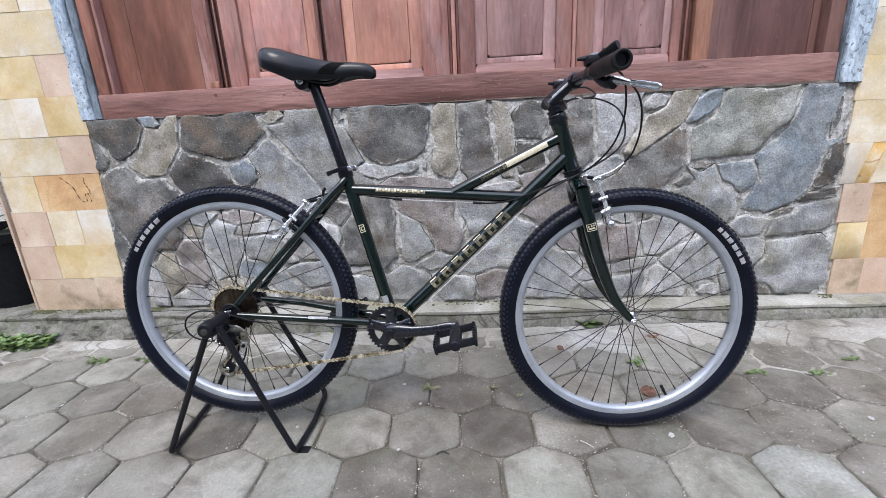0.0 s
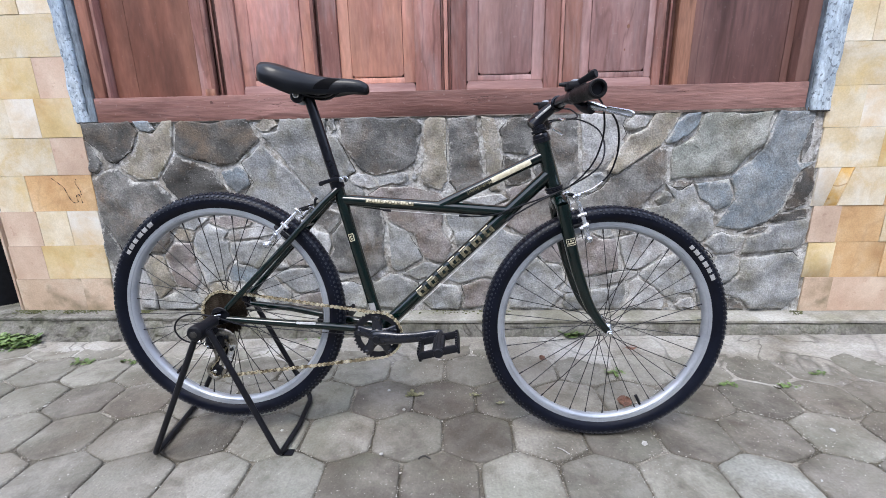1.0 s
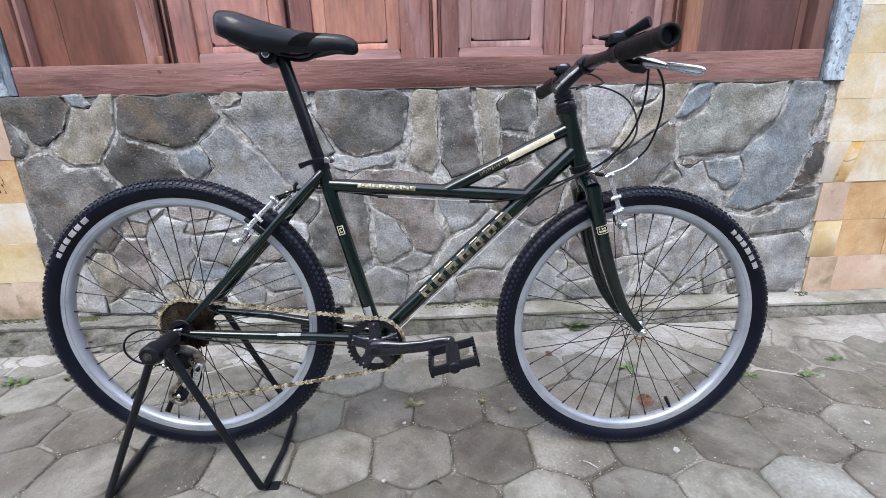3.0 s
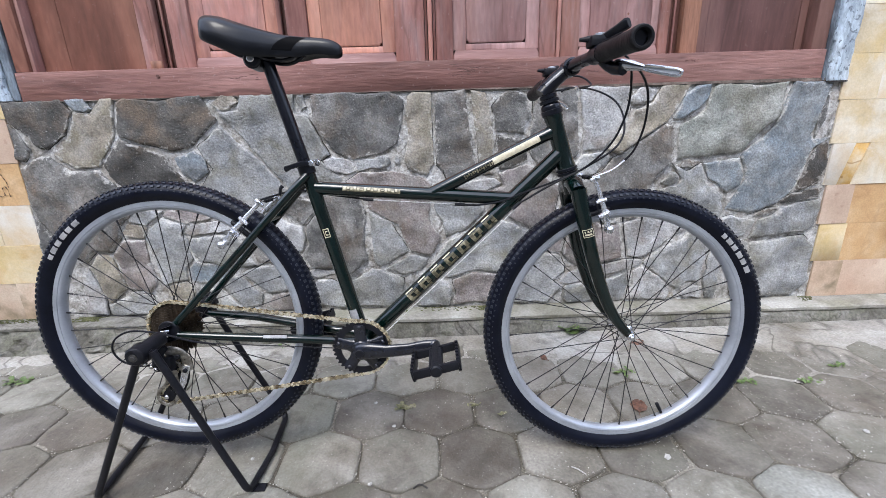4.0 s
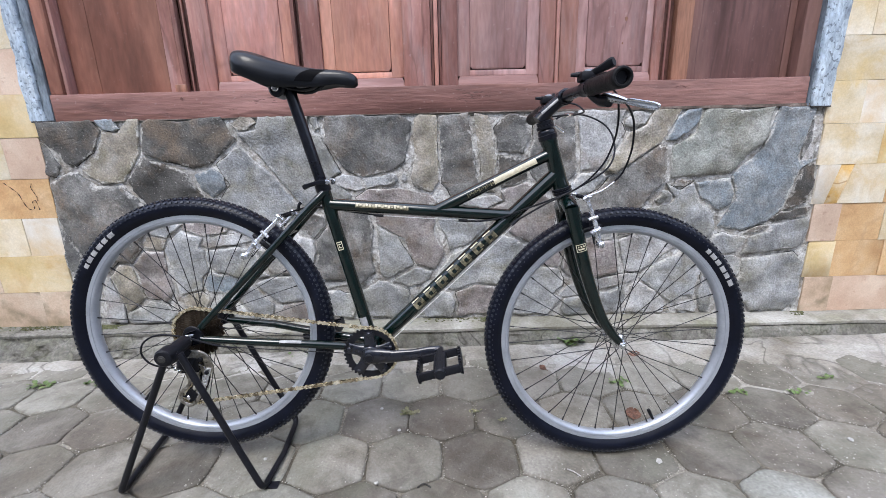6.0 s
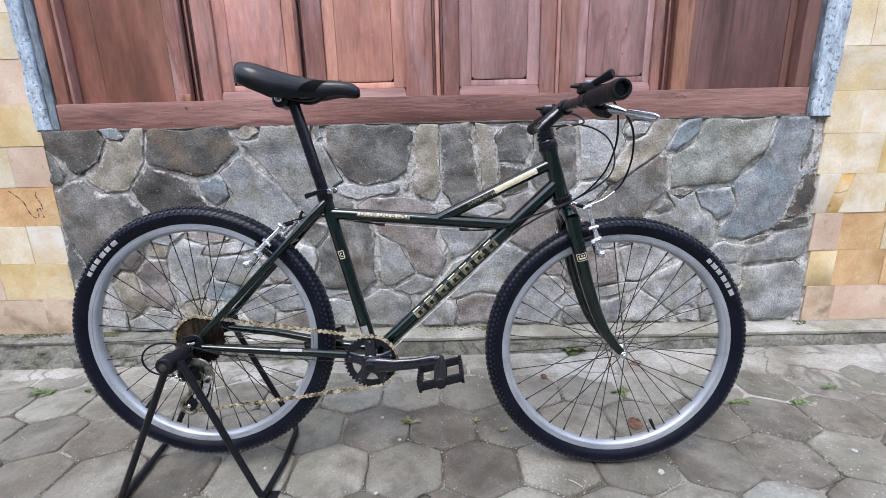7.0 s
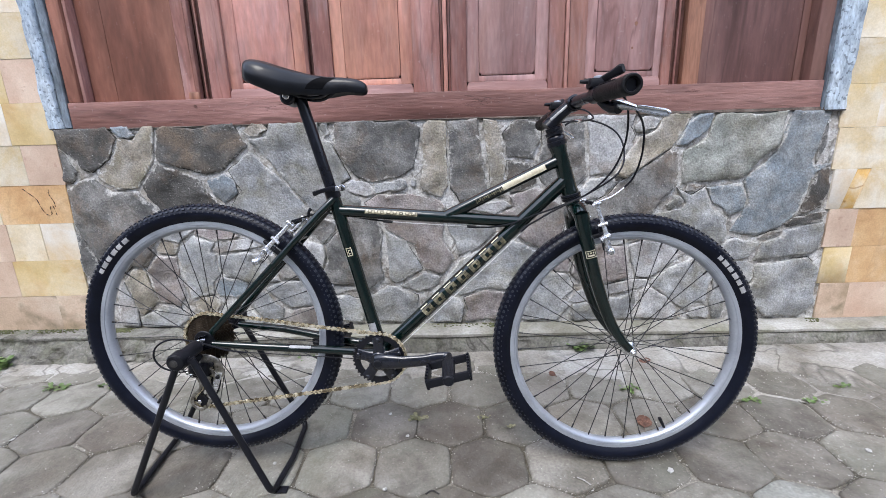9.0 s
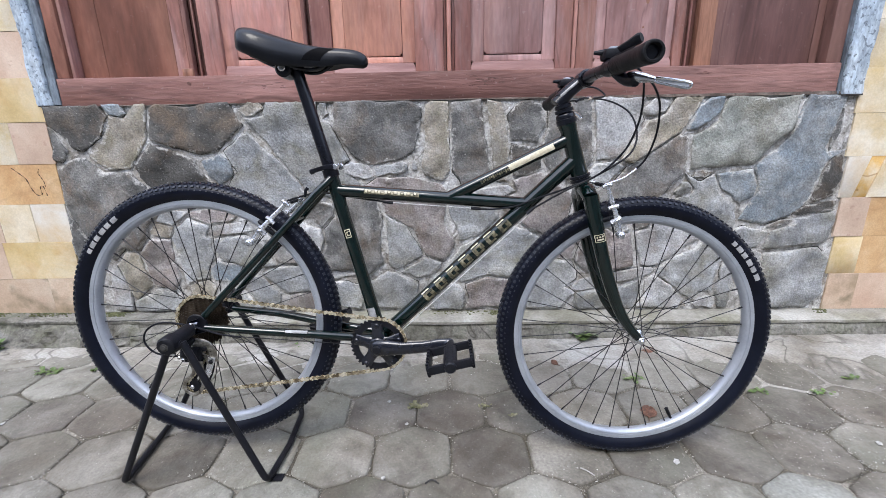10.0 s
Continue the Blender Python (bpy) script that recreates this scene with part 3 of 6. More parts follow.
COURSE_E = [
    (0.145, 0.456, 0.111, 0.098, 20, 'g'), (0.396, 0.515, 0.117, 0.105, 20, 'r'), (0.735, 0.428, 0.046, 0.029, 0, 'g'), (0.805, 0.437, 0.051, 0.026, 0, 'd'),
    (0.929, 0.366, 0.129, 0.081, 10, 'l'), (1.064, 0.510, 0.149, 0.110, -38, 'g'), (1.239, 0.382, 0.083, 0.053, 0, 'g'), (1.354, 0.429, 0.054, 0.019, 10, 'd'),
    (1.440, 0.389, 0.135, 0.060, 18, 'g'), (1.477, 0.487, 0.084, 0.021, 9, 'D')]
COURSE_F = [
    (-1.212, 0.249, 0.047, 0.114, 6, 't'), (-1.106, 0.321, 0.070, 0.104, 0, 'r'), (-0.845, 0.271, 0.070, 0.039, 0, 'b'), (-0.773, 0.353, 0.125, 0.052, -12, 'g'),
    (-0.594, 0.346, 0.093, 0.046, -10, 'd'), (-0.567, 0.220, 0.120, 0.058, 5, 'g'), (-0.383, 0.247, 0.083, 0.019, 2, 'l'), (-0.058, 0.267, 0.081, 0.034, 15, 'g'),
    (0.242, 0.335, 0.168, 0.118, 25, 'g'), (0.435, 0.204, 0.110, 0.109, 0, 'g'), (0.509, 0.357, 0.062, 0.060, 0, 'r'), (0.695, 0.329, 0.106, 0.080, 0, 'r'),
    (0.704, 0.207, 0.156, 0.024, 12, 'l'), (1.061, 0.249, 0.138, 0.115, 25, 'g'), (1.170, 0.202, 0.037, 0.108, 5, 'g'), (1.254, 0.267, 0.064, 0.060, 0, 'g'),
    (1.420, 0.204, 0.130, 0.125, 0, 'g')]
COURSE_G = [
    (-1.288, 0.180, 0.036, 0.086, 0, 'l'), (-1.151, 0.135, 0.078, 0.049, 0, 'g'), (-0.949, 0.192, 0.042, 0.038, 0, 't'), (-0.807, 0.142, 0.088, 0.043, 0, 'g'),
    (-0.694, 0.179, 0.075, 0.054, 0, 'g'), (-0.535, 0.140, 0.078, 0.043, 0, 'r'), (-0.365, 0.154, 0.075, 0.059, 0, 'g'), (-0.182, 0.168, 0.095, 0.086, 0, 'g'),
    (0.053, 0.145, 0.085, 0.052, 0, 'g'), (0.223, 0.159, 0.094, 0.087, 10, 'r'), (0.748, 0.138, 0.131, 0.058, 8, 'g'), (0.924, 0.136, 0.091, 0.076, 0, 'l'),
    (1.026, 0.096, 0.019, 0.018, 0, 't'), (1.112, 0.108, 0.050, 0.032, 0, 'l'), (1.318, 0.093, 0.054, 0.031, -25, 'd')]


def metric(s, x, z):
    cx, cz, a, b, ang, _ = s
    c, w = math.cos(radians(ang)), math.sin(radians(ang))
    u, v = (x - cx) * c + (z - cz) * w, -(x - cx) * w + (z - cz) * c
    return np.sqrt((u / a) ** 2 + (v / b) ** 2)


def corners_of(pts, tol):
    """Keeps the corners of a ring of points, so that its sides run straight between them."""
    def cut(lo, hi):
        (ax, ay), (bx, by) = pts[lo % len(pts)], pts[hi % len(pts)]
        ln = math.hypot(bx - ax, by - ay) or 1e-9
        best, where = 0.0, None
        for i in range(lo + 1, hi):
            px, py = pts[i % len(pts)]
            dd = abs((bx - ax) * (ay - py) - (ax - px) * (by - ay)) / ln
            if dd > best:
                best, where = dd, i
        if best > tol:
            return cut(lo, where) + cut(where, hi)
        return [lo]
    far = max(range(len(pts)), key=lambda i: pts[i][0] ** 2 + pts[i][1] ** 2)
    opp = max(range(len(pts)), key=lambda i: (pts[i][0] - pts[far][0]) ** 2 + (pts[i][1] - pts[far][1]) ** 2)
    lo, hi = min(far, opp), max(far, opp)
    return [pts[i % len(pts)] for i in cut(lo, hi) + cut(hi, lo + len(pts))]


def stone_outline(s, others, rays=72):
    """Walks out from the stone's middle until a neighbour is nearer or the wall ends."""
    r = np.linspace(0.004, 0.34, 240)
    out = []
    for i in range(rays):
        a = 6.283185 * i / rays
        x, z = s[0] + r * math.cos(a), s[1] + r * math.sin(a)
        mine = metric(s, x, z)
        stop = mine > 1.42
        for o in others:
            if o is not s and abs(o[0] - s[0]) < 0.7 and abs(o[1] - s[1]) < 0.7:
                stop |= metric(o, x, z) < mine
        side = 1 - z / 0.9
        stop |= (z > 0.917 - 0.006 * x) | (z < sag(x) + 0.004) | (x < -1.425 - 0.033 * side) | (x > 1.545 + 0.055 * side)
        k = int(np.argmax(stop)) if stop.any() else len(r) - 1
        out.append(float(r[k]))
    pts = [(out[i] * math.cos(6.283185 * i / rays), out[i] * math.sin(6.283185 * i / rays)) for i in range(rays)]
    keep = corners_of(pts, 0.009 + 0.05 * min(s[2], s[3]))
    done = []
    for i, (a, b) in enumerate(keep):
        c, d = keep[(i + 1) % len(keep)]
        steps = max(2, int(math.hypot(c - a, d - b) / 0.012))
        for k in range(steps):
            f = k / steps
            x, z = a + (c - a) * f, b + (d - b) * f
            e = math.hypot(x, z)
            wob = 0.0045 * noise.noise(Vector(((s[0] + x) * 38, (s[1] + z) * 38, 1.7))) + 0.003 * noise.noise(Vector(((s[0] + x) * 110, (s[1] + z) * 110, 4.7)))
            wide = 0.0058 + 0.020 * max(0.0, noise.noise(Vector(((s[0] + x) * 7, (s[1] + z) * 7, 9.2))) - 0.05)
            g = max(0.3, (e - wide + wob) / max(e, 1e-6))
            done.append((x * g, z * g))
    return done


def wall_stone_piece(s, others):
    pts = stone_outline(s, others)
    rim = np.array(pts)

    def edge_gap(u, v):
        """How far a point of the stone's face lies from its edge."""
        return float(np.sqrt(((rim - (u, v)) ** 2).sum(1).min()))
    bm = bmesh.new()
    edge_layer = bm.verts.layers.float.new("edge_distance")
    proud = (0.009 + 0.010 * random.random()) * min(1.0, 0.35 + min(s[2], s[3]) / 0.09)
    tilt_x, tilt_z = random.uniform(-0.05, 0.05), random.uniform(-0.05, 0.05)
    rings = []
    for f, h in ((1.0, -0.012), (0.996, 0.30), (0.978, 0.72), (0.93, 0.94), (0.80, 1.0), (0.65, 1.0), (0.53, 1.0), (0.41, 1.0), (0.28, 1.0), (0.14, 1.0)):
        row = []
        for u, v in pts:
            x, z = s[0] + u * f, s[1] + v * f
            lump = 0.014 * noise.noise(Vector((x * 11, 5.0, z * 11))) + (0.0035 * noise.noise(Vector((x * 34, 8.0, z * 34))) + 0.002 * noise.noise(Vector((x * 90, 2.0, z * 90))) * (f > 0.9)) * min(1.0, f * 1.4)
            if h > 0:
                y = FACE + 0.004 - proud * h - lump * (0.4 + 0.6 * (h > 0.7)) - tilt_x * u * f - tilt_z * v * f
            else:
                y = FACE + 0.014
            if h > 0.5:
                y = min(y, FACE - 0.0045 - 0.15 * abs(lump))
            row.append(bm.verts.new((x, y, z)))
            row[-1][edge_layer] = edge_gap(u * f, v * f) if z < 0.897 else 0.06
        rings.append(row)
    n = len(pts)
    for a, b in zip(rings, rings[1:]):
        for i in range(n):
            bm.faces.new((a[i], a[(i + 1) % n], b[(i + 1) % n], b[i]))
    mid = bm.verts.new((s[0], sum(v.co.y for v in rings[-1]) / n, s[1]))
    mid[edge_layer] = edge_gap(0.0, 0.0)
    for i in range(n):
        bm.faces.new((rings[-1][i], rings[-1][(i + 1) % n], mid))
    obj("stone", bm, STONE[s[5]], stone_wall, sharp=80)
    # a dark crack along part of the joint
    k0, run = random.randrange(n), int(n * random.uniform(0.05, 0.32))
    line = [(s[0] + pts[(k0 + k) % n][0] * 1.012, FACE + 0.0005, s[1] + pts[(k0 + k) % n][1] * 1.012) for k in range(run)]
    if run > 3:
        sweep(cracks, line, [0.0004 + 0.0018 * math.sin(math.pi * k / (run - 1)) * (0.4 + 0.6 * random.random()) for k in range(run)], 5)


cracks = bmesh.new()
ALL_STONES = COURSE_A + COURSE_B + COURSE_C + COURSE_D + COURSE_E + COURSE_F + COURSE_G
for stone_seed in ALL_STONES:
    wall_stone_piece(stone_seed, ALL_STONES)
tagged(obj("crack", cracks, M_CRACK, stone_wall), kind="stuff")


# ---- sandstone tiles on the piers ----
def tile(x0, x1, z0, z1, tone, parent, lean0, lean1):
    """One tile; lean0 and lean1 slant its ends a little."""
    g = 0.0004
    bm = bmesh.new()
    out = [(x0 + g - lean0 * (z1 - z0), z0 + g), (x1 - g - lean1 * (z1 - z0), z0 + g), (x1 - g, z1 - g), (x0 + g, z1 - g)]
    y = FACE + random.uniform(-0.0035, 0.0005)
    prism(bm, out, lambda u, v, h: (u, FACE + 0.021 - h * (FACE + 0.021 - y) / 0.02, v), 0.02, 0.0008)
    obj("tile", bm, TILE[tone], parent)


WEST = [("m", -1.588, "m"), ("p", -1.732, "y"), ("p", -1.715, "c", -1.579, "w"), ("c", -1.725, "o"), ("c", -1.574, "p"),
        ("c", -1.722, "w", -1.60, "y"), ("y", -1.570, "p"), ("c", -1.80, "c"), ("c", -1.570, "w")]
EAST = [("m", 1.72, "p"), ("y", 1.70, "o", 1.90, "o"), ("p", 1.69, "o", 1.87, "c"), ("w", 1.652, "v", 1.706, "c", 1.85, "o"),
        ("c", 1.79, "y"), ("c", 1.686, "w"), ("c", 1.80, "o"), ("c", 1.662, "c"), ("c", 1.75, "w")]
for r in range(17):
    base = 0.093 + 0.1535 * r
    edge = -1.4555 + 0.0325 * min(1, base / 0.9)
    row = list(WEST[r]) if r < len(WEST) else [random.choice("cpyw"), -1.75 + 0.2 * random.random(), random.choice("cpyw")]
    xs = [-1.897 + 0.035 * min(1, base / 0.7)] + row[1::2] + [edge]
    for i, tone in enumerate(row[0::2]):
        tile(xs[i], xs[i + 1], base, base + 0.1535, tone, wall_west, 0.0, 0.006 if i == len(row[0::2]) - 1 else 0.0)
    base = 0.0615 + 0.155 * r
    edge = 1.604 - 0.055 * min(1, base / 0.75)
    row = list(EAST[r]) if r < len(EAST) else [random.choice("cpyw"), 1.72 + 0.2 * random.random(), random.choice("cpyw")]
    xs = [edge] + row[1::2] + [2.05]
    for i, tone in enumerate(row[0::2]):
        cut = 0.26 if r == 3 else 0.0
        tile(xs[i], xs[i + 1], base, base + 0.155, tone, wall_east, 0.010 if i == 0 else (cut if i < 3 else 0), cut if i < 2 else 0.0)
    tile(2.05, 2.36, base, base + 0.155, random.choice("cpyow"), wall_east, 0, 0)
    tile(2.36, 2.70, base, base + 0.155, random.choice("cpyow"), wall_east, 0, 0)
# a brown vein round a pale patch in one tile
bm = bmesh.new()
vein = curve_points([(-1.606, FACE - 0.0036, 0.696), (-1.584, FACE - 0.0036, 0.677), (-1.560, FACE - 0.0036, 0.652), (-1.548, FACE - 0.0036, 0.614), (-1.532, FACE - 0.0036, 0.591), (-1.513, FACE - 0.0036, 0.594), (-1.514, FACE - 0.0036, 0.619), (-1.501, FACE - 0.0036, 0.624), (-1.494, FACE - 0.0036, 0.588)], 5)
sweep(bm, vein, [0.0010 + 0.0008 * math.sin(k * 1.3) for k in range(len(vein))], 6)
vein = curve_points([(-1.492, FACE - 0.0036, 0.622), (-1.493, FACE - 0.0036, 0.640), (-1.501, FACE - 0.0036, 0.660), (-1.507, FACE - 0.0036, 0.676), (-1.500, FACE - 0.0036, 0.690)], 5)
sweep(bm, vein, [0.0009 + 0.0007 * math.sin(k * 1.7) for k in range(len(vein))], 6)
obj("vein", bm, M_DRY, wall_west)
# the pier's narrow return towards the planter
bm = bmesh.new()
box(bm, (-1.912, FACE + 0.002, 0.06), (-1.9005, 1.0, 2.7), 0.002)
tagged(obj("trim", bm, TILE["p"]), "pinkish sandstone edge strip of the pier", "trim", kind="structure")

# ---- concrete ledge along the foot of the wall ----
bm = bmesh.new()
cols = 640
grid = []
for i in range(cols + 1):
    x = -2.9 + 6.4 * i / cols
    west = min(1, max(0, (-x - 0.7) / 0.5))
    top = sag(x) - 0.001 + 0.003 * west * noise.noise(Vector((x * 21, 7.7, 0)))
    n1 = noise.noise(Vector((x * 7, 2.2, 0))) * 0.006 + 0.007 * west * noise.noise(Vector((x * 26, 3.2, 0)))
    n2 = noise.noise(Vector((x * 17, 5.2, 1))) * 0.007
    front = 0.598 + 0.016 * west + n1
    foot = 0.577 - 0.026 * west + n2
    line = [(foot, -0.02), (foot + 0.002, 0.004)]
    for k in range(1, 5):
        f = k / 5
        line.append((foot + (front - foot) * f + (0.006 + 0.020 * west) * noise.noise(Vector((x * 17, f * 3, 4.4))) + (0.003 + 0.010 * west) * noise.noise(Vector((x * 50, f * 8, 1.4))), 0.004 + (top - 0.022) * f))
    chip = 0.5 + 0.5 * noise.noise(Vector((x * 9, 6.6, 3)))
    lip = 0.007 * chip * (1 - west)
    line += [(front + 0.004, top - 0.017), (front - lip, top - 0.014), (front - lip - 0.001, top - 0.003), (front - lip + 0.006, top - 0.0005 * chip), (front + 0.05, top + 0.001), (FACE + 0.03, top + 0.002)]
    grid.append([bm.verts.new((x, y, z)) for y, z in line])
for a, b in zip(grid, grid[1:]):
    for j in range(len(a) - 1):
        bm.faces.new((a[j], b[j], b[j + 1], a[j + 1]))
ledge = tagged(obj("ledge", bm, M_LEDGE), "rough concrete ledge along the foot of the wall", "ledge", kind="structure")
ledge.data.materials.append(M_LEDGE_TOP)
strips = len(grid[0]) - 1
# top strips take a paler concrete than the face, except in the west
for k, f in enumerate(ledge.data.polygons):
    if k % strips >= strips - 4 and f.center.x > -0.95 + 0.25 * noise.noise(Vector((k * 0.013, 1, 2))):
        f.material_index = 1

bm = bmesh.new()
box(bm, (-4.4, FACE + 0.035, -0.01), (-1.915, 1.45, 0.090), 0.004)
tagged(obj("terrace", bm, M_LEDGE), "dark concrete terrace beside the pier", "terrace", kind="structure")

# ---- posts, board and doors ----
def post(name, x0, x1, z0, inner):
    bm = bmesh.new()
    y = FACE - 0.016
    c = 0.032 if inner > 0 else 0.010
    a, b, s = (x0, x1 - c, 1) if inner > 0 else (x1, x0 + c, -1)
    out = [(a, FACE + 0.06), (a, y + 0.006), (a + s * 0.005, y), (a + s * 0.020, y + 0.001), (b - s * 0.012, y), (b - s * 0.004, y + 0.003), (b, y + 0.010), (b, FACE + 0.06)]
    rings = []
    zs = [z0, z0 + 0.006] + [z0 + 0.022 + 0.018 * k for k in range(84)]
    for k, z in enumerate(zs):
        q = 0.90 if k == 0 else 1.0
        mx = (x0 + x1) / 2
        rings.append([bm.verts.new((mx + (px - mx) * q + 0.009 * noise.noise(Vector((px * 12, py * 12, z * 11))) + 0.005 * noise.noise(Vector((px * 30, 3.0, z * 31))),
                                    py + 0.003 * noise.noise(Vector((px * 30 + 9, py * 30, z * 13))), z)) for px, py in out])
    m = len(out)
    for low, top in zip(rings, rings[1:]):
        for i in range(m):
            bm.faces.new((low[i], low[(i + 1) % m], top[(i + 1) % m], top[i]))
    bm.faces.new(rings[0])
    bm.faces.new(rings[-1])
    body = tagged(obj(name, bm, M_POST), "door post with worn blue-grey paint", "door post", "door posts", "structure")
    # recessed inner strip, darker than the post's outer face
    bm = bmesh.new()
    lo, hi = min(b + s * 0.001, b + s * c), max(b + s * 0.001, b + s * c)
    grid = []
    for k in range(140):
        z = z0 + 0.002 + (2.4 - z0) * k / 139
        ring = []
        for f, depth in ((0, 0.05), (0.05, 0.016), (0.28, 0.010), (0.72, 0.010), (0.95, 0.015), (1, 0.05)):
            px = lo + (hi - lo) * f
            ring.append(bm.verts.new((px + 0.003 * noise.noise(Vector((px * 30, 4.0, z * 17))) * (f > 0.5 if s > 0 else f < 0.5), y + depth + 0.003 * noise.noise(Vector((px * 40, 2.0, z * 15))), z)))
        grid.append(ring)
    for low, top in zip(grid, grid[1:]):
        for i in range(5):
            bm.faces.new((low[i], low[i + 1], top[i + 1], top[i]))
    obj("inner_strip", bm, M_POST_INNER, body)
    # thin near-black edge at the post's bottom
    bm = bmesh.new()
    box(bm, (min(a, b) + 0.006, y + 0.002, z0 - 0.005), (max(a, b) - 0.003, FACE + 0.05, z0 + 0.0005), 0.002)
    obj("post_foot", bm, M_POST_DARK, body)
    return body


post("post_west", -1.436, -1.352, 0.918, 1)
post("post_east", 1.466, 1.556, 0.903, -1)

bm = bmesh.new()
box(bm, (-1.350, FACE - 0.002, 0.9135), (1.464, FACE + 0.09, 1.009), 0.004)
for v in bm.verts:
    v.co.z += -0.006 * (v.co.x > 0.8) * (v.co.z < 0.95) + 0.0025 * noise.noise(Vector((v.co.x * 9, 0, v.co.z * 30)))
sill = tagged(obj("door_sill", bm, M_WOOD_H), "reddish brown wooden sill beam with knots and cracks", "sill", kind="structure")
bm = bmesh.new()
sweep(bm, [(-0.868, FACE - 0.0045, 0.984), (-0.868, FACE, 0.984)], 0.006, 10)
obj("knot", bm, M_GAP, sill)
bm = bmesh.new()
for cx, cz, wide, high, count in ((0.20, 0.975, 0.07, 0.016, 26), (0.14, 0.958, 0.05, 0.010, 8), (-0.55, 0.962, 0.16, 0.016, 10), (-1.0, 0.945, 0.12, 0.014, 4), (0.62, 0.955, 0.20, 0.016, 6), (0.98, 0.985, 0.03, 0.008, 5)):
    for q in range(count):
        x0, z0, w = random.gauss(cx, wide * 0.5), min(1.002, max(0.922, random.gauss(cz, high * 0.6))), random.uniform(0.008, 0.045)
        slope = random.uniform(-0.12, 0.12)
        pts = [(x0 + w * (k / 6 - 0.5), FACE - 0.0020, z0 + slope * w * (k / 6 - 0.5) + 0.0008 * math.sin(k * 1.7 + cx * 30 + q)) for k in range(7)]
        sweep(bm, pts, [0.0002] + [random.uniform(0.0005, 0.0012) for k in range(5)] + [0.0002], 5, flat=0.5)
tagged(obj("crack", bm, M_GAP, sill), kind="stuff")
bm = bmesh.new()
nx = 150
low = [bm.verts.new((-1.43 + 2.97 * i / nx, FACE - 0.004 + 0.003 * noise.noise(Vector((i * 0.7, 1, 2))), 0.9115 - 0.006 * (-1.43 + 2.97 * i / nx) * (i > 75) + 0.003 * noise.noise(Vector((i * 0.5, 7, 2))))) for i in range(nx + 1)]
top = [bm.verts.new((v.co.x, FACE - 0.003, 0.9145)) for v in low]
back = [bm.verts.new((v.co.x, FACE + 0.03, 0.9145)) for v in low]
foot = [bm.verts.new((v.co.x, FACE + 0.03, v.co.z)) for v in low]
for i in range(nx):
    for a, b in ((low, top), (top, back), (foot, low)):
        bm.faces.new((a[i], a[i + 1], b[i + 1], b[i]))
tagged(obj("mortar_bed", bm, M_BED), "thin mortar bed under the sill beam", "mortar", kind="structure")

DOOR = 0.742
TOP = 2.28


def board(name, x0, x1, z0, z1, y, thick, material, parent, bevel=0.003):
    bm = bmesh.new()
    box(bm, (x0, y, z0), (x1, y + thick, z1), bevel)
    return obj(name, bm, material, parent)


def panel_leaf(name, x0, x1, left, right, m0, m1, wood):
    """A folding door leaf: stiles, a bottom rail, and a panel whose raised field has clipped corners."""
    leaf = thing(name, "folding wooden door leaf with a raised panel, reddish brown", "door", None, "door leaves", "structure")
    board("stile", x0, left - 0.0003, 1.010, TOP, DOOR, 0.035, M_WOOD_STILE, leaf)
    board("stile", right + 0.0003, x1, 1.010, TOP, DOOR, 0.035, M_WOOD_STILE, leaf)
    bm = bmesh.new()
    prism_pts = [(left, 1.010), (right, 1.010), (right, 1.030), (right - 0.008, 1.046), (left + 0.008, 1.046), (left, 1.030)]
    prism(bm, prism_pts, lambda u, v, h: (u, DOOR + 0.036 - h, v), 0.034, 0.004)
    obj("bottom_rail", bm, M_WOOD_RAIL, leaf)
    board("top_rail", left, right, TOP - 0.10, TOP, DOOR + 0.001, 0.033, M_WOOD_H, leaf)
    # dark board behind the field: the grooves' shade is put into its colour
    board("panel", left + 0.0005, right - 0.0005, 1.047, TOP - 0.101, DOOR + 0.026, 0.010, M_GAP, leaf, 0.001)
    z0, z1 = 1.071, TOP - 0.14
    board("panel_margin", left + 0.0003, m0 - 0.0012, 1.0475, TOP - 0.102, DOOR + 0.014, 0.012, wood, leaf, 0.0025)
    board("panel_margin", m1 + 0.0012, right - 0.0003, 1.0475, TOP - 0.102, DOOR + 0.014, 0.012, wood, leaf, 0.0025)
    board("panel_margin", m0 - 0.002, m1 + 0.002, 1.0475, z0 - 0.003, DOOR + 0.014, 0.012, wood, leaf, 0.0025)
    bm = bmesh.new()
    k = 0.0095
    pts = [(m0, z1 - k), (m0, z0 + k), (m0 + 0.006, z0 + k - 0.003), (m0 + k - 0.003, z0 + 0.006), (m0 + k, z0), (m1 - k, z0),
           (m1 - k + 0.003, z0 + 0.006), (m1 - 0.006, z0 + k - 0.003), (m1, z0 + k), (m1, z1 - k), (m1 - k, z1), (m0 + k, z1)]
    prism(bm, pts, lambda u, v, h: (u, DOOR + 0.026 - h, v), 0.014, 0.003)
    obj("raised_field", bm, wood, leaf)
    return leaf


panel_leaf("door_1", -0.826, -0.440, -0.755, -0.455, -0.705, -0.500, M_WOOD_V)
panel_leaf("door_2", -0.424, 0.054, -0.352, -0.050, -0.306, -0.098, M_WOOD_V)
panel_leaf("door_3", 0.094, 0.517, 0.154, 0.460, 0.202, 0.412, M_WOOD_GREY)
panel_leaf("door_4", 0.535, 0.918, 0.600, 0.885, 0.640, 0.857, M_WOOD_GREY)

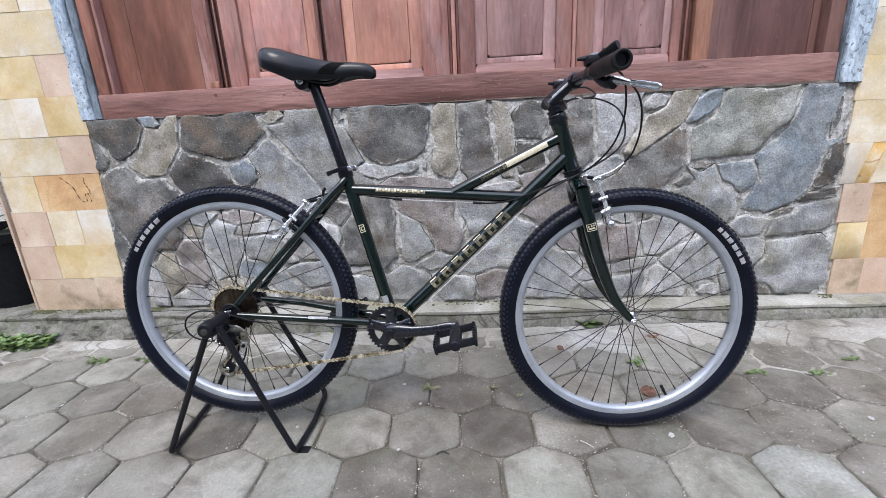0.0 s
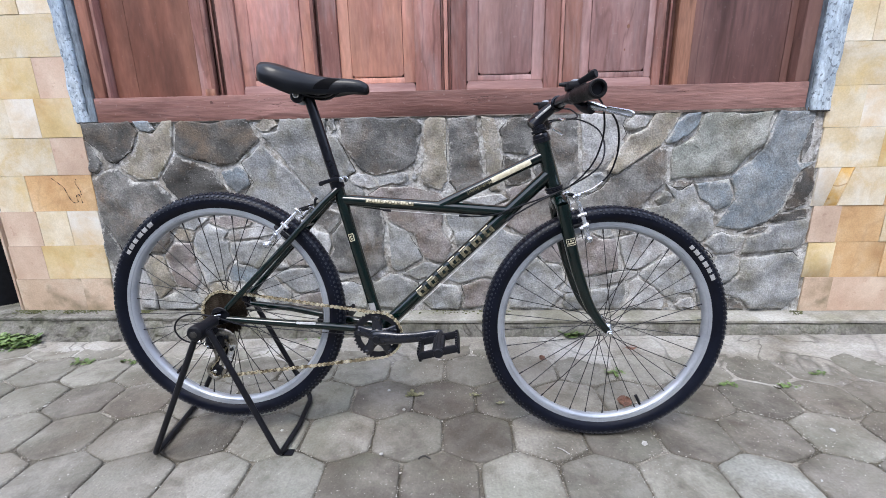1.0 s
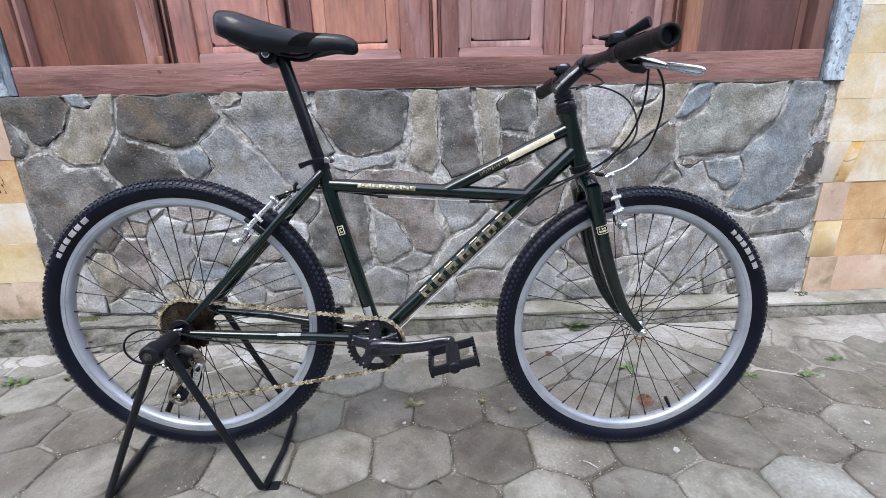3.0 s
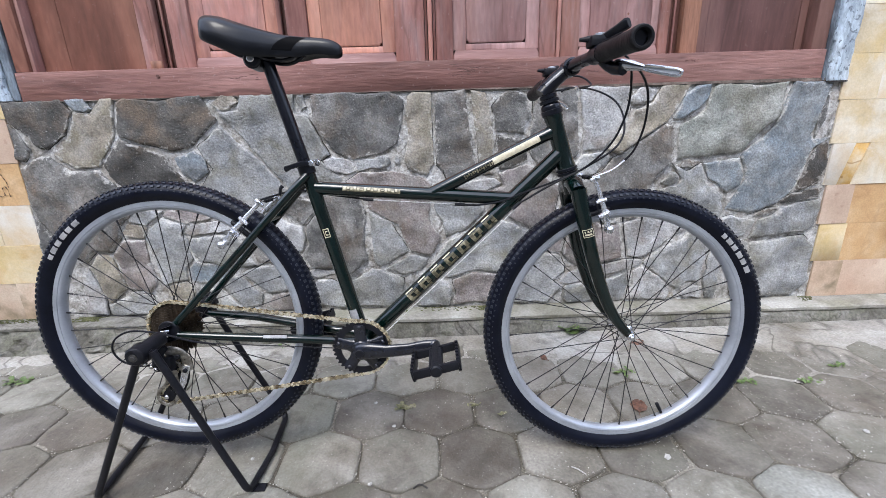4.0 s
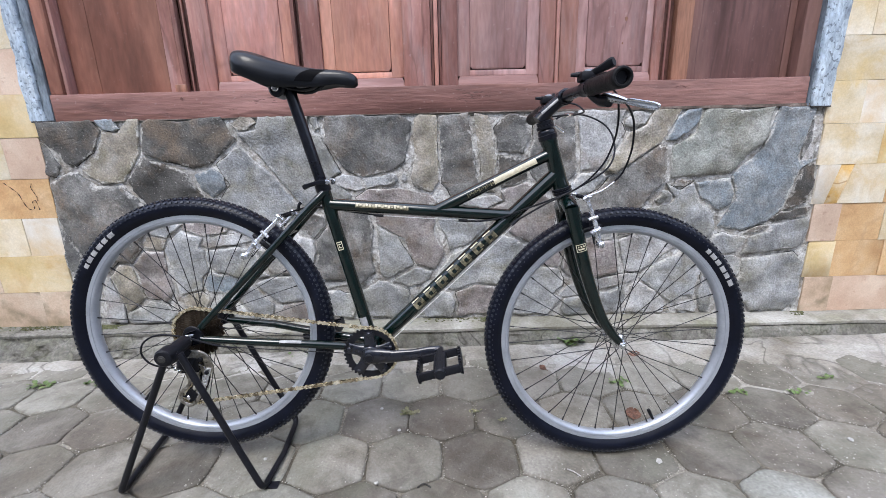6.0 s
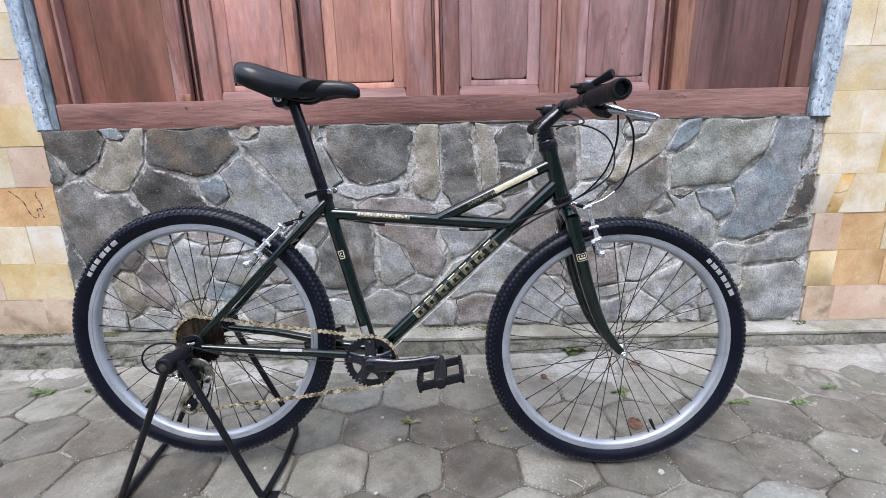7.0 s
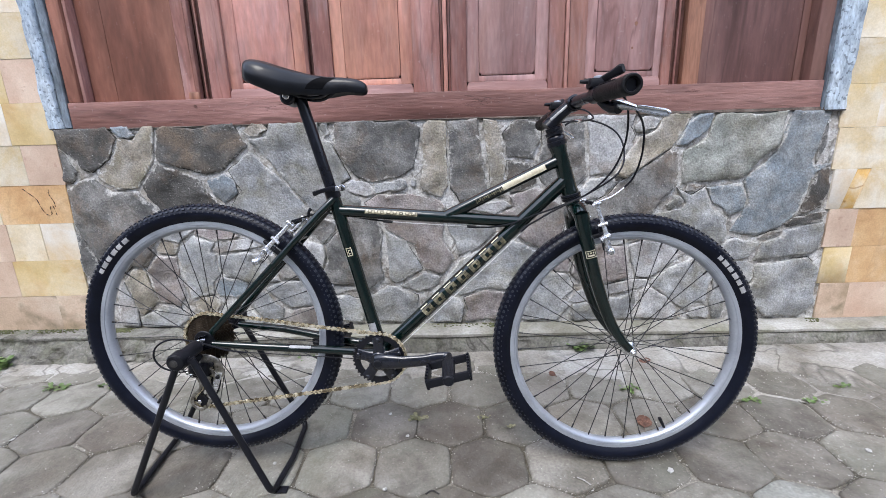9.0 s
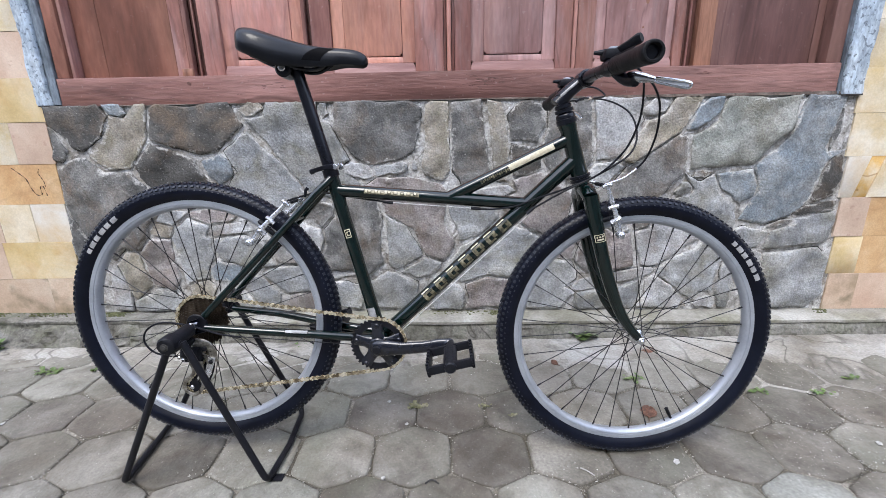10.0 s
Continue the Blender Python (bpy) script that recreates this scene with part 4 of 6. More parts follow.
# a pale chip in one field
bm = bmesh.new()
for cx, cz, r in ((0.783, 1.232, 0.0075), (0.775, 1.149, 0.004)):
    ring = [bm.verts.new((cx + r * 0.8 * math.cos(6.2832 * k / 14) * (1 + 0.2 * math.sin(k * 2.3)), DOOR + 0.0112, cz + r * math.sin(6.2832 * k / 14))) for k in range(14)]
    deep = [bm.verts.new((v.co.x, DOOR + 0.016, v.co.z)) for v in ring]
    bm.faces.new(ring)
    for k in range(14):
        bm.faces.new((ring[k], ring[(k + 1) % 14], deep[(k + 1) % 14], deep[k]))
obj("chip", bm, M_WOOD_LIGHT, bpy.data.objects["door_4"])

door_case = thing("door_case", "reddish brown wooden casing boards round the folding doors", "door case", None, "", "structure")
board("jamb", -1.350, -1.303, 1.010, TOP, FACE + 0.006, 0.09, M_WOOD_MID, door_case, 0.005)
board("moulding", -1.3015, -1.287, 1.010, TOP, FACE + 0.016, 0.06, M_WOOD_STILE, door_case, 0.006)
board("plank", -1.2845, -1.192, 1.010, TOP, DOOR + 0.0025, 0.035, M_WOOD_MID, door_case)
board("plank", -1.1912, -0.933, 1.010, TOP, DOOR + 0.0035, 0.035, M_WOOD_MID, door_case, 0.0015)
board("plank", -0.9315, -0.885, 1.010, TOP, DOOR + 0.0005, 0.035, M_WOOD_STILE, door_case, 0.004)
board("plinth_block", -0.912, -0.869, 1.0102, 1.040, DOOR - 0.008, 0.03, M_WOOD_LIGHT, door_case, 0.005)
board("moulding", -0.884, -0.868, 1.010, TOP, DOOR - 0.004, 0.03, M_WOOD_STILE, door_case, 0.006)
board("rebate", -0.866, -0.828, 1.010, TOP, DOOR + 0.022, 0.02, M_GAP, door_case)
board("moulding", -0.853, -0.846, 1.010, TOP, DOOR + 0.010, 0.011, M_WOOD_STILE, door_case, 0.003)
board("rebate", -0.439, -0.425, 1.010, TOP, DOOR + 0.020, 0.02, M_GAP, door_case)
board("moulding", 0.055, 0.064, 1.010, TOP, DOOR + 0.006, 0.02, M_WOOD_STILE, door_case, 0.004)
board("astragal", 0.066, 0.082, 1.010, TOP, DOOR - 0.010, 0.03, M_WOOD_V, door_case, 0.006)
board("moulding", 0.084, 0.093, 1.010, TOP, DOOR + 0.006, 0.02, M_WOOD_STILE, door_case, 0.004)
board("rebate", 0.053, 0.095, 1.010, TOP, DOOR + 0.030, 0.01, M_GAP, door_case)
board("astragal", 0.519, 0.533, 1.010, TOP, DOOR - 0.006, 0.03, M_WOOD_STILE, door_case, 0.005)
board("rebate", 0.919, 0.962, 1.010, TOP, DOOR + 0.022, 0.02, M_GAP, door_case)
board("moulding", 0.936, 0.944, 1.010, TOP, DOOR + 0.010, 0.011, M_WOOD_STILE, door_case, 0.003)
board("casing_strip", 0.963, 1.024, 1.010, TOP, DOOR - 0.006, 0.04, M_WOOD_LIGHT, door_case)
board("plank", 1.0255, 1.382, 1.010, TOP, DOOR + 0.0025, 0.035, M_WOOD_DARK, door_case)
board("plank", 1.3835, 1.4105, 1.010, TOP, DOOR + 0.001, 0.035, M_WOOD_DARK, door_case)
board("jamb", 1.412, 1.464, 1.010, TOP, FACE + 0.006, 0.09, M_WOOD_DARK, door_case)
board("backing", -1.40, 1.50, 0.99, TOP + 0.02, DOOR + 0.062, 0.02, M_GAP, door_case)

# ---- planter beside the pier ----
planter = thing("planter", "black plastic planter with leafy green plants", "planter")
bm = bmesh.new()
lathe(bm, [(0.02, 0.085), (0.20, 0.085), (0.245, 0.405), (0.262, 0.410), (0.266, 0.450), (0.250, 0.453), (0.236, 0.41), (0.02, 0.40)], (-2.19, 0.93, 0.0), 40, "z", closed=False)
obj("pot", bm, M_PLASTIC, planter)


def leaf_card(bm, root, reach, width, droop):
    """One thin pointed leaf, folded along its middle."""
    root, reach = Vector(root), Vector(reach)
    across = reach.cross(Vector((0, 0, 1)))
    across = across.normalized() * width if across.length > 1e-5 else Vector((width, 0, 0))
    rows = []
    for k, w in ((0, 0.15), (0.3, 0.9), (0.65, 1.0), (1.0, 0.05)):
        c = root + reach * k - Vector((0, 0, droop * k * k))
        rows.append([bm.verts.new(c - across * w + Vector((0, 0, width * 0.25 * w))), bm.verts.new(c), bm.verts.new(c + across * w + Vector((0, 0, width * 0.25 * w)))])
    for a, b in zip(rows, rows[1:]):
        for j in (0, 1):
            bm.faces.new((a[j], a[j + 1], b[j + 1], b[j]))


bm = bmesh.new()
for i in range(120):
    a, r = random.uniform(0, 6.28), 0.22 * math.sqrt(random.random())
    p = (-2.19 + r * math.cos(a), 0.93 + r * math.sin(a), 0.42 + 0.25 * random.random())
    b = random.uniform(0, 6.28)
    leaf_card(bm, p, (0.08 * math.cos(b), 0.08 * math.sin(b), random.uniform(-0.02, 0.06)), 0.018, 0.03)
obj("foliage", bm, M_LEAF, planter)


# ---- weeds, litter ----
def weed(x, y, z, size, count, spreadout, blade=M_LEAF, look_of="small green weed growing from a paving joint"):
    bm = bmesh.new()
    for i in range(count):
        a, r = random.uniform(0, 6.283), spreadout * math.sqrt(random.random())
        p = (x + r * math.cos(a) * 1.6, y + r * math.sin(a) * 0.6, z - 0.002 + (0.4 if count < 100 else 1.3) * size * random.random())
        b = random.uniform(0, 6.283)
        ln = size * random.uniform(0.6, 1.2)
        leaf_card(bm, p, (ln * math.cos(b), ln * math.sin(b), ln * random.uniform(0.1, 0.9)), ln * 0.42, ln * 0.25)
    return tagged(obj("weed", bm, blade), look_of, "weed", "weeds")

# ---- bicycle, in its own axes: x forward, y to its far side, z up ----
BIKE = Matrix.Translation((0, -0.0155, 0)) @ Matrix.Rotation(radians(-0.6), 4, "Z") @ Matrix.Rotation(radians(-3.6), 4, "X")
bicycle = thing("bicycle", "dark green mountain bicycle with silver rims on a stand", "bicycle", BIKE)
REAR, FRONT = Vector((-0.5315, 0, 0.3786)), Vector((0.4995, 0, 0.3287))
BB = Vector((-0.109, 0, 0.319))
SEAT_TOP, HEAD_TOP, HEAD_LOW = Vector((-0.2065, 0, 0.722)), Vector((0.3245, 0, 0.815)), Vector((0.360, 0, 0.694))
AXIS = (HEAD_LOW - HEAD_TOP).normalized()


def tubes(name, items, material, parent, label="", n=14):
    bm = bmesh.new()
    for pts, r in items:
        sweep(bm, pts, r, n)
    return obj(name, bm, material, parent, label)


def V(x, y, z):
    return Vector((x, y, z))


def on_head(d):
    """A point d metres down the steering axis from the head tube's top."""
    return HEAD_TOP + AXIS * d


# frame tubes
JOIN = V(0.060, 0, 0.6585)
DOWN_TOP = on_head(0.078)
tubes("seat_tube", [([SEAT_TOP, BB], 0.0155)], M_FRAME, bicycle)
tubes("top_tube", [([V(-0.193, 0, 0.680), V(0.250, 0, 0.6411)], 0.0148)], M_FRAME, bicycle)
tubes("upper_tube", [([JOIN, on_head(0.030)], 0.0142)], M_FRAME, bicycle)
tubes("down_tube", [([DOWN_TOP, BB], 0.0172)], M_FRAME, bicycle)
bm = bmesh.new()
sweep(bm, [on_head(-0.002), on_head(0.006), on_head(0.012), on_head(0.104), on_head(0.108), on_head(0.114)], [0.0205, 0.0205, 0.0188, 0.0188, 0.0200, 0.0200], 20)
obj("head_tube", bm, M_FRAME, bicycle)
bm = bmesh.new()
disc(bm, BB, 0.0205, 0.035, 24, 0.002)
obj("bottom_bracket", bm, M_FRAME, bicycle)
for s in (-1, 1):
    tubes("seat_stay", [([V(-0.203, s * 0.012, 0.708), V(-0.235, s * 0.030, 0.675), V(-0.35, s * 0.045, 0.557), V(-0.505, s * 0.064, 0.402)], [0.0085, 0.0085, 0.0082, 0.0075])], M_FRAME, bicycle)
    tubes("chain_stay", [([V(-0.125, s * 0.022, 0.325), V(-0.24, s * 0.036, 0.341), V(-0.38, s * 0.058, 0.361), V(-0.505, s * 0.064, 0.374)], [0.0105, 0.0105, 0.0098, 0.0085])], M_FRAME, bicycle)
    bm = bmesh.new()
    pts = [(-0.500, 0.366), (-0.498, 0.384), (-0.506, 0.404), (-0.520, 0.396), (-0.540, 0.390), (-0.543, 0.368), (-0.528, 0.358)]
    prism(bm, pts, lambda u, v, h: (u, s * 0.066 + h - 0.003, v), 0.006, 0.001)
    obj("dropout", bm, M_BLACK, bicycle)
    bm = bmesh.new()
    disc(bm, V(-0.5315, s * 0.073, 0.3786), 0.0105, 0.0045, 20)
    sweep(bm, curve_points([V(-0.5315, s * 0.0775, 0.3786), V(-0.524, s * 0.080, 0.388), V(-0.512, s * 0.080, 0.390)], 4), 0.0034, 8)
    obj("axle_nut", bm, M_CHROME, bicycle)
tubes("stay_bridge", [([V(-0.292, -0.036, 0.616), V(-0.292, 0.036, 0.616)], 0.006)], M_FRAME, bicycle)

# seat collar and quick release
bm = bmesh.new()
d = (SEAT_TOP - BB).normalized()
sweep(bm, [SEAT_TOP - d * 0.012, SEAT_TOP + d * 0.006], 0.0182, 20)
collar = obj("seat_collar", bm, M_BLACK, bicycle)
bm = bmesh.new()
sweep(bm, curve_points([V(-0.190, -0.026, 0.732), V(-0.205, -0.030, 0.733), V(-0.230, -0.026, 0.727), V(-0.246, -0.018, 0.722)], 4), [0.006] * 5 + [0.005] * 5 + [0.006] * 3, 8, flat=0.6)
obj("quick_release_lever", bm, M_BLACK, collar)
bm = bmesh.new()
disc(bm, V(-0.188, -0.022, 0.733), 0.0062, 0.008, 16)
obj("quick_release_nut", bm, M_CHROME, collar)
bm = bmesh.new()
disc(bm, V(-0.188, 0.022, 0.733), 0.0075, 0.006, 16)
obj("quick_release_nut", bm, M_CHROME, collar)

# seat post and saddle
POST_TOP = V(-0.2640, 0, 0.940)
bm = bmesh.new()
sweep(bm, [SEAT_TOP - d * 0.01, SEAT_TOP + d * 0.008, POST_TOP], [0.0134, 0.0134, 0.0130], 18)
obj("seat_post", bm, M_BLACK, bicycle)
bm = bmesh.new()
disc(bm, V(-0.286, 0, 0.940), 0.018, 0.024, 24, 0.004)
box(bm, (-0.310, -0.020, 0.944), (-0.252, 0.020, 0.958), 0.004)
seat_clamp = obj("seat_clamp", bm, M_BLACK, bicycle)
bm = bmesh.new()
disc(bm, V(-0.287, -0.0255, 0.941), 0.008, 0.003, 12)
obj("clamp_bolt", bm, M_CHROME, seat_clamp)

SECTIONS = [(-0.3790, 0.994, 0.008, 0.006, 0.6), (-0.376, 1.004, 0.028, 0.024, 0.55), (-0.371, 1.016, 0.047, 0.038, 0.6), (-0.357, 1.020, 0.061, 0.050, 0.62), (-0.330, 1.016, 0.066, 0.058, 0.62),
            (-0.297, 1.005, 0.060, 0.060, 0.6), (-0.263, 0.995, 0.046, 0.052, 0.6), (-0.230, 0.987, 0.034, 0.043, 0.62), (-0.195, 0.982, 0.026, 0.037, 0.66),
            (-0.160, 0.9795, 0.0220, 0.030, 0.7), (-0.135, 0.976, 0.0195, 0.028, 0.7), (-0.121, 0.971, 0.0170, 0.024, 0.7), (-0.1125, 0.965, 0.012, 0.015, 0.7), (-0.1095, 0.960, 0.006, 0.006, 0.7)]
bm = bmesh.new()
rings = []
fine_rows = []
for q, w in zip(curve_points([r[:3] for r in SECTIONS], 4), curve_points([(r[0], r[3], r[4]) for r in SECTIONS], 4)):
    fine_rows.append((q.x, q.y, max(0.004, q.z), max(0.004, w.y), w.z))
for x, top, half, deep, power in fine_rows:
    row = []
    for k in range(17):
        a = math.pi * k / 16
        c, w = math.cos(a), math.sin(a)
        yy = half * math.copysign(abs(c) ** power, c)
        zz = top - deep * (1 - w ** power) * (0.9 if abs(c) < 0.98 else 1.0)
        row.append(bm.verts.new((x, yy, zz)))
    row += [bm.verts.new((x, -half * 0.93, top - deep - 0.004)), bm.verts.new((x, 0, top - deep * 0.75)), bm.verts.new((x, half * 0.93, top - deep - 0.004))]
    rings.append(row)
n = len(rings[0])
for a, b in zip(rings, rings[1:]):
    for i in range(n):
        bm.faces.new((a[i], a[(i + 1) % n], b[(i + 1) % n], b[i]))
bm.faces.new(rings[0])
bm.faces.new(rings[-1])
saddle = obj("saddle", bm, M_LEATHER, bicycle, "smooth black vinyl saddle", 60)


def saddle_surface(x, a, out):
    """A point of the saddle's skin at x, a degrees round from the far side, out metres off it."""
    for p, q in zip(fine_rows, fine_rows[1:]):
        if p[0] <= x <= q[0]:
            f = (x - p[0]) / max(1e-9, q[0] - p[0])
            top, half, deep, power = (p[k] + (q[k] - p[k]) * f for k in (1, 2, 3, 4))
    c, w = math.cos(radians(a)), math.sin(radians(a))
    half, top = half + out, top + out
    return V(x, half * math.copysign(abs(c) ** power, c), top - deep * (1 - w ** power) * 0.9)


for near in (0, 1):
    bm = bmesh.new()
    grid = []
    for j in range(9):
        a = 1 + 52 * j / 8
        x0, x1 = -0.240 + 0.034 * j / 8, -0.204 + 0.028 * j / 8
        grid.append([bm.verts.new(saddle_surface(x0 + (x1 - x0) * k / 8, 180 - a if near else a, 0.0006)) for k in range(9)])
    for p, q in zip(grid, grid[1:]):
        for k in range(8):
            bm.faces.new((p[k], p[k + 1], q[k + 1], q[k]))
    obj("side_insert", bm, M_INSERT, saddle, "saddle side insert, its dark reflection put into the colour", 60)
for s in (-1, 1):
    tubes("saddle_rail", [(curve_points([V(-0.350, s * 0.030, 0.968), V(-0.325, s * 0.024, 0.956), V(-0.288, s * 0.021, 0.949), V(-0.245, s * 0.021, 0.937), V(-0.215, s * 0.018, 0.938), V(-0.188, s * 0.012, 0.952), V(-0.175, s * 0.008, 0.964)], 5), 0.0036)], M_BLACK, saddle, n=8)
# headset, stem, handlebar
bm = bmesh.new()
sweep(bm, [on_head(-0.026), on_head(-0.022), on_head(-0.020), on_head(-0.013), on_head(-0.012), on_head(-0.002)], [0.0165, 0.0195, 0.0205, 0.0205, 0.0222, 0.0222], 22)
obj("headset_cup", bm, M_BLACK, bicycle)
bm = bmesh.new()
sweep(bm, [on_head(0.1135), on_head(0.1145), on_head(0.119), on_head(0.1195), on_head(0.122), on_head(0.1225), on_head(0.128), on_head(0.129)], [0.0205, 0.0232, 0.0236, 0.0205, 0.0205, 0.0228, 0.0222, 0.0190], 26)
obj("headset_cup", bm, M_BLACK, bicycle)
BAR = V(0.357, 0, 0.908)
bm = bmesh.new()
sweep(bm, curve_points([on_head(-0.020), on_head(-0.045), on_head(-0.066)], 4), 0.0128, 16)
sweep(bm, [on_head(-0.054) + V(-0.010, 0, -0.010), V(0.325, 0, 0.884), BAR - V(0.004, 0, 0.002)], [0.0165, 0.0150, 0.0135], 16)
disc(bm, BAR, 0.0180, 0.021, 24, 0.004)
stem = obj("stem", bm, M_BLACK, bicycle)
bm = bmesh.new()
sweep(bm, [on_head(-0.044), on_head(-0.043), on_head(-0.036), on_head(-0.0355), on_head(-0.034), on_head(-0.0335), on_head(-0.0265)], [0.0150, 0.0178, 0.0178, 0.0160, 0.0160, 0.0205, 0.0205], 22)
obj("headset_nut", bm, M_BLACK, stem)
bm = bmesh.new()
sweep(bm, [V(0.362, 0.004, 0.8680), V(0.366, 0.010, 0.8695), V(0.382, 0.026, 0.8725), V(0.385, 0.030, 0.873)], [0.003, 0.0058, 0.0050, 0.003], 10)
obj("cable_adjuster", bm, M_CHROME, stem)


def bar_point(s):
    """A point on the handlebar, s metres towards the far side."""
    far = max(0.0, abs(s) - 0.06)
    return V(BAR.x - 0.012 * far - 0.010 * s, s, BAR.z - 0.062 * far)


bm = bmesh.new()
sweep(bm, [bar_point(-0.315 + 0.63 * k / 24) for k in range(25)], [0.0112] * 9 + [0.0115, 0.0125, 0.0127, 0.0127, 0.0127, 0.0125, 0.0115] + [0.0112] * 9, 16)
handlebar = obj("handlebar", bm, M_BLACK, bicycle)
# white bar laid along the stem as its painted highlight
bm = bmesh.new()
a, b = on_head(-0.056) + V(-0.004, 0, 0), BAR - V(0.010, 0, 0.004)
e = (b - a).normalized()
sweep(bm, [a + V(0, -0.0142, 0.004), b + V(0, -0.0138, 0.004)], [0.0032, 0.0026], 8, flat=0.4)
obj("stem_stripe", bm, M_WHITE, stem)
bm = bmesh.new()
sweep(bm, [bar_point(0.178), bar_point(0.183)], 0.0150, 18)
obj("grip_ring", bm, M_CHROME, handlebar)
for s in (-1, 1):
    bm = bmesh.new()
    prof = [(0.184, 0.0125), (0.185, 0.0158), (0.190, 0.0162), (0.200, 0.0154), (0.250, 0.0156), (0.295, 0.0158), (0.306, 0.0162), (0.312, 0.0168), (0.320, 0.0169), (0.3235, 0.0160)]
    sweep(bm, [bar_point(s * a) for a, r in prof], [r for a, r in prof], 24)
    for f in [f for f in bm.faces if len(f.verts) > 8]:
        bm.faces.remove(f)
    grip = obj("grip", bm, M_GRIP, handlebar, "black rubber grip with an open flanged end")
    bm = bmesh.new()
    for k in range(9):
        c = bar_point(s * (0.200 + 0.0085 * k)) + V(-0.0075, 0, 0.0138)
        box(bm, c - V(0.0018, 0.0028, 0.0012), c + V(0.0018, 0.0028, 0.0012), 0.0005)
    tagged(obj("grip_studs", bm, M_PLASTIC, handlebar), kind="stuff")
    bm = bmesh.new()
    ax = (bar_point(s * 0.30) - bar_point(s * 0.25)).normalized()
    p1 = ax.cross(V(0, 0, 1)).normalized()
    p2 = ax.cross(p1)
    rings = []
    for a, r in ((0.3235, 0.0160), (0.3245, 0.0148), (0.3245, 0.0122), (0.3230, 0.0110), (0.298, 0.0105), (0.297, 0.0)):
        cc = bar_point(s * a)
        rings.append([bm.verts.new(cc + (r + 1e-5) * (math.cos(6.283185 * j / 24) * p1 + math.sin(6.283185 * j / 24) * p2)) for j in range(24)])
    for ra, rb in zip(rings, rings[1:]):
        for j in range(24):
            bm.faces.new((ra[j], ra[(j + 1) % 24], rb[(j + 1) % 24], rb[j]))
    obj("grip_end", bm, M_GRIP, handlebar)
    # brake lever: black clamp, silver body, slotted blade
    bm = bmesh.new()
    c = bar_point(s * 0.172)
    sweep(bm, [bar_point(s * 0.163), bar_point(s * 0.181)], 0.0155, 18)
    sweep(bm, curve_points([c + V(0.004, 0, -0.010), c + V(0.014, s * 0.014, -0.024), c + V(0.024, s * 0.036, -0.030)], 4), [0.010] * 5 + [0.011] * 4, 12)
    lever = obj("brake_lever", bm, M_BLACK, handlebar)
    bm = bmesh.new()
    sweep(bm, curve_points([c + V(0.016, s * 0.022, -0.020), c + V(0.030, s * 0.042, -0.026), c + V(0.044, s * 0.068, -0.035)], 4), [0.0065, 0.0085, 0.0095, 0.0095, 0.009, 0.008, 0.0065, 0.0055, 0.0045], 12, flat=0.8)
    obj("lever_body", bm, M_CHROME, lever)
    bm = bmesh.new()
    g0, g1 = c + V(0.042, s * 0.066, -0.034), c + V(0.082, s * 0.104, -0.050)
    along_blade = (g1 - g0).normalized()
    thick = along_blade.cross(V(0, 0, 1)).normalized()
    high = thick.cross(along_blade)
    high = high if high.z > 0 else -high
    hoop = []
    for k in range(28):
        a = 6.283185 * k / 28
        u, w = math.cos(a), math.sin(a)
        f = 0.5 + 0.5 * math.copysign(abs(u) ** 0.35, u)
        hoop.append(g0.lerp(g1, f) + high * (math.copysign(abs(w) ** 0.7, w) * (0.0036 + 0.0016 * f)))
    sweep(bm, hoop, 0.0022, 8, closed=True)
    blade = obj("lever_blade", bm, M_CHROME, lever, "polished slotted brake lever blade")
    bm = bmesh.new()
    grid = []
    for k in range(9):
        f = 0.08 + 0.86 * k / 8
        grid.append([bm.verts.new(g0.lerp(g1, f) + high * (hh * (0.0038 + 0.0022 * f)) + thick * (0.0012 * (abs(hh) - 1) + tt)) for tt in (0.0006, -0.0006) for hh in (-1, 0, 1)])
    for p, q in zip(grid, grid[1:]):
        for j in (0, 1, 3, 4):
            bm.faces.new((p[j], q[j], q[j + 1], p[j + 1]))
    obj("blade_web", bm, M_ALLOY, lever)
    # trigger shifter on top of the bar
    bm = bmesh.new()
    c = bar_point(s * 0.152)
    sweep(bm, [bar_point(s * 0.144), bar_point(s * 0.161)], 0.0152, 18)
    box(bm, c + V(-0.016, -0.018, 0.012), c + V(0.024, 0.016, 0.030), 0.006)
    sweep(bm, [c + V(-0.030, -s * 0.004, 0.026), c + V(-0.010, 0, 0.026)], [0.003, 0.006], 10)
    shifter = obj("shifter", bm, M_PLASTIC, handlebar)
    bm = bmesh.new()
    sweep(bm, [c + V(0.004, s * 0.006, 0.024), c + V(0.020, s * 0.030, 0.032), c + V(0.029, s * 0.045, 0.037), c + V(0.032, s * 0.049, 0.038)], [0.006, 0.0075, 0.0092, 0.008], 8, flat=0.75)
    obj("shift_lever", bm, M_PLASTIC, shifter)
    bm = bmesh.new()
    disc(bm, c + V(0.004, 0, 0.0315), 0.009, 0.003, 18, 0.001, "z")
    obj("shifter_cap", bm, M_ALLOY, shifter)

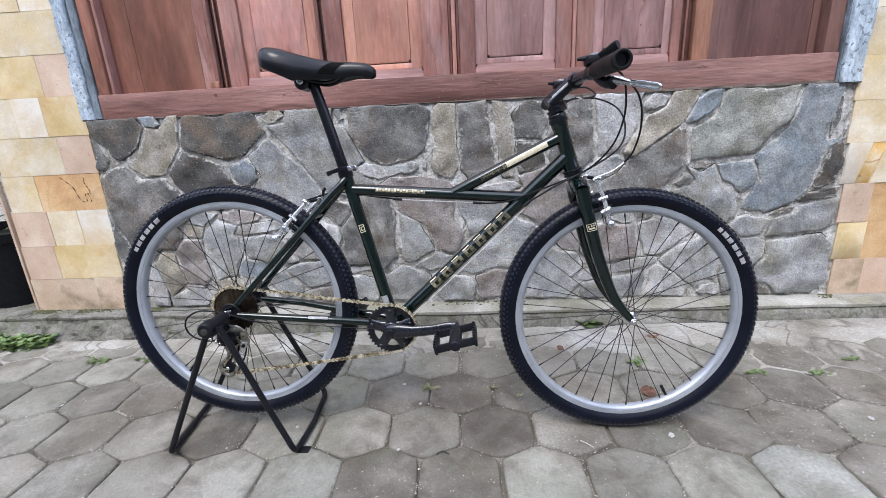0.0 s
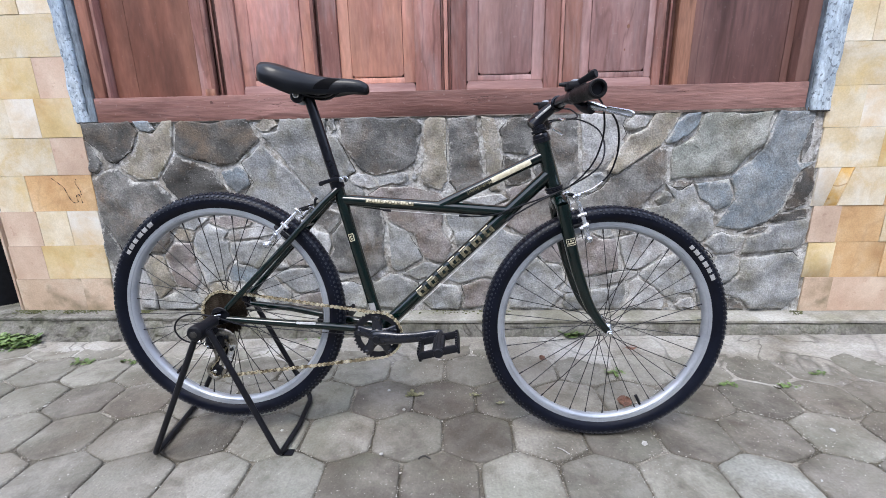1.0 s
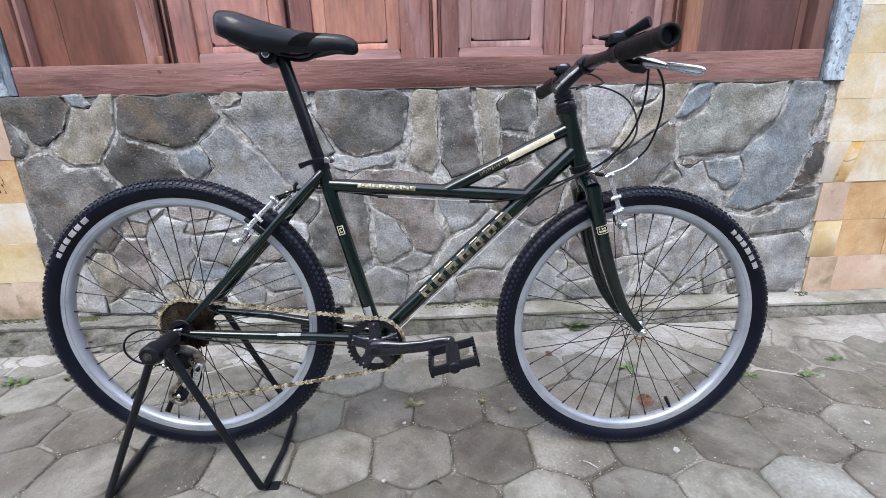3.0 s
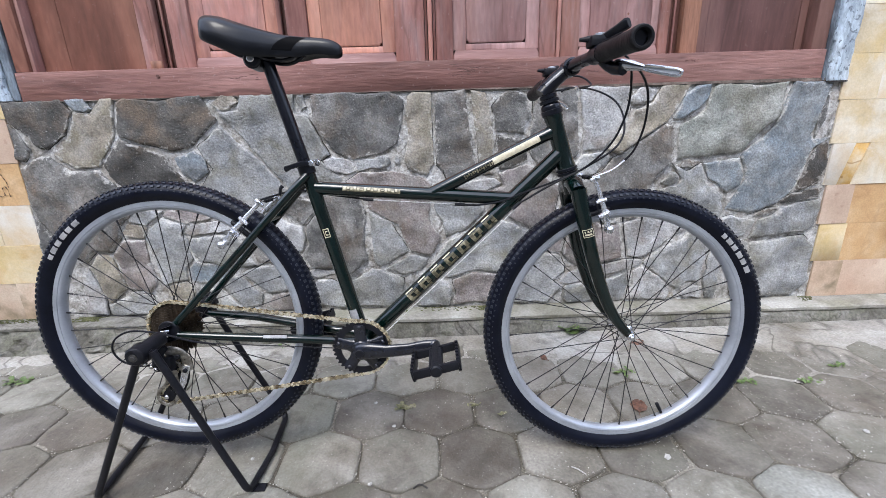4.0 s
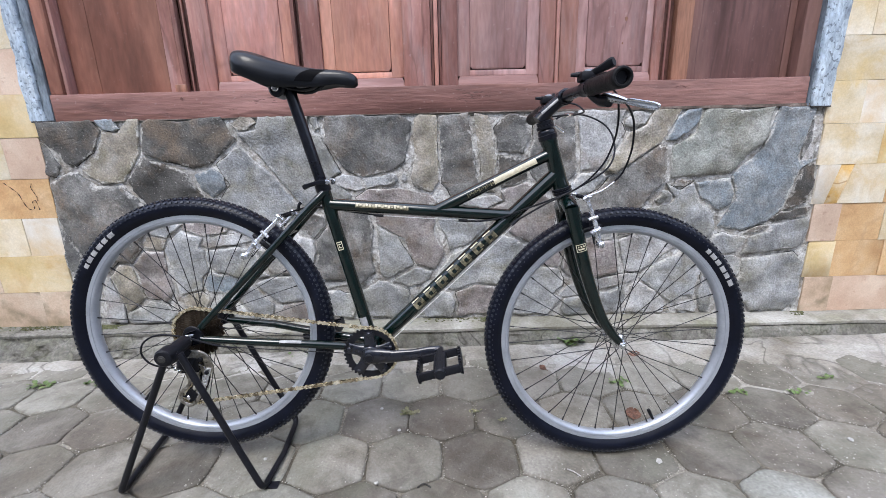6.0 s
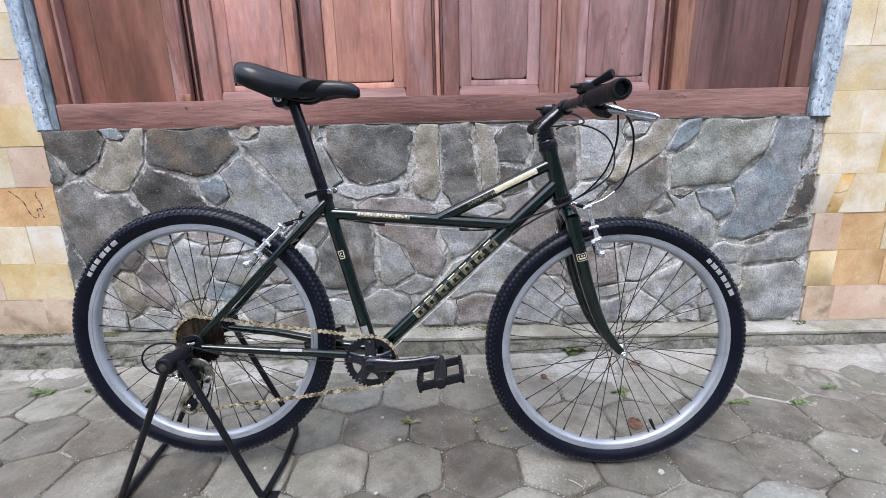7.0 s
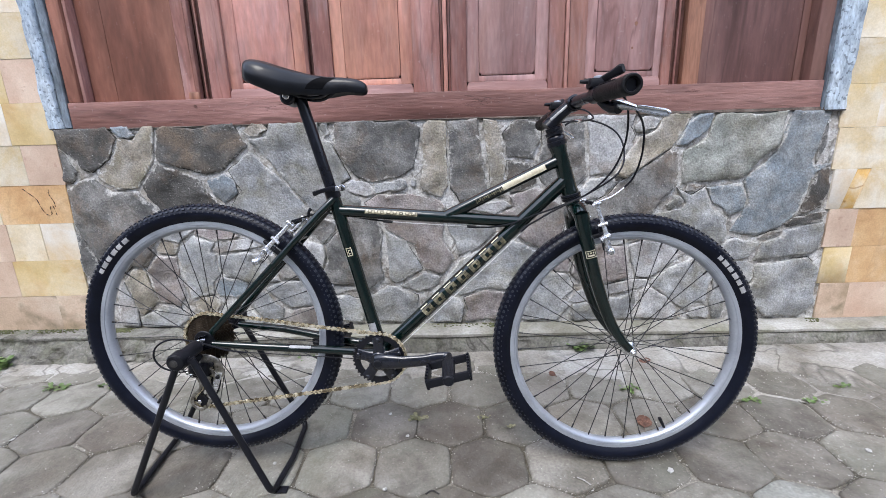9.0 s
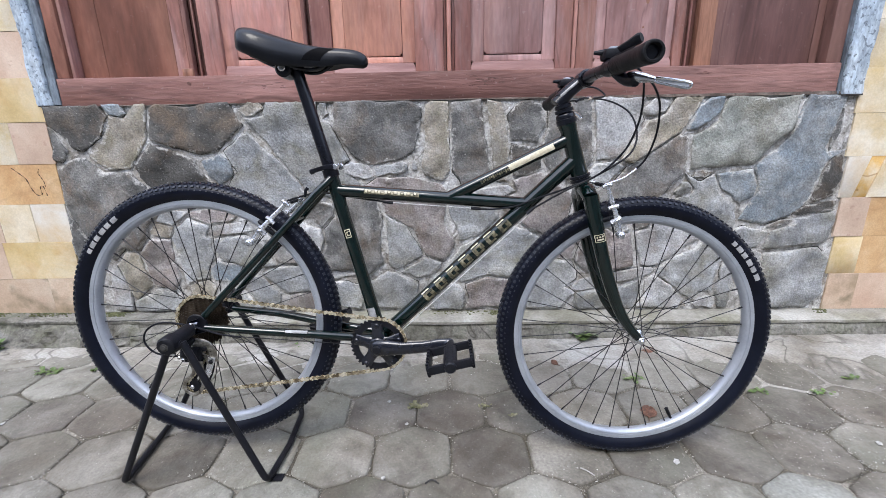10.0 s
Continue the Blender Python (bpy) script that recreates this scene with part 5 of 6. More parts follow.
# fork
bm = bmesh.new()
CROWN = on_head(0.154)
sweep(bm, [on_head(0.128), on_head(0.170)], 0.0178, 18)
sweep(bm, [CROWN + V(0.002, -0.046, -0.010), CROWN + V(0, -0.026, 0.004), CROWN + V(0, 0, 0.007), CROWN + V(0, 0.026, 0.004), CROWN + V(0.002, 0.046, -0.010)], [0.0168, 0.0178, 0.0182, 0.0178, 0.0168], 16)
fork = obj("fork", bm, M_FRAME, bicycle)
for s in (-1, 1):
    pts = curve_points([CROWN + V(0.002, s * 0.046, -0.004), V(0.386, s * 0.0495, 0.590), V(0.412, s * 0.050, 0.495), V(0.446, s * 0.050, 0.404), V(0.476, s * 0.050, 0.356), V(0.4975, s * 0.050, 0.331)], 6)
    k = len(pts)
    tubes("fork_blade", [(pts, [0.0172 - 0.0082 * (i / (k - 1)) ** 1.25 for i in range(k)])], M_FRAME, fork)
    bm = bmesh.new()
    disc(bm, V(0.4985, s * 0.0505, 0.329), 0.011, 0.004, 20)
    disc(bm, V(0.4995, s * 0.058, 0.3287), 0.0085, 0.005, 16)
    disc(bm, V(0.4995, s * 0.064, 0.3287), 0.005, 0.004, 12)
    obj("axle_nut", bm, M_CHROME, fork)


# wheels
def wheel(name, c, flange, width_hub, material_hub, rim_of_hub):
    bm = bmesh.new()
    w = width_hub
    lathe(bm, [(0.006, -w), (0.012, -w + 0.002), (0.012, -flange - 0.006), (rim_of_hub, -flange - 0.0025), (rim_of_hub, -flange + 0.0015), (0.011, -flange + 0.008), (0.0095, 0),
               (0.011, flange - 0.008), (rim_of_hub, flange - 0.0015), (rim_of_hub, flange + 0.0025), (0.012, flange + 0.006), (0.012, w - 0.002), (0.006, w)], c, 28, closed=False)
    hub = obj(name, bm, material_hub, bicycle)
    bm = bmesh.new()
    half = [(0.2805, -0.0095), (0.2852, -0.0128), (0.2935, -0.0205), (0.3025, -0.0238), (0.3115, -0.0226), (0.3188, -0.0172), (0.3238, -0.0085), (0.3252, 0.0)]
    lathe(bm, half + [(r, -h) for r, h in half[-2::-1]], c, 120)
    obj("tyre", bm, M_RUBBER, hub, "black knobbly rubber tyre")
    bm = bmesh.new()
    for i in range(144):
        for row, (r, h, lx, ly) in enumerate(((0.3250, 0.0, 0.0030, 0.0036), (0.3228, 0.0105, 0.0028, 0.0030), (0.3228, -0.0105, 0.0028, 0.0030), (0.3162, 0.0192, 0.0030, 0.0028), (0.3162, -0.0192, 0.0030, 0.0028), (0.3085, -0.0226, 0.0016, 0.0012), (0.3085, 0.0226, 0.0016, 0.0012))):
            a = 6.283185 * (i + 0.5 * (row in (1, 2, 5, 6))) / 144
            tilt = 0 if row == 0 else math.atan2(h, r - 0.303)
            m = Matrix.Translation(c) @ Matrix.Rotation(-a, 4, "Y") @ Matrix.Translation((r, h, 0)) @ Matrix.Rotation(tilt * 0.9, 4, "Z")
            made = bmesh.ops.create_cube(bm, size=1.0)["verts"]
            for v in made:
                v.co = m @ V(v.co.x * (0.0040 if row < 5 else 0.0034), v.co.y * 2 * ly, v.co.z * 2 * lx)
    tagged(obj("tread", bm, M_TREAD, hub), kind="stuff")
    bm = bmesh.new()
    near = [(0.2858, -0.0125), (0.2850, -0.0140), (0.2763, -0.0138), (0.2757, -0.0124), (0.2750, -0.0124), (0.2744, -0.0137), (0.2722, -0.0132), (0.2690, -0.0110), (0.2655, -0.0050)]
    prof = near + [(0.2650, 0.0)] + [(r, -h) for r, h in near[:1:-1]] + [(0.2850, 0.0140), (0.2858, 0.0125), (0.2790, 0.0100), (0.2790, -0.0100)]
    lathe(bm, prof, c, 120)
    obj("rim", bm, M_ALLOY, hub, "brushed silver alloy rim")
    for i in range(36):
        side = -1 if i % 2 else 1
        lead = 1 if (i // 2) % 2 else -1
        a = 6.283185 * i / 36 + 0.05
        f = a + lead * radians(68)
        p = c + V((rim_of_hub - 0.003) * math.cos(f), side * (flange + 0.001 * lead), (rim_of_hub - 0.003) * math.sin(f))
        q = c + V(0.2665 * math.cos(a), side * 0.002, 0.2665 * math.sin(a))
        bm = bmesh.new()
        e = q + (p - q).normalized() * 0.013
        sweep(bm, [p, e, e + (q - e) * 0.05, q], [0.00105, 0.00105, 0.0019, 0.0019], 6)
        obj("spoke", bm, M_SPOKE, hub)
    return hub


rear_wheel = wheel("rear_wheel", REAR, 0.030, 0.062, M_SATIN, 0.0235)
front_wheel = wheel("front_wheel", FRONT, 0.033, 0.047, M_CHROME, 0.0175)
for hub, c, ang in ((front_wheel, FRONT, -63.5), (rear_wheel, REAR, -133.0)):
    bm = bmesh.new()
    a = radians(ang)
    u = V(math.cos(a), 0, math.sin(a))
    sweep(bm, [c + u * 0.268, c + u * 0.255, c + u * 0.2545, c + u * 0.235, c + u * 0.2345], [0.0035, 0.0035, 0.0045, 0.0045, 0.003], 10)
    obj("valve", bm, M_PLASTIC, hub)


def tyre_mark(hub, c, a0, a1, blocks):
    """White moulded print on the tyre's near wall, as plain blocks."""
    bm = bmesh.new()
    for k0, k1, r0, r1 in blocks:
        grid = []
        for i in range(5):
            a = radians(a0 + (a1 - a0) * (k0 + (k1 - k0) * i / 4))
            row = []
            for j in range(3):
                r = r0 + (r1 - r0) * j / 2
                h = -0.0246 if r > 0.297 else -0.0240
                row.append(bm.verts.new(c + V(r * math.cos(a), h + 0.0012 * abs(j - 1), r * math.sin(a))))
            grid.append(row)
        for p, q in zip(grid, grid[1:]):
            for j in (0, 1):
                bm.faces.new((p[j], q[j], q[j + 1], p[j + 1]))
    obj("tyre_print", bm, M_WHITE, hub, "white block print on the tyre wall")


PRINT = [(0.0, 0.10, 0.2957, 0.3059)] + [(0.14 + 0.175 * k, 0.28 + 0.175 * k - 0.02 * (k % 2), 0.2957, 0.3067) for k in range(5)]
tyre_mark(front_wheel, FRONT, 47.5, 25.5, PRINT)
tyre_mark(rear_wheel, REAR, 146.5, 124.0, PRINT)

# drive train
CRANK_Y = -0.044
bm = bmesh.new()
TEETH = 38
outer, inner = [], []
for i in range(TEETH * 4):
    a = 6.283185 * i / (TEETH * 4)
    r = 0.0668 if i % 4 in (1, 2) else 0.0622
    outer.append((r * math.cos(a), r * math.sin(a)))
    inner.append((0.0475 * math.cos(a), 0.0475 * math.sin(a)))
k = len(outer)
lay = []
for ring, h in ((outer, -0.0016), (outer, 0.0016), (inner, 0.0016), (inner, -0.0016)):
    lay.append([bm.verts.new((BB.x + u, CRANK_Y + h, BB.z + v)) for u, v in ring])
for a, b in ((0, 1), (1, 2), (2, 3), (3, 0)):
    for i in range(k):
        bm.faces.new((lay[a][i], lay[a][(i + 1) % k], lay[b][(i + 1) % k], lay[b][i]))
chainring = obj("chainring", bm, M_SATIN, bicycle, "black toothed chainring")
bm = bmesh.new()
for i in range(5):
    a = radians(19 + 72 * i)
    u = V(math.cos(a), 0, math.sin(a))
    c = V(BB.x, CRANK_Y - 0.006, BB.z)
    sweep(bm, [c + u * 0.008, c + u * 0.030, c + u * 0.056], [0.019, 0.0122, 0.0135], 12, flat=0.28, up=(0, 1, 0))
disc(bm, V(BB.x, CRANK_Y - 0.008, BB.z), 0.021, 0.007, 24, 0.002)
obj("spider", bm, M_CRANK, chainring)
for i in range(5):
    a = radians(19 + 72 * i)
    bm = bmesh.new()
    disc(bm, V(BB.x + 0.052 * math.cos(a), CRANK_Y - 0.011, BB.z + 0.052 * math.sin(a)), 0.005, 0.0025, 12)
    obj("chainring_bolt", bm, M_CRANK, chainring)


def crank(y0, y1, tip, out):
    bm = bmesh.new()
    a, b = V(BB.x, y0, BB.z), V(tip[0], y1, tip[1])
    sweep(bm, [a - (b - a) * 0.05, a, a + (b - a) * 0.15 + V(0, 0, -0.001), a + (b - a) * 0.35 + V(0, 0, -0.004), a + (b - a) * 0.65 + V(0, 0, -0.003), a + (b - a) * 0.88 + V(0, 0, 0.001), b, b + (b - a).normalized() * 0.010], [0.016, 0.0205, 0.0185, 0.0150, 0.0138, 0.0145, 0.0150, 0.011], 16, flat=0.52)
    disc(bm, V(tip[0], y1, tip[1]), 0.0135, 0.0085, 20, 0.003)
    arm = obj("crank_arm", bm, M_CRANK, bicycle)
    bm = bmesh.new()
    disc(bm, V(BB.x, y0 + out * 0.011, BB.z), 0.0095, 0.003, 18, 0.001)
    obj("crank_cap", bm, M_PLASTIC, arm)
    # pedal: a cage of two side plates, end bars and a round core
    bm = bmesh.new()
    c = V(tip[0] + (0.004 if out < 0 else 0), y1 + out * 0.074, tip[1] + (0.006 if out < 0 else 0))
    turn = Matrix.Translation(c) @ Matrix.Rotation(radians(-13), 4, "Y")
    for px in (-0.046, 0.046):
        box(bm, (px - 0.0035, -0.044, -0.011), (px + 0.0035, 0.044, 0.011), 0.002, turn)
        for j in range(6):
            box(bm, (px - 0.0028, -0.040 + j * 0.014, 0.0105), (px + 0.0028, -0.034 + j * 0.014, 0.0145), 0, turn)
            box(bm, (px - 0.0028, -0.040 + j * 0.014, -0.0145), (px + 0.0028, -0.034 + j * 0.014, -0.0105), 0, turn)
    for py in (-0.041, 0.041):
        box(bm, (-0.046, py - 0.0045, -0.009), (0.046, py + 0.0045, 0.009), 0.003, turn)
    box(bm, (-0.014, -0.042, -0.008), (0.014, 0.042, 0.008), 0.004, turn)
    pedal = obj("pedal", bm, M_PLASTIC, bicycle, "black plastic cage pedal")
    bm = bmesh.new()
    sweep(bm, [c + V(0, -out * 0.072, 0), c + V(0, -out * 0.04, 0), c + V(0, 0, 0), c + V(0, out * 0.048, 0), c + V(0, out * 0.051, 0)], [0.007, 0.0115, 0.0105, 0.0125, 0.010], 14)
    obj("pedal_axle", bm, M_PLASTIC, pedal)


crank(-0.064, -0.076, (0.057, 0.332), -1)
crank(0.060, 0.074, (-0.275, 0.306), 1)

bm = bmesh.new()
disc(bm, REAR + V(0, -0.038, 0), 0.024, 0.018, 24)
cassette = obj("cassette", bm, M_SATIN, bicycle, "stack of brown steel cogs")
for i, r in enumerate((0.0300, 0.0345, 0.0390, 0.0435, 0.0485, 0.0540, 0.0600)):
    bm = bmesh.new()
    y, teeth = -0.052 + 0.0046 * i, 13 + 3 * i
    rows = []
    for ring, h in ((0, -0.001), (0, 0.001), (1, 0.001), (1, -0.001)):
        row = []
        for j in range(4 * teeth):
            rr = r - 0.0105 if ring else r + (0.0024 if j % 4 in (1, 2) else -0.0018)
            a = 6.283185 * j / (4 * teeth)
            row.append(bm.verts.new((REAR.x + rr * math.cos(a), y + h, REAR.z + rr * math.sin(a))))
        rows.append(row)
    for p, q in ((0, 1), (1, 2), (2, 3), (3, 0)):
        for j in range(4 * teeth):
            k = (j + 1) % (4 * teeth)
            bm.faces.new((rows[p][j], rows[p][k], rows[q][k], rows[q][j]))
    obj("cog", bm, M_COG, cassette)

# rear derailleur
J1, J2 = V(-0.536, -0.058, 0.300), V(-0.556, -0.058, 0.224)
bm = bmesh.new()
sweep(bm, [V(-0.535, -0.072, 0.352), V(-0.548, -0.080, 0.338), V(-0.548, -0.084, 0.318), V(-0.538, -0.076, 0.304)], [0.009, 0.0125, 0.0125, 0.010], 12)
box(bm, (-0.560, -0.086, 0.296), (-0.520, -0.064, 0.328), 0.005)
derailleur = obj("rear_derailleur", bm, M_PLASTIC, bicycle)
bm = bmesh.new()
sweep(bm, curve_points([V(-0.540, -0.068, 0.338), V(-0.516, -0.066, 0.334), V(-0.500, -0.064, 0.316), V(-0.498, -0.062, 0.286)], 4), [0.0085, 0.010, 0.0115, 0.012, 0.0125, 0.0125, 0.012, 0.0115, 0.011, 0.0105, 0.010, 0.009, 0.0075], 12, flat=0.32)
linkage = obj("linkage", bm, M_BRONZE, derailleur, "bronze-tinted derailleur linkage")
for x, z, r in ((-0.510, 0.326, 0.0062), (-0.499, 0.292, 0.0050)):
    bm = bmesh.new()
    disc(bm, V(x, -0.0745, z), r, 0.003, 14)
    obj("pivot_bolt", bm, M_PLASTIC, linkage)
bm = bmesh.new()
sweep(bm, [V(-0.500, -0.066, 0.300), V(-0.512, -0.067, 0.262), V(-0.528, -0.067, 0.232)], [0.009, 0.0075, 0.006], 10, flat=0.3)
obj("linkage_arm", bm, M_BRAKE, linkage)
for y, tone in ((-0.067, M_BRONZE), (-0.050, M_SATIN)):
    bm = bmesh.new()
    sweep(bm, curve_points([V(J1.x + 0.004, y, J1.z + 0.014), V(-0.512, y, 0.300), V(-0.510, y, 0.268), V(-0.524, y, 0.236), V(-0.540, y, 0.212), V(J2.x, y, J2.z - 0.020), V(J2.x - 0.019, y, J2.z - 0.006), V(J2.x - 0.014, y, J2.z + 0.016), V(-0.548, y, 0.262), V(-0.552, y, 0.290)], 5), 0.0044, 8, flat=0.35)
    sweep(bm, [V(-0.530, y, 0.290), V(-0.528, y, 0.240)], 0.008, 8, flat=0.2)
    obj("cage_plate", bm, tone, derailleur)
for c in (J1, J2):
    bm = bmesh.new()
    rows = []
    for h in (-0.003, 0.003):
        rows.append([bm.verts.new((c.x + (0.0185 if j % 4 in (1, 2) else 0.0150) * math.cos(6.2832 * j / 44), c.y + h, c.z + (0.0185 if j % 4 in (1, 2) else 0.0150) * math.sin(6.2832 * j / 44))) for j in range(44)])
    for j in range(44):
        bm.faces.new((rows[0][j], rows[0][(j + 1) % 44], rows[1][(j + 1) % 44], rows[1][j]))
    bm.faces.new(rows[0])
    bm.faces.new(rows[1])
    obj("jockey_wheel", bm, M_SATIN, derailleur)
    bm = bmesh.new()
    disc(bm, c + V(0, -0.0095, 0), 0.0052, 0.0022, 12)
    obj("jockey_bolt", bm, M_CHROME, derailleur)
for x, z in ((-0.575, 0.318), (-0.562, 0.310), (-0.553, 0.304)):
    bm = bmesh.new()
    disc(bm, V(x, -0.086, z), 0.0045, 0.004, 12)
    obj("adjuster_screw", bm, M_CHROME, derailleur)

# chain: one loop of alternating links
loop = []
CH_Y = -0.0435
for i in range(15):
    a = radians(98 - 176 * i / 14)
    loop.append(V(BB.x + 0.0650 * math.cos(a), CH_Y, BB.z + 0.0650 * math.sin(a)))
loop += [V(-0.20, CH_Y, 0.2415), V(-0.307, CH_Y, 0.2272), V(-0.45, -0.047, 0.2115), V(-0.548, -0.055, 0.2030)]
for a in (-75, -130, 180, 120):
    loop.append(V(J2.x + 0.017 * math.cos(radians(a)), -0.058, J2.z + 0.017 * math.sin(radians(a))))
for a in (-40, 0, 40):
    loop.append(V(J1.x + 0.017 * math.cos(radians(a)), -0.057, J1.z + 0.017 * math.sin(radians(a))))
for i in range(10):
    a = radians(225 - 133 * i / 9)
    loop.append(V(REAR.x + 0.0612 * math.cos(a), -0.030, REAR.z + 0.0612 * math.sin(a)))
loop += [V(-0.40, -0.036, 0.4235), V(-0.25, -0.041, 0.4020)]
length = [0.0]
for a, b in zip(loop, loop[1:] + loop[:1]):
    length.append(length[-1] + (b - a).length)
PITCH = 0.0127


def along(s):
    s %= length[-1]
    for i in range(len(loop)):
        if s <= length[i + 1]:
            f = (s - length[i]) / max(1e-9, length[i + 1] - length[i])
            return loop[i].lerp(loop[(i + 1) % len(loop)], f)
    return loop[0]


bm = bmesh.new()
count = round(length[-1] / PITCH)
step = length[-1] / count
for i in range(count):
    p, q = along(i * step), along((i + 1) * step)
    d = (q - p).normalized()
    w = 0.0034 if i % 2 else 0.0024
    side = V(0, 1, 0)
    nrm = d.cross(side).normalized()
    for s in (-1, 1):
        c0 = side * (s * w)
        ends = []
        for base, sign in ((p, -1), (q, 1)):
            for k in range(5):
                a = math.pi * (k / 4 - 0.5)
                ends.append(base + d * (sign * 0.0041 * math.cos(a)) + nrm * (sign * 0.0041 * math.sin(a)))
            ends.append((p + q) / 2 + nrm * (sign * 0.0022))
        lo = [bm.verts.new(e + c0 - side * 0.0005) for e in ends]
        hi = [bm.verts.new(e + c0 + side * 0.0005) for e in ends]
        m = len(ends)
        for j in range(m):
            bm.faces.new((lo[j], lo[(j + 1) % m], hi[(j + 1) % m], hi[j]))
        bm.faces.new(lo)
        bm.faces.new(hi)
    sweep(bm, [p - side * 0.0040, p + side * 0.0040], 0.0026, 8)
obj("chain", bm, M_CHAIN, bicycle, "gold-coloured roller chain")


# rim brakes
def vbrake(centre, up, fwd, spread, name_label, lean):
    """Linear-pull brake: two arms beside the rim, pads on it, a noodle across the top."""
    top = None
    body = None
    for s in (-1, 1):
        bm = bmesh.new()
        foot = centre + V(0, s * spread, 0)
        head = foot + up * 0.105 + V(0, -s * 0.006, 0)
        sweep(bm, [foot - up * 0.008, foot, foot + up * 0.045 + fwd * 0.002, head], [0.0062, 0.0072, 0.0054, 0.0044], 12, flat=0.6)
        disc(bm, foot + V(0, s * 0.004, 0), 0.0078, 0.012, 18, 0.002)
        sweep(bm, [head - fwd * 0.010, head - fwd * 0.008, head + fwd * 0.008, head + fwd * 0.010], [0.003, 0.0045, 0.0045, 0.003], 8)
        sweep(bm, [foot + up * 0.060 - fwd * 0.011, foot + up * 0.060 + fwd * 0.011], 0.0042, 8)
        sweep(bm, [foot + up * 0.030 - fwd * 0.013, foot + up * 0.034 + fwd * 0.010], [0.0045, 0.0060], 8)
        arm = obj("brake_arm", bm, M_BRAKE, bicycle, name_label)
        body = body or arm
        bm = bmesh.new()
        pad = foot + up * 0.030 - V(0, s * (spread - 0.021), 0)
        t = fwd * 0.026
        sweep(bm, [pad - t, pad - t * 0.8, pad + t * 0.8, pad + t], [0.0035, 0.0058, 0.0058, 0.0035], 10)
        obj("brake_pad", bm, M_PLASTIC, arm)
        bm = bmesh.new()
        for at, rr, hh in ((foot + up * 0.030 + V(0, s * 0.006, 0), 0.0055, 0.006), (head, 0.0046, 0.006), (foot + V(0, s * 0.016, 0), 0.005, 0.004)):
            bm = bmesh.new()
            disc(bm, at, rr, hh, 14)
            obj("brake_bolt", bm, M_CHROME, arm)
        bm = bmesh.new()
        sweep(bm, [foot + up * 0.004 - fwd * 0.012, foot + up * 0.070 - fwd * 0.010], 0.0014, 6)
        obj("brake_spring", bm, M_SATIN, arm)
        if s < 0:
            top = head
    bm = bmesh.new()
    sweep(bm, [top + V(0, -0.004, 0), centre + up * 0.105 + V(0, spread, 0)], 0.0011, 6)
    for k in range(9):
        c = centre + up * 0.105 + V(0, -0.016 + 0.004 * k, 0)
        disc(bm, c, 0.0045 - 0.0008 * (k % 2), 0.0022, 10)
    obj("brake_boot", bm, M_PLASTIC, body)
    return top


UPF = (-AXIS).normalized()
FWF = V(UPF.z, 0, -UPF.x)
front_top = vbrake(V(0.4320, 0, 0.579), UPF * 1.04, FWF, 0.060, "silver linear-pull brake arm", 0)
UPR = (V(-0.235, 0, 0.675) - V(-0.505, 0, 0.402)).normalized()
FWR = V(-UPR.z, 0, UPR.x)
rear_top = vbrake(V(-0.379, 0, 0.573), UPR * 1.12, FWR, 0.056, "silver linear-pull brake arm", 0)


def cable(points, r, material, name="cable", steps=8):
    bm = bmesh.new()
    sweep(bm, curve_points(points, steps), r, 8)
    return obj(name, bm, material, bicycle)


# cables: front noodle and housing, the other housings looping to the frame
cable([front_top + V(-0.006, 0.004, 0.002), V(0.433, -0.039, 0.6965), V(0.450, -0.037, 0.7055), V(0.467, -0.036, 0.718)], 0.0028, M_CHROME, "brake_noodle")
cable([V(0.466, -0.036, 0.717), V(0.483, -0.045, 0.741), V(0.488, -0.070, 0.788), V(0.474, -0.105, 0.838), V(0.446, -0.140, 0.868), V(0.410, -0.170, 0.884), V(0.372, -0.172, 0.884)], 0.0022, M_PLASTIC, "cable_housing")
cable([V(0.376, -0.150, 0.915), V(0.420, -0.135, 0.898), V(0.444, -0.098, 0.860), V(0.448, -0.075, 0.810), V(0.432, -0.052, 0.755), V(0.385, -0.036, 0.706), V(0.320, -0.030, 0.678), V(0.262, -0.026, 0.658), V(0.215, -0.018, 0.640), V(0.165, -0.010, 0.632), V(0.125, -0.004, 0.633)], 0.0022, M_PLASTIC, "cable_housing")
cable([V(0.372, 0.172, 0.884), V(0.445, 0.150, 0.885), V(0.490, 0.095, 0.852), V(0.490, 0.030, 0.800), V(0.458, -0.020, 0.750), V(0.386, -0.034, 0.706), V(0.315, -0.033, 0.672), V(0.268, -0.028, 0.645), V(0.245, -0.024, 0.632)], 0.0022, M_PLASTIC, "cable_housing")
cable([V(0.376, 0.150, 0.915), V(0.420, 0.130, 0.910), V(0.430, 0.080, 0.885), V(0.395, 0.040, 0.874), V(0.352, -0.012, 0.868), V(0.335, -0.022, 0.860)], 0.0022, M_PLASTIC, "cable_housing")
cable([V(0.126, -0.004, 0.6335), V(0.0, -0.004, 0.6440), V(-0.080, -0.004, 0.6512)], 0.0012, M_CABLE, "brake_cable", 3)
cable([V(-0.078, -0.004, 0.6510), V(-0.150, 0.014, 0.6600), V(-0.195, 0.024, 0.666), V(-0.238, 0.020, 0.674), V(-0.266, -0.012, 0.670), rear_top + V(0.004, 0, 0.006)], 0.0022, M_PLASTIC, "cable_housing")
d = (BB - DOWN_TOP).normalized()
under = V(-d.z, 0, d.x) if d.x > 0 else V(d.z, 0, -d.x)
under = under if under.z < 0 else -under
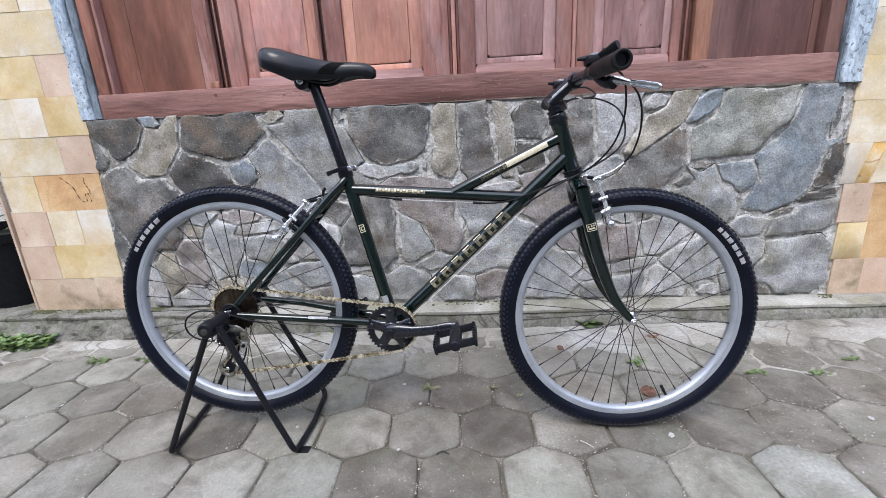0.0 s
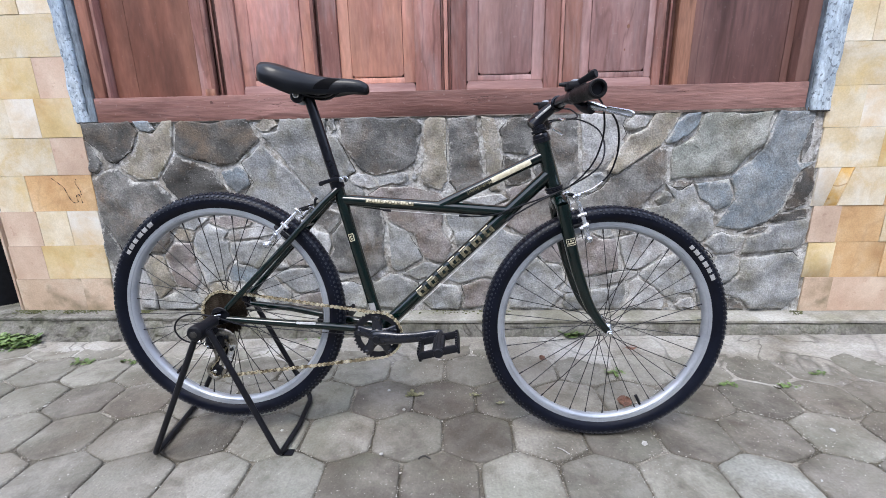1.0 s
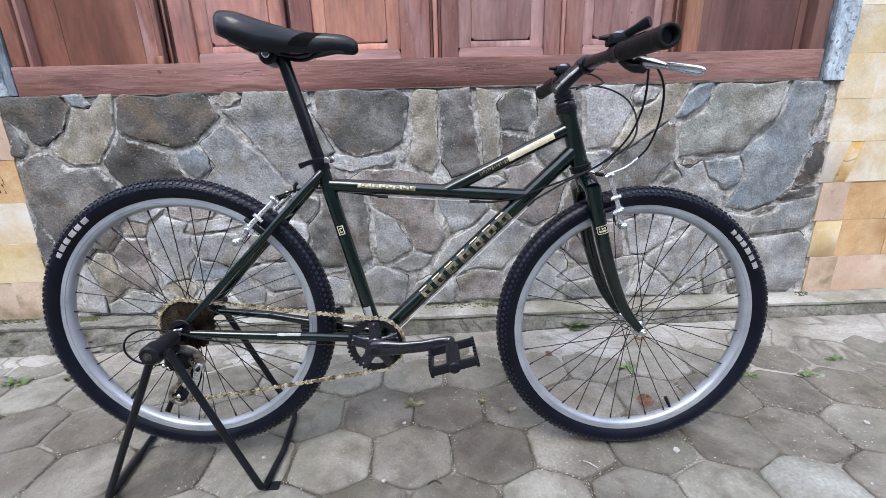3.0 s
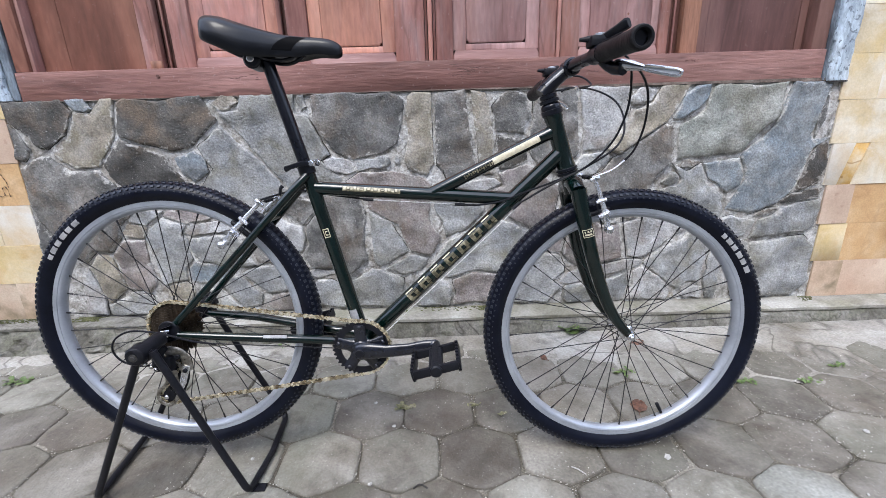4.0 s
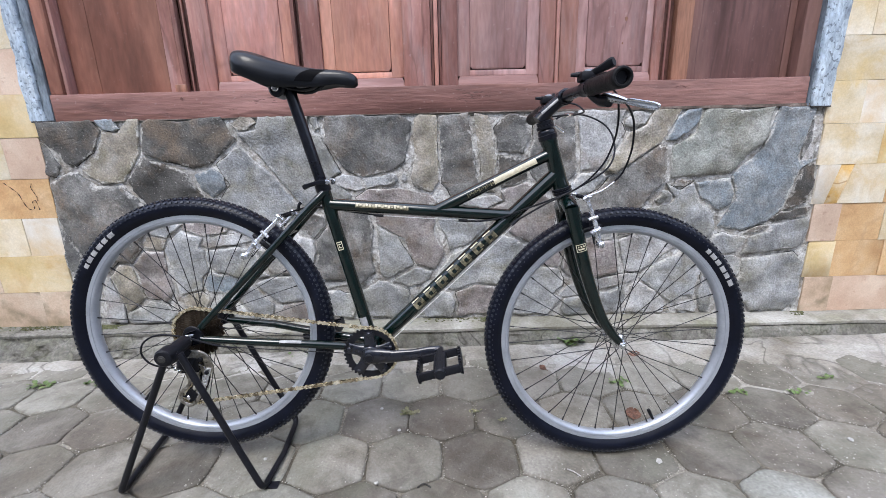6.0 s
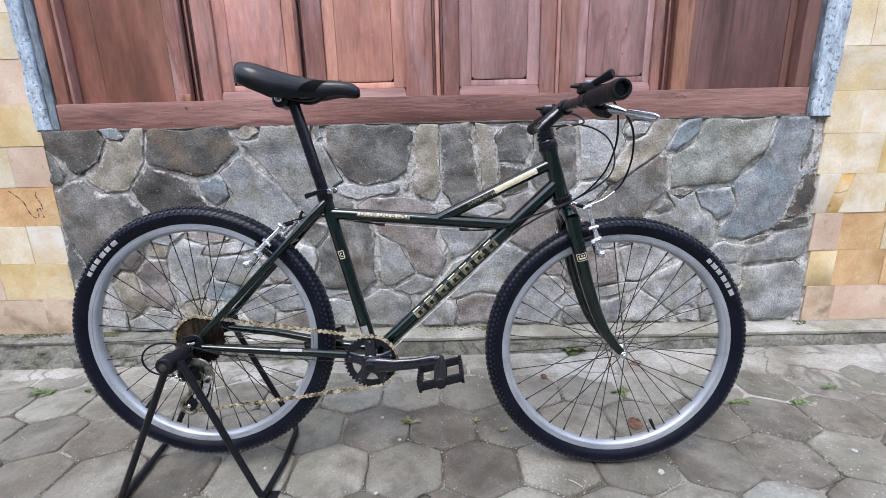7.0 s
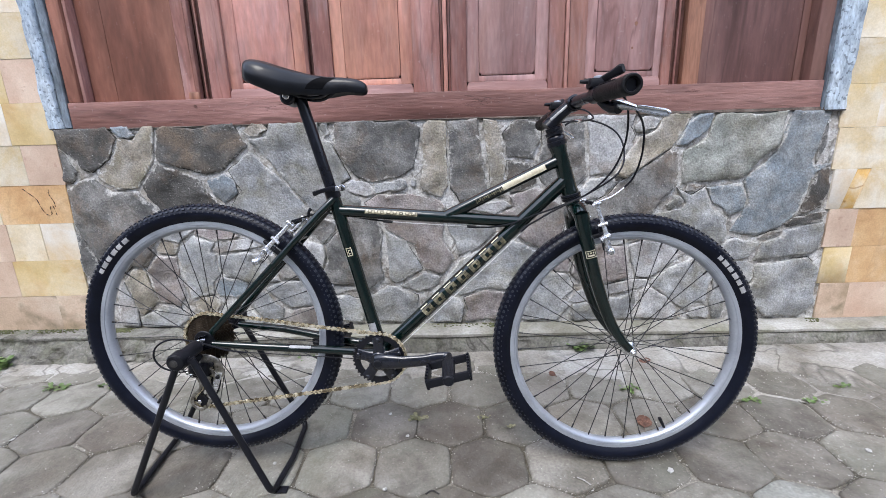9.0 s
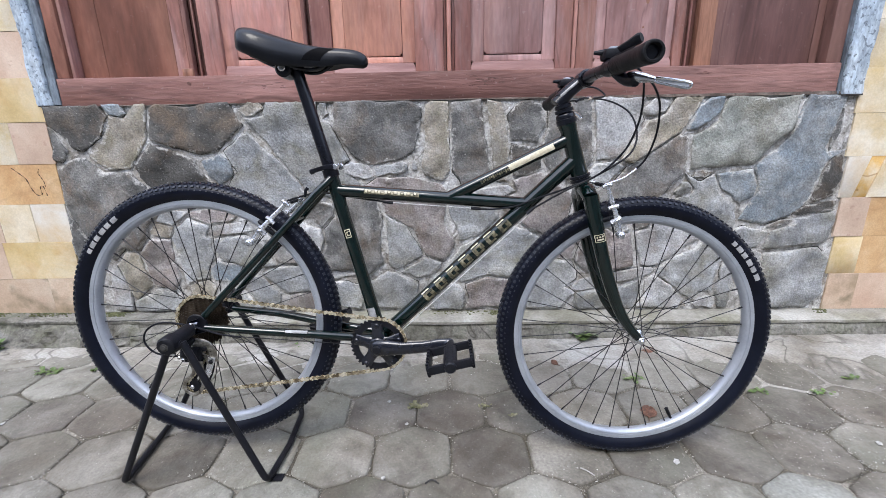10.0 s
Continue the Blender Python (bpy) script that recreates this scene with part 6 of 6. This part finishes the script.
cable([V(0.245, -0.024, 0.632), DOWN_TOP + d * 0.20 + under * 0.020 + V(0, -0.010, 0), BB + under * 0.020 + V(0, -0.010, 0) - d * 0.02], 0.0012, M_CABLE, "shift_cable", 4)
cable([V(-0.125, -0.034, 0.311), V(-0.26, -0.050, 0.330), V(-0.39, -0.070, 0.350), V(-0.42, -0.072, 0.354)], 0.0012, M_SPOKE, "shift_cable", 4)
cable([V(-0.42, -0.073, 0.353), V(-0.47, -0.078, 0.364), V(-0.53, -0.086, 0.388), V(-0.588, -0.088, 0.396), V(-0.625, -0.088, 0.380), V(-0.637, -0.087, 0.352), V(-0.622, -0.086, 0.326), V(-0.590, -0.084, 0.313), V(-0.562, -0.082, 0.312)], 0.0022, M_PLASTIC, "cable_housing", 6)
bm = bmesh.new()
sweep(bm, [V(-0.066, -0.004, 0.6495), V(-0.088, -0.004, 0.6520)], 0.0035, 10)
obj("cable_stop", bm, M_SATIN, bicycle)
bm = bmesh.new()
sweep(bm, [V(0.112, -0.004, 0.6345), V(0.134, -0.004, 0.6325)], 0.0035, 10)
obj("cable_stop", bm, M_SATIN, bicycle)
bm = bmesh.new()
sweep(bm, [V(0.252, -0.024, 0.636), V(0.236, -0.024, 0.622)], 0.0038, 10)
obj("cable_stop", bm, M_SATIN, bicycle)


# decals: thin patches that follow the tubes
def tube_patch(bm, a, b, r, s0, s1, t0, t1):
    """From s0 to s1 along the tube (0 to 1), from t0 to t1 degrees round it, 0 facing the near side."""
    d = (b - a).normalized()
    near = V(0, -1, 0)
    up = d.cross(near)
    up = up if up.z > 0 else -up
    grid = []
    for i in range(2):
        c = a.lerp(b, s0 + (s1 - s0) * i)
        grid.append([bm.verts.new(c + (r + 0.0005) * (math.cos(radians(t0 + (t1 - t0) * j / 5)) * near + math.sin(radians(t0 + (t1 - t0) * j / 5)) * up)) for j in range(6)])
    for j in range(5):
        bm.faces.new((grid[0][j], grid[0][j + 1], grid[1][j + 1], grid[1][j]))


def tube_print(name, a, b, r, patches, material, label):
    bm = bmesh.new()
    for p in patches:
        tube_patch(bm, a, b, r, *p)
    return obj(name, bm, material, bicycle, label)


block = []
for k in range(7):
    s = 0.755 - 0.064 * k
    w = 0.047
    block += [(s, s - 0.015, -34, 34), (s - 0.015, s - w, 16, 34), (s - 0.015, s - w + 0.006 * (k % 3), -34, -14 - 3 * (k % 2)), (s - 0.030, s - w, -12, 14)]
tube_print("down_tube_print", DOWN_TOP, BB, 0.0172, block, M_GOLD, "gold block print along the down tube")
tube_print("print_edge", DOWN_TOP, BB, 0.0173, [(0.755 - 0.064 * k, 0.755 - 0.064 * k - 0.036, 42, 53) for k in range(7)], M_CREAM, "pale upper edge of the gold print")
a, b = JOIN, on_head(0.030)
tube_print("upper_tube_print", a, b, 0.0142, [(0.50, 0.86, -22, 34)], M_CREAM, "cream stripe on the upper tube")
tube_print("upper_tube_lettering", a, b, 0.0142, [(0.27 + 0.0165 * k, 0.27 + 0.0165 * k + 0.011, -20 + 7 * (k % 3), 14 - 6 * (k % 2)) for k in range(14)], M_GOLD, "gold block print on the upper tube")
a, b = V(-0.193, 0, 0.680), V(0.228, 0, 0.643)
tube_print("top_tube_print", a, b, 0.0148, [(0.150, 0.445, -6, 34)], M_GOLD, "gold strip print on the top tube")
tube_print("top_tube_lettering", a, b, 0.0150, [(0.155 + 0.0175 * k, 0.155 + 0.0175 * k + 0.012, 3 + 8 * (k % 2), 32 - 7 * (k % 3)) for k in range(16)], M_CREAM, "cream block print on the top tube")
tube_print("seat_tube_badge", SEAT_TOP, BB, 0.0155, [(s + 0.045, t + 0.045, a, b) for s, t, a, b in ((0.28, 0.285, -25, 25), (0.325, 0.33, -25, 25), (0.28, 0.33, -25, -18), (0.28, 0.33, 18, 25), (0.293, 0.298, -10, 12), (0.293, 0.318, -10, -3), (0.312, 0.318, -10, 12))], M_CREAM, "small cream outlined badge on the seat tube")
tube_print("seat_tube_label", SEAT_TOP, BB, 0.0155, [(0.80, 0.875, -42, 26)], M_WHITE, "white label low on the seat tube")
fb0, fb1 = V(0.386, -0.0495, 0.590), V(0.412, -0.050, 0.495)
tube_print("fork_badge", fb0, fb1, 0.0159, [(0.10, 0.115, -48, 38), (0.265, 0.28, -48, 38), (0.10, 0.28, -48, -42), (0.10, 0.28, 32, 38), (0.14, 0.18, -32, -22), (0.14, 0.18, -12, 2), (0.14, 0.18, 10, 22), (0.20, 0.24, -32, 22)], M_CREAM, "small cream outlined badge on the fork blade")
tube_print("chain_stay_label", V(-0.24, -0.036, 0.345), V(-0.38, -0.058, 0.361), 0.0103, [(0.25, 0.60, 12, 50)], M_WHITE, "narrow white label on the chain stay")

bm = bmesh.new()
sweep(bm, [V(-0.262, -0.022, 0.668), V(-0.259, -0.024, 0.682), V(-0.254, -0.022, 0.688)], [0.003, 0.0035, 0.0045], 10)
obj("cable_hanger", bm, M_PLASTIC, bicycle)

# ---- rear wheel stand ----
stand = thing("bicycle_stand", "black bent steel rear wheel stand on the paving", "bicycle stand")
HX, HZ = -0.545, 0.365
NY, FY = -0.125, 0.135


def bent(points, r=0.022):
    """Rounds each corner of a line of points."""
    ps = [Vector(p) for p in points]
    out = [ps[0]]
    for a, b, c in zip(ps, ps[1:], ps[2:]):
        u, w = (a - b).normalized(), (c - b).normalized()
        for k in range(7):
            t = k / 6
            out.append((b + u * r) * (1 - t) ** 2 + b * 2 * t * (1 - t) + (b + w * r) * t * t)
    return out + [ps[-1]]


for y, sgn in ((NY, -1), (FY, 1)):
    bm = bmesh.new()
    if sgn < 0:
        sweep(bm, bent([(HX - 0.004, y, HZ), (-0.725, y, 0.010), (-0.738, 0.005, 0.009)]), 0.0078, 12)
    else:
        sweep(bm, bent([(HX - 0.004, y, HZ), (-0.750, y, 0.010), (-0.738, 0.005, 0.009)]), 0.0078, 12)
    obj("leg", bm, M_SATIN, stand)
    bm = bmesh.new()
    if sgn < 0:
        sweep(bm, bent([(HX + 0.030, y, HZ + 0.015), (-0.380, y, 0.010), (-0.372, 0.0, 0.009)]), 0.0078, 12)
    else:
        sweep(bm, bent([(HX + 0.010, y, HZ + 0.010), (-0.380, y, 0.010), (-0.372, 0.0, 0.009)]), 0.0078, 12)
    obj("leg", bm, M_SATIN, stand)
    bm = bmesh.new()
    kx, kz = HX + 0.004, HZ + 0.013
    sweep(bm, [(kx, y + sgn * 0.021, kz), (kx, y + sgn * 0.0205, kz), (kx, y + sgn * 0.017, kz), (kx + 0.002, y - sgn * 0.006, kz), (kx + 0.002, y - sgn * 0.008, kz), (kx + 0.006, y - sgn * 0.030, kz + 0.002), (kx + 0.008, y - sgn * 0.055, kz + 0.003)], [0.0095, 0.0165, 0.0200, 0.0210, 0.0170, 0.0165, 0.0160], 20)
    knob = obj("hub_knob", bm, M_PLASTIC, stand)
    # near-black discs on the knob's end paint the shade in its open bore
    bm = bmesh.new()
    sweep(bm, [(kx, y + sgn * 0.0212, kz), (kx, y + sgn * 0.0225, kz)], 0.0085, 16)
    sweep(bm, [(kx, y + sgn * 0.0226, kz), (kx, y + sgn * 0.0245, kz)], 0.0045, 12)
    obj("knob_socket", bm, M_CRACK, knob)
    bm = bmesh.new()
    sweep(bm, [(HX + 0.002, y, HZ - 0.006), (HX + 0.032, y, HZ + 0.012)], 0.0085, 10)
    obj("leg_bridge", bm, M_SATIN, stand)
bm = bmesh.new()
box(bm, (-0.384, -0.116, 0.0), (-0.350, -0.094, 0.004), 0.0015)
obj("foot_plate", bm, M_SATIN, stand)

# ---- weeds and litter on the paving ----
weed(-1.84, 0.535, 0.0, 0.024, 330, 0.085)
weed(-2.00, 0.52, 0.0, 0.025, 380, 0.11)
weed(-2.14, 0.50, 0.0, 0.027, 340, 0.12)
weed(-1.37, 0.385, 0.0, 0.016, 26, 0.035)
weed(-1.19, 0.383, 0.0, 0.014, 16, 0.025)
weed(0.60, 0.585, 0.0, 0.040, 16, 0.024)
weed(0.667, 0.300, 0.0, 0.014, 24, 0.024)
weed(1.023, 0.219, 0.0, 0.012, 18, 0.018)
weed(1.218, 0.209, 0.0, 0.012, 20, 0.024)
weed(1.376, 0.285, 0.0, 0.013, 16, 0.020)
weed(-0.50, 0.560, 0.0, 0.014, 16, 0.030)
weed(-0.038, 0.165, 0.0, 0.015, 22, 0.016, M_STRAW, "half-dry tuft of grass in a paving joint")
weed(0.158, 0.164, 0.0, 0.011, 14, 0.012, M_STRAW, "half-dry tuft of grass in a paving joint")
weed(0.235, 0.120, 0.0, 0.014, 6, 0.008, M_STRAW, "half-dry tuft of grass in a paving joint")


def fallen_leaf(x, y, size, turn):
    """A dry leaf with a ragged edge, a raised fold along its midrib and curled sides."""
    rng = random.Random(int(x * 1000))
    bm = bmesh.new()
    rows = []
    for i in range(10):
        f = i / 9
        half = size * 0.42 * max(0.03, math.sin(math.pi * min(1, f * 0.94 + 0.05)) ** 0.7)
        row = []
        for j in range(-3, 4):
            ragged = 1 + (rng.uniform(-0.16, 0.10) if abs(j) == 3 else 0)
            u, v = (f - 0.5) * size, half * j / 3 * ragged
            h = 0.003 + 0.16 * abs(v) + 0.004 * math.sin(f * 5 + j) * abs(j) / 3 + (0.0015 if j == 0 else 0)
            row.append(bm.verts.new((x + u * math.cos(turn) - v * math.sin(turn), y + u * math.sin(turn) + v * math.cos(turn), h)))
        rows.append(row)
    for p, q in zip(rows, rows[1:]):
        for j in range(6):
            bm.faces.new((p[j], q[j], q[j + 1], p[j + 1]))
    sweep(bm, [rows[0][3].co.copy(), rows[0][3].co + Vector((-0.35 * size * math.cos(turn + 0.3), -0.35 * size * math.sin(turn + 0.3), -0.001))], [0.0010, 0.0007], 6)
    return tagged(obj("fallen_leaf", bm, M_FALLEN), "curled dry reddish-brown leaf lying on the paving", "leaf", "fallen leaves")


fallen_leaf(0.637, 0.125, 0.052, 1.1)
fallen_leaf(0.80, 0.478, 0.045, 0.1)
fallen_leaf(0.43, 0.40, 0.030, 2.0)


def scrap(x, y, size, turn):
    bm = bmesh.new()
    pts = [(size * (0.7 + 0.5 * random.random()) * math.cos(6.283 * k / 5), size * (0.6 + 0.4 * random.random()) * math.sin(6.283 * k / 5)) for k in range(5)]
    m = pose(x, y, 0.0005, random.uniform(-8, 8), random.uniform(-8, 8), turn)
    prism(bm, pts, lambda u, v, h: m @ V(u, v, h), 0.002, 0.0004)
    return tagged(obj("paper_scrap", bm, M_LITTER), "tiny pale scrap lying on the paving", "scrap", "paving litter")


for x, y, s in ((-0.419, -0.014, 0.009), (-0.131, 0.191, 0.009), (-0.067, 0.086, 0.008), (-0.107, -0.109, 0.008), (0.62, -0.066, 0.013), (1.173, -0.01, 0.013), (0.992, -0.196, 0.005), (-1.256, 0.106, 0.011)):
    scrap(x, y, 0.75 * s, 60 * x)
bm = bmesh.new()
sweep(bm, [(0.375, -0.085, 0.003), (0.388, -0.095, 0.004), (0.402, -0.110, 0.003)], 0.0016, 6)
tagged(obj("twig", bm, M_LITTER), "short pale twig on the paving", "twig", "paving twigs")
bm = bmesh.new()
sweep(bm, curve_points([(-0.005, -0.128, 0.002), (0.010, -0.120, 0.005), (0.028, -0.128, 0.002)], 4), 0.002, 6)
tagged(obj("twig", bm, M_CRACK), "short dark curled twig on the paving", "twig", "paving twigs")


# grit grains along the joints
HEX_W, HEX_P, HEX_X, HEX_Y = 0.2035, 0.1770, -0.0435, -0.0260
verts, faces = [], []
while len(faces) < 9000 * 8:
    x, y = random.uniform(-1.7, 1.8), random.uniform(-0.42, 0.50)
    row = round((y - HEX_Y) / HEX_P)
    cx = HEX_X + (HEX_W / 2 if row % 2 else 0)
    k = round((x - cx) / HEX_W)
    u, v = x - cx - k * HEX_W, y - HEX_Y - row * HEX_P
    # the nearest way out of the hexagon
    away = min(HEX_W / 2 - abs(u), (0.112 - abs(v) - abs(u) * 0.457) * 0.91)
    clump = 0.5 + noise.noise(Vector((x * 6, y * 6, 3.3)))
    if random.random() > clump * (math.exp(-(away / 0.006) ** 2) * (1.0 + 0.6 * (x > 0.2)) + 0.05 + 0.08 * (x > 0.9)):
        continue
    r = 0.0006 + 0.0020 * random.random() ** 3
    base = len(verts)
    z = 0.0006 if away > 0.006 else -0.002
    for dx, dy, dz in ((1, 0, 0), (0, 1, 0), (-1, 0, 0), (0, -1, 0), (0, 0, 0.8), (0, 0, -0.8)):
        s = r * random.uniform(0.7, 1.3)
        verts.append((x + dx * s, y + dy * s, z + dz * s))
    for a in range(4):
        faces.append((base + a, base + (a + 1) % 4, base + 4))
        faces.append((base + (a + 1) % 4, base + a, base + 5))
me = bpy.data.meshes.new("grit")
me.from_pydata(verts, [], faces)
me.materials.append(M_GRIT)
tagged(new("grit", me), "pale grit scattered over the paving joints", "grit", kind="stuff")

# moss along the foot of the wall
bm = bmesh.new()
for cx, wide, count in ((-1.33, 0.05, 260), (-1.62, 0.14, 110), (0.27, 0.05, 130), (-1.85, 0.07, 120), (0.10, 0.12, 50), (1.58, 0.03, 50)):
    for i in range(count):
        x = cx + random.gauss(0, wide * 0.5)
        r = 0.0012 + 0.0030 * random.random()
        made = bmesh.ops.create_icosphere(bm, subdivisions=1, radius=r)["verts"]
        y = FACE - 0.006 - 0.035 * random.random() ** 2.5
        for p in made:
            p.co = V(p.co.x * 1.6 + x, p.co.y + y, p.co.z * 0.8 + sag(x) + 0.001)
tagged(obj("moss", bm, M_MOSS), "thin moss where the wall meets the ledge", "moss", kind="stuff")

# ---- cement apron between the pavers and the ledge ----
bm = bmesh.new()
cols = 640
grid = []
for i in range(cols + 1):
    x = -2.9 + 6.4 * i / cols
    edge = 0.355 + 0.040 * noise.noise(Vector((x * 2.3, 0.4, 0))) + 0.030 * noise.noise(Vector((x * 8, 1.4, 0))) + 0.016 * noise.noise(Vector((x * 27, 2.4, 0)))
    edge -= (0.17 + 0.05 * noise.noise(Vector((x * 11, 5.4, 0))) + 0.03 * noise.noise(Vector((x * 33, 6.4, 0)))) * max(0, min(1, (x - 0.80) / 0.35))
    edge += 0.05 * max(0, min(1, (-x - 1.0) / 0.4))
    row = []
    for j in range(25):
        f = j / 24
        y = edge + (0.60 - edge) * f
        z = -0.0055 + 0.0088 * min(1, f * 1.5) + 0.0060 * (1 - 0.6 * f) * noise.noise(Vector((x * 5.5, y * 8, 2.0))) + 0.0022 * noise.noise(Vector((x * 19, y * 22, 7.0))) + 0.001 * noise.noise(Vector((x * 60, y * 60, 5.0)))
        row.append(bm.verts.new((x, y, z)))
    grid.append(row)
for a, b in zip(grid, grid[1:]):
    for j in range(24):
        bm.faces.new((a[j], b[j], b[j + 1], a[j + 1]))
tagged(obj("apron", bm, M_CEMENT), "ragged cement apron along the ledge", "pavement", kind="structure")

# ---- hexagonal pavers ----
pavement = thing("pavement", "worn grey hexagonal concrete pavers with sandy joints", "pavement", None, "", "structure")


def paver_mesh(seed):
    rnd = random.Random(seed)
    bm = bmesh.new()
    edge_layer = bm.verts.layers.float.new("edge_distance")
    w, side, point = HEX_W / 2 - 0.0020, 0.0655 - 0.0011, 0.112 - 0.0024
    corners = [(0, -point), (w, -side), (w, side), (0, point), (-w, side), (-w, -side)]
    pts = []
    for (a, b), (c, d) in zip(corners, corners[1:] + corners[:1]):
        for k in range(7):
            f = k / 7
            pull = 0.962 if k == 0 else 0.990 if k in (1, 6) else 1.0
            x, y = (a + (c - a) * f) * pull, (b + (d - b) * f) * pull
            j = 1 - 0.028 * max(0.0, noise.noise(Vector((x * 26, y * 26, seed * 3.7)))) - 0.016 * max(0.0, noise.noise(Vector((x * 80, y * 80, seed * 5.1))))
            pts.append((x * j + rnd.uniform(-0.0006, 0.0006), y * j + rnd.uniform(-0.0006, 0.0006)))
    n = len(pts)
    rings = []
    for f, z in ((1.0, -0.03), (1.0, -0.0085), (0.990, -0.0042), (0.970, -0.0016), (0.93, -0.0003), (0.72, 0.0)):
        rings.append([bm.verts.new((u * f, v * f, z + (0.0011 * noise.noise(Vector((u * f * 30, v * f * 30, seed * 2.3))) if z > -0.02 else 0))) for u, v in pts])
        for p, (u, v) in zip(rings[-1], pts):
            p[edge_layer] = (1 - f) * math.hypot(u, v) * 0.9
    for a, b in zip(rings, rings[1:]):
        for i in range(n):
            bm.faces.new((a[i], a[(i + 1) % n], b[(i + 1) % n], b[i]))
    mid = bm.verts.new((0, 0, 0.0008 * noise.noise(Vector((1, 2, seed)))))
    mid[edge_layer] = 0.1
    for i in range(n):
        bm.faces.new((rings[-1][i], rings[-1][(i + 1) % n], mid))
    bmesh.ops.recalc_face_normals(bm, faces=bm.faces)
    me = bpy.data.meshes.new("paver")
    bm.to_mesh(me)
    bm.free()
    for p in me.polygons:
        p.use_smooth = True
    me.set_sharp_from_angle(angle=radians(60))
    return me


kinds = []
for k in range(8):
    me = paver_mesh(k)
    me.materials.append(M_PAVER)
    kinds.append(me)
dirty_shadowed = []
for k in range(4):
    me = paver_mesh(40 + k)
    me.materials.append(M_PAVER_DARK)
    dirty_shadowed.append(me)
pale = []
for k in range(3):
    me = paver_mesh(20 + k)
    me.materials.append(M_PAVER_PALE)
    pale.append(me)
cemented = paver_mesh(61)
cemented.materials.append(M_SMEAR)
PALE = ((0.36, -0.03),)
for row in range(-4, 4):
    y = HEX_Y + row * HEX_P
    for k in range(-12, 13):
        x = HEX_X + (HEX_W / 2 if row % 2 else 0) + k * HEX_W
        if not -2.35 < x < 2.35:
            continue
        light = any(abs(x - a) < 0.1 and abs(y - b) < 0.08 for a, b in PALE)
        # dark pavers are dirt; those below the bicycle also paint its soft shadow
        soiled_shadowed = random.random() < (0.85 if (0.75 < x < 1.75 and -0.6 < y < 0.3) or (-0.28 < x < 0.30 and -0.15 < y < 0.25) or (0.30 < x < 0.75 and -0.15 < y < 0.05) else 0.0 if y > 0.25 else 0.30 if x > -0.3 else 0.12)
        ob = new("paver", random.choice(pale if light else dirty_shadowed if soiled_shadowed else kinds))
        if abs(y + 0.203) < 0.05 and abs(x - 0.872) < 0.05:
            ob.data = cemented
        ob.parent = pavement
        ob.matrix_world = pose(x + random.uniform(-0.003, 0.003), y + random.uniform(-0.003, 0.003), random.uniform(-0.0015, 0.001),
                               random.uniform(-0.6, 0.6), random.uniform(-0.6, 0.6), random.uniform(-1.5, 1.5) + random.choice((0, 180)))

# the rest of the yard, joined: the same pavers farther off
verts, faces = [], []
w, side, point = HEX_W / 2 - 0.0034, 0.0635, 0.108
for row in range(-26, 4):
    for k in range(-32, 33):
        x = HEX_X + (HEX_W / 2 if row % 2 else 0) + k * HEX_W
        y = HEX_Y + row * HEX_P
        if abs(x) > 5.85 or (row >= -4 and -2.35 < x < 2.35):
            continue
        base = len(verts)
        h = random.uniform(-0.0015, 0.001)
        ring = [(0, -point), (w, -side), (w, side), (0, point), (-w, side), (-w, -side)]
        verts += [(x + u, y + v, -0.03) for u, v in ring] + [(x + u, y + v, h - 0.004) for u, v in ring] + [(x + u * 0.95, y + v * 0.95, h) for u, v in ring]
        for i in range(6):
            j = (i + 1) % 6
            faces.append((base + i, base + j, base + 6 + j, base + 6 + i))
            faces.append((base + 6 + i, base + 6 + j, base + 12 + j, base + 12 + i))
        faces.append(tuple(base + 12 + i for i in range(6)))
me = bpy.data.meshes.new("paver_field")
me.from_pydata(verts, [], faces)
me.materials.append(M_PAVER_FAR)
field = tagged(new("paver_field", me), kind="stuff")
field.parent = pavement
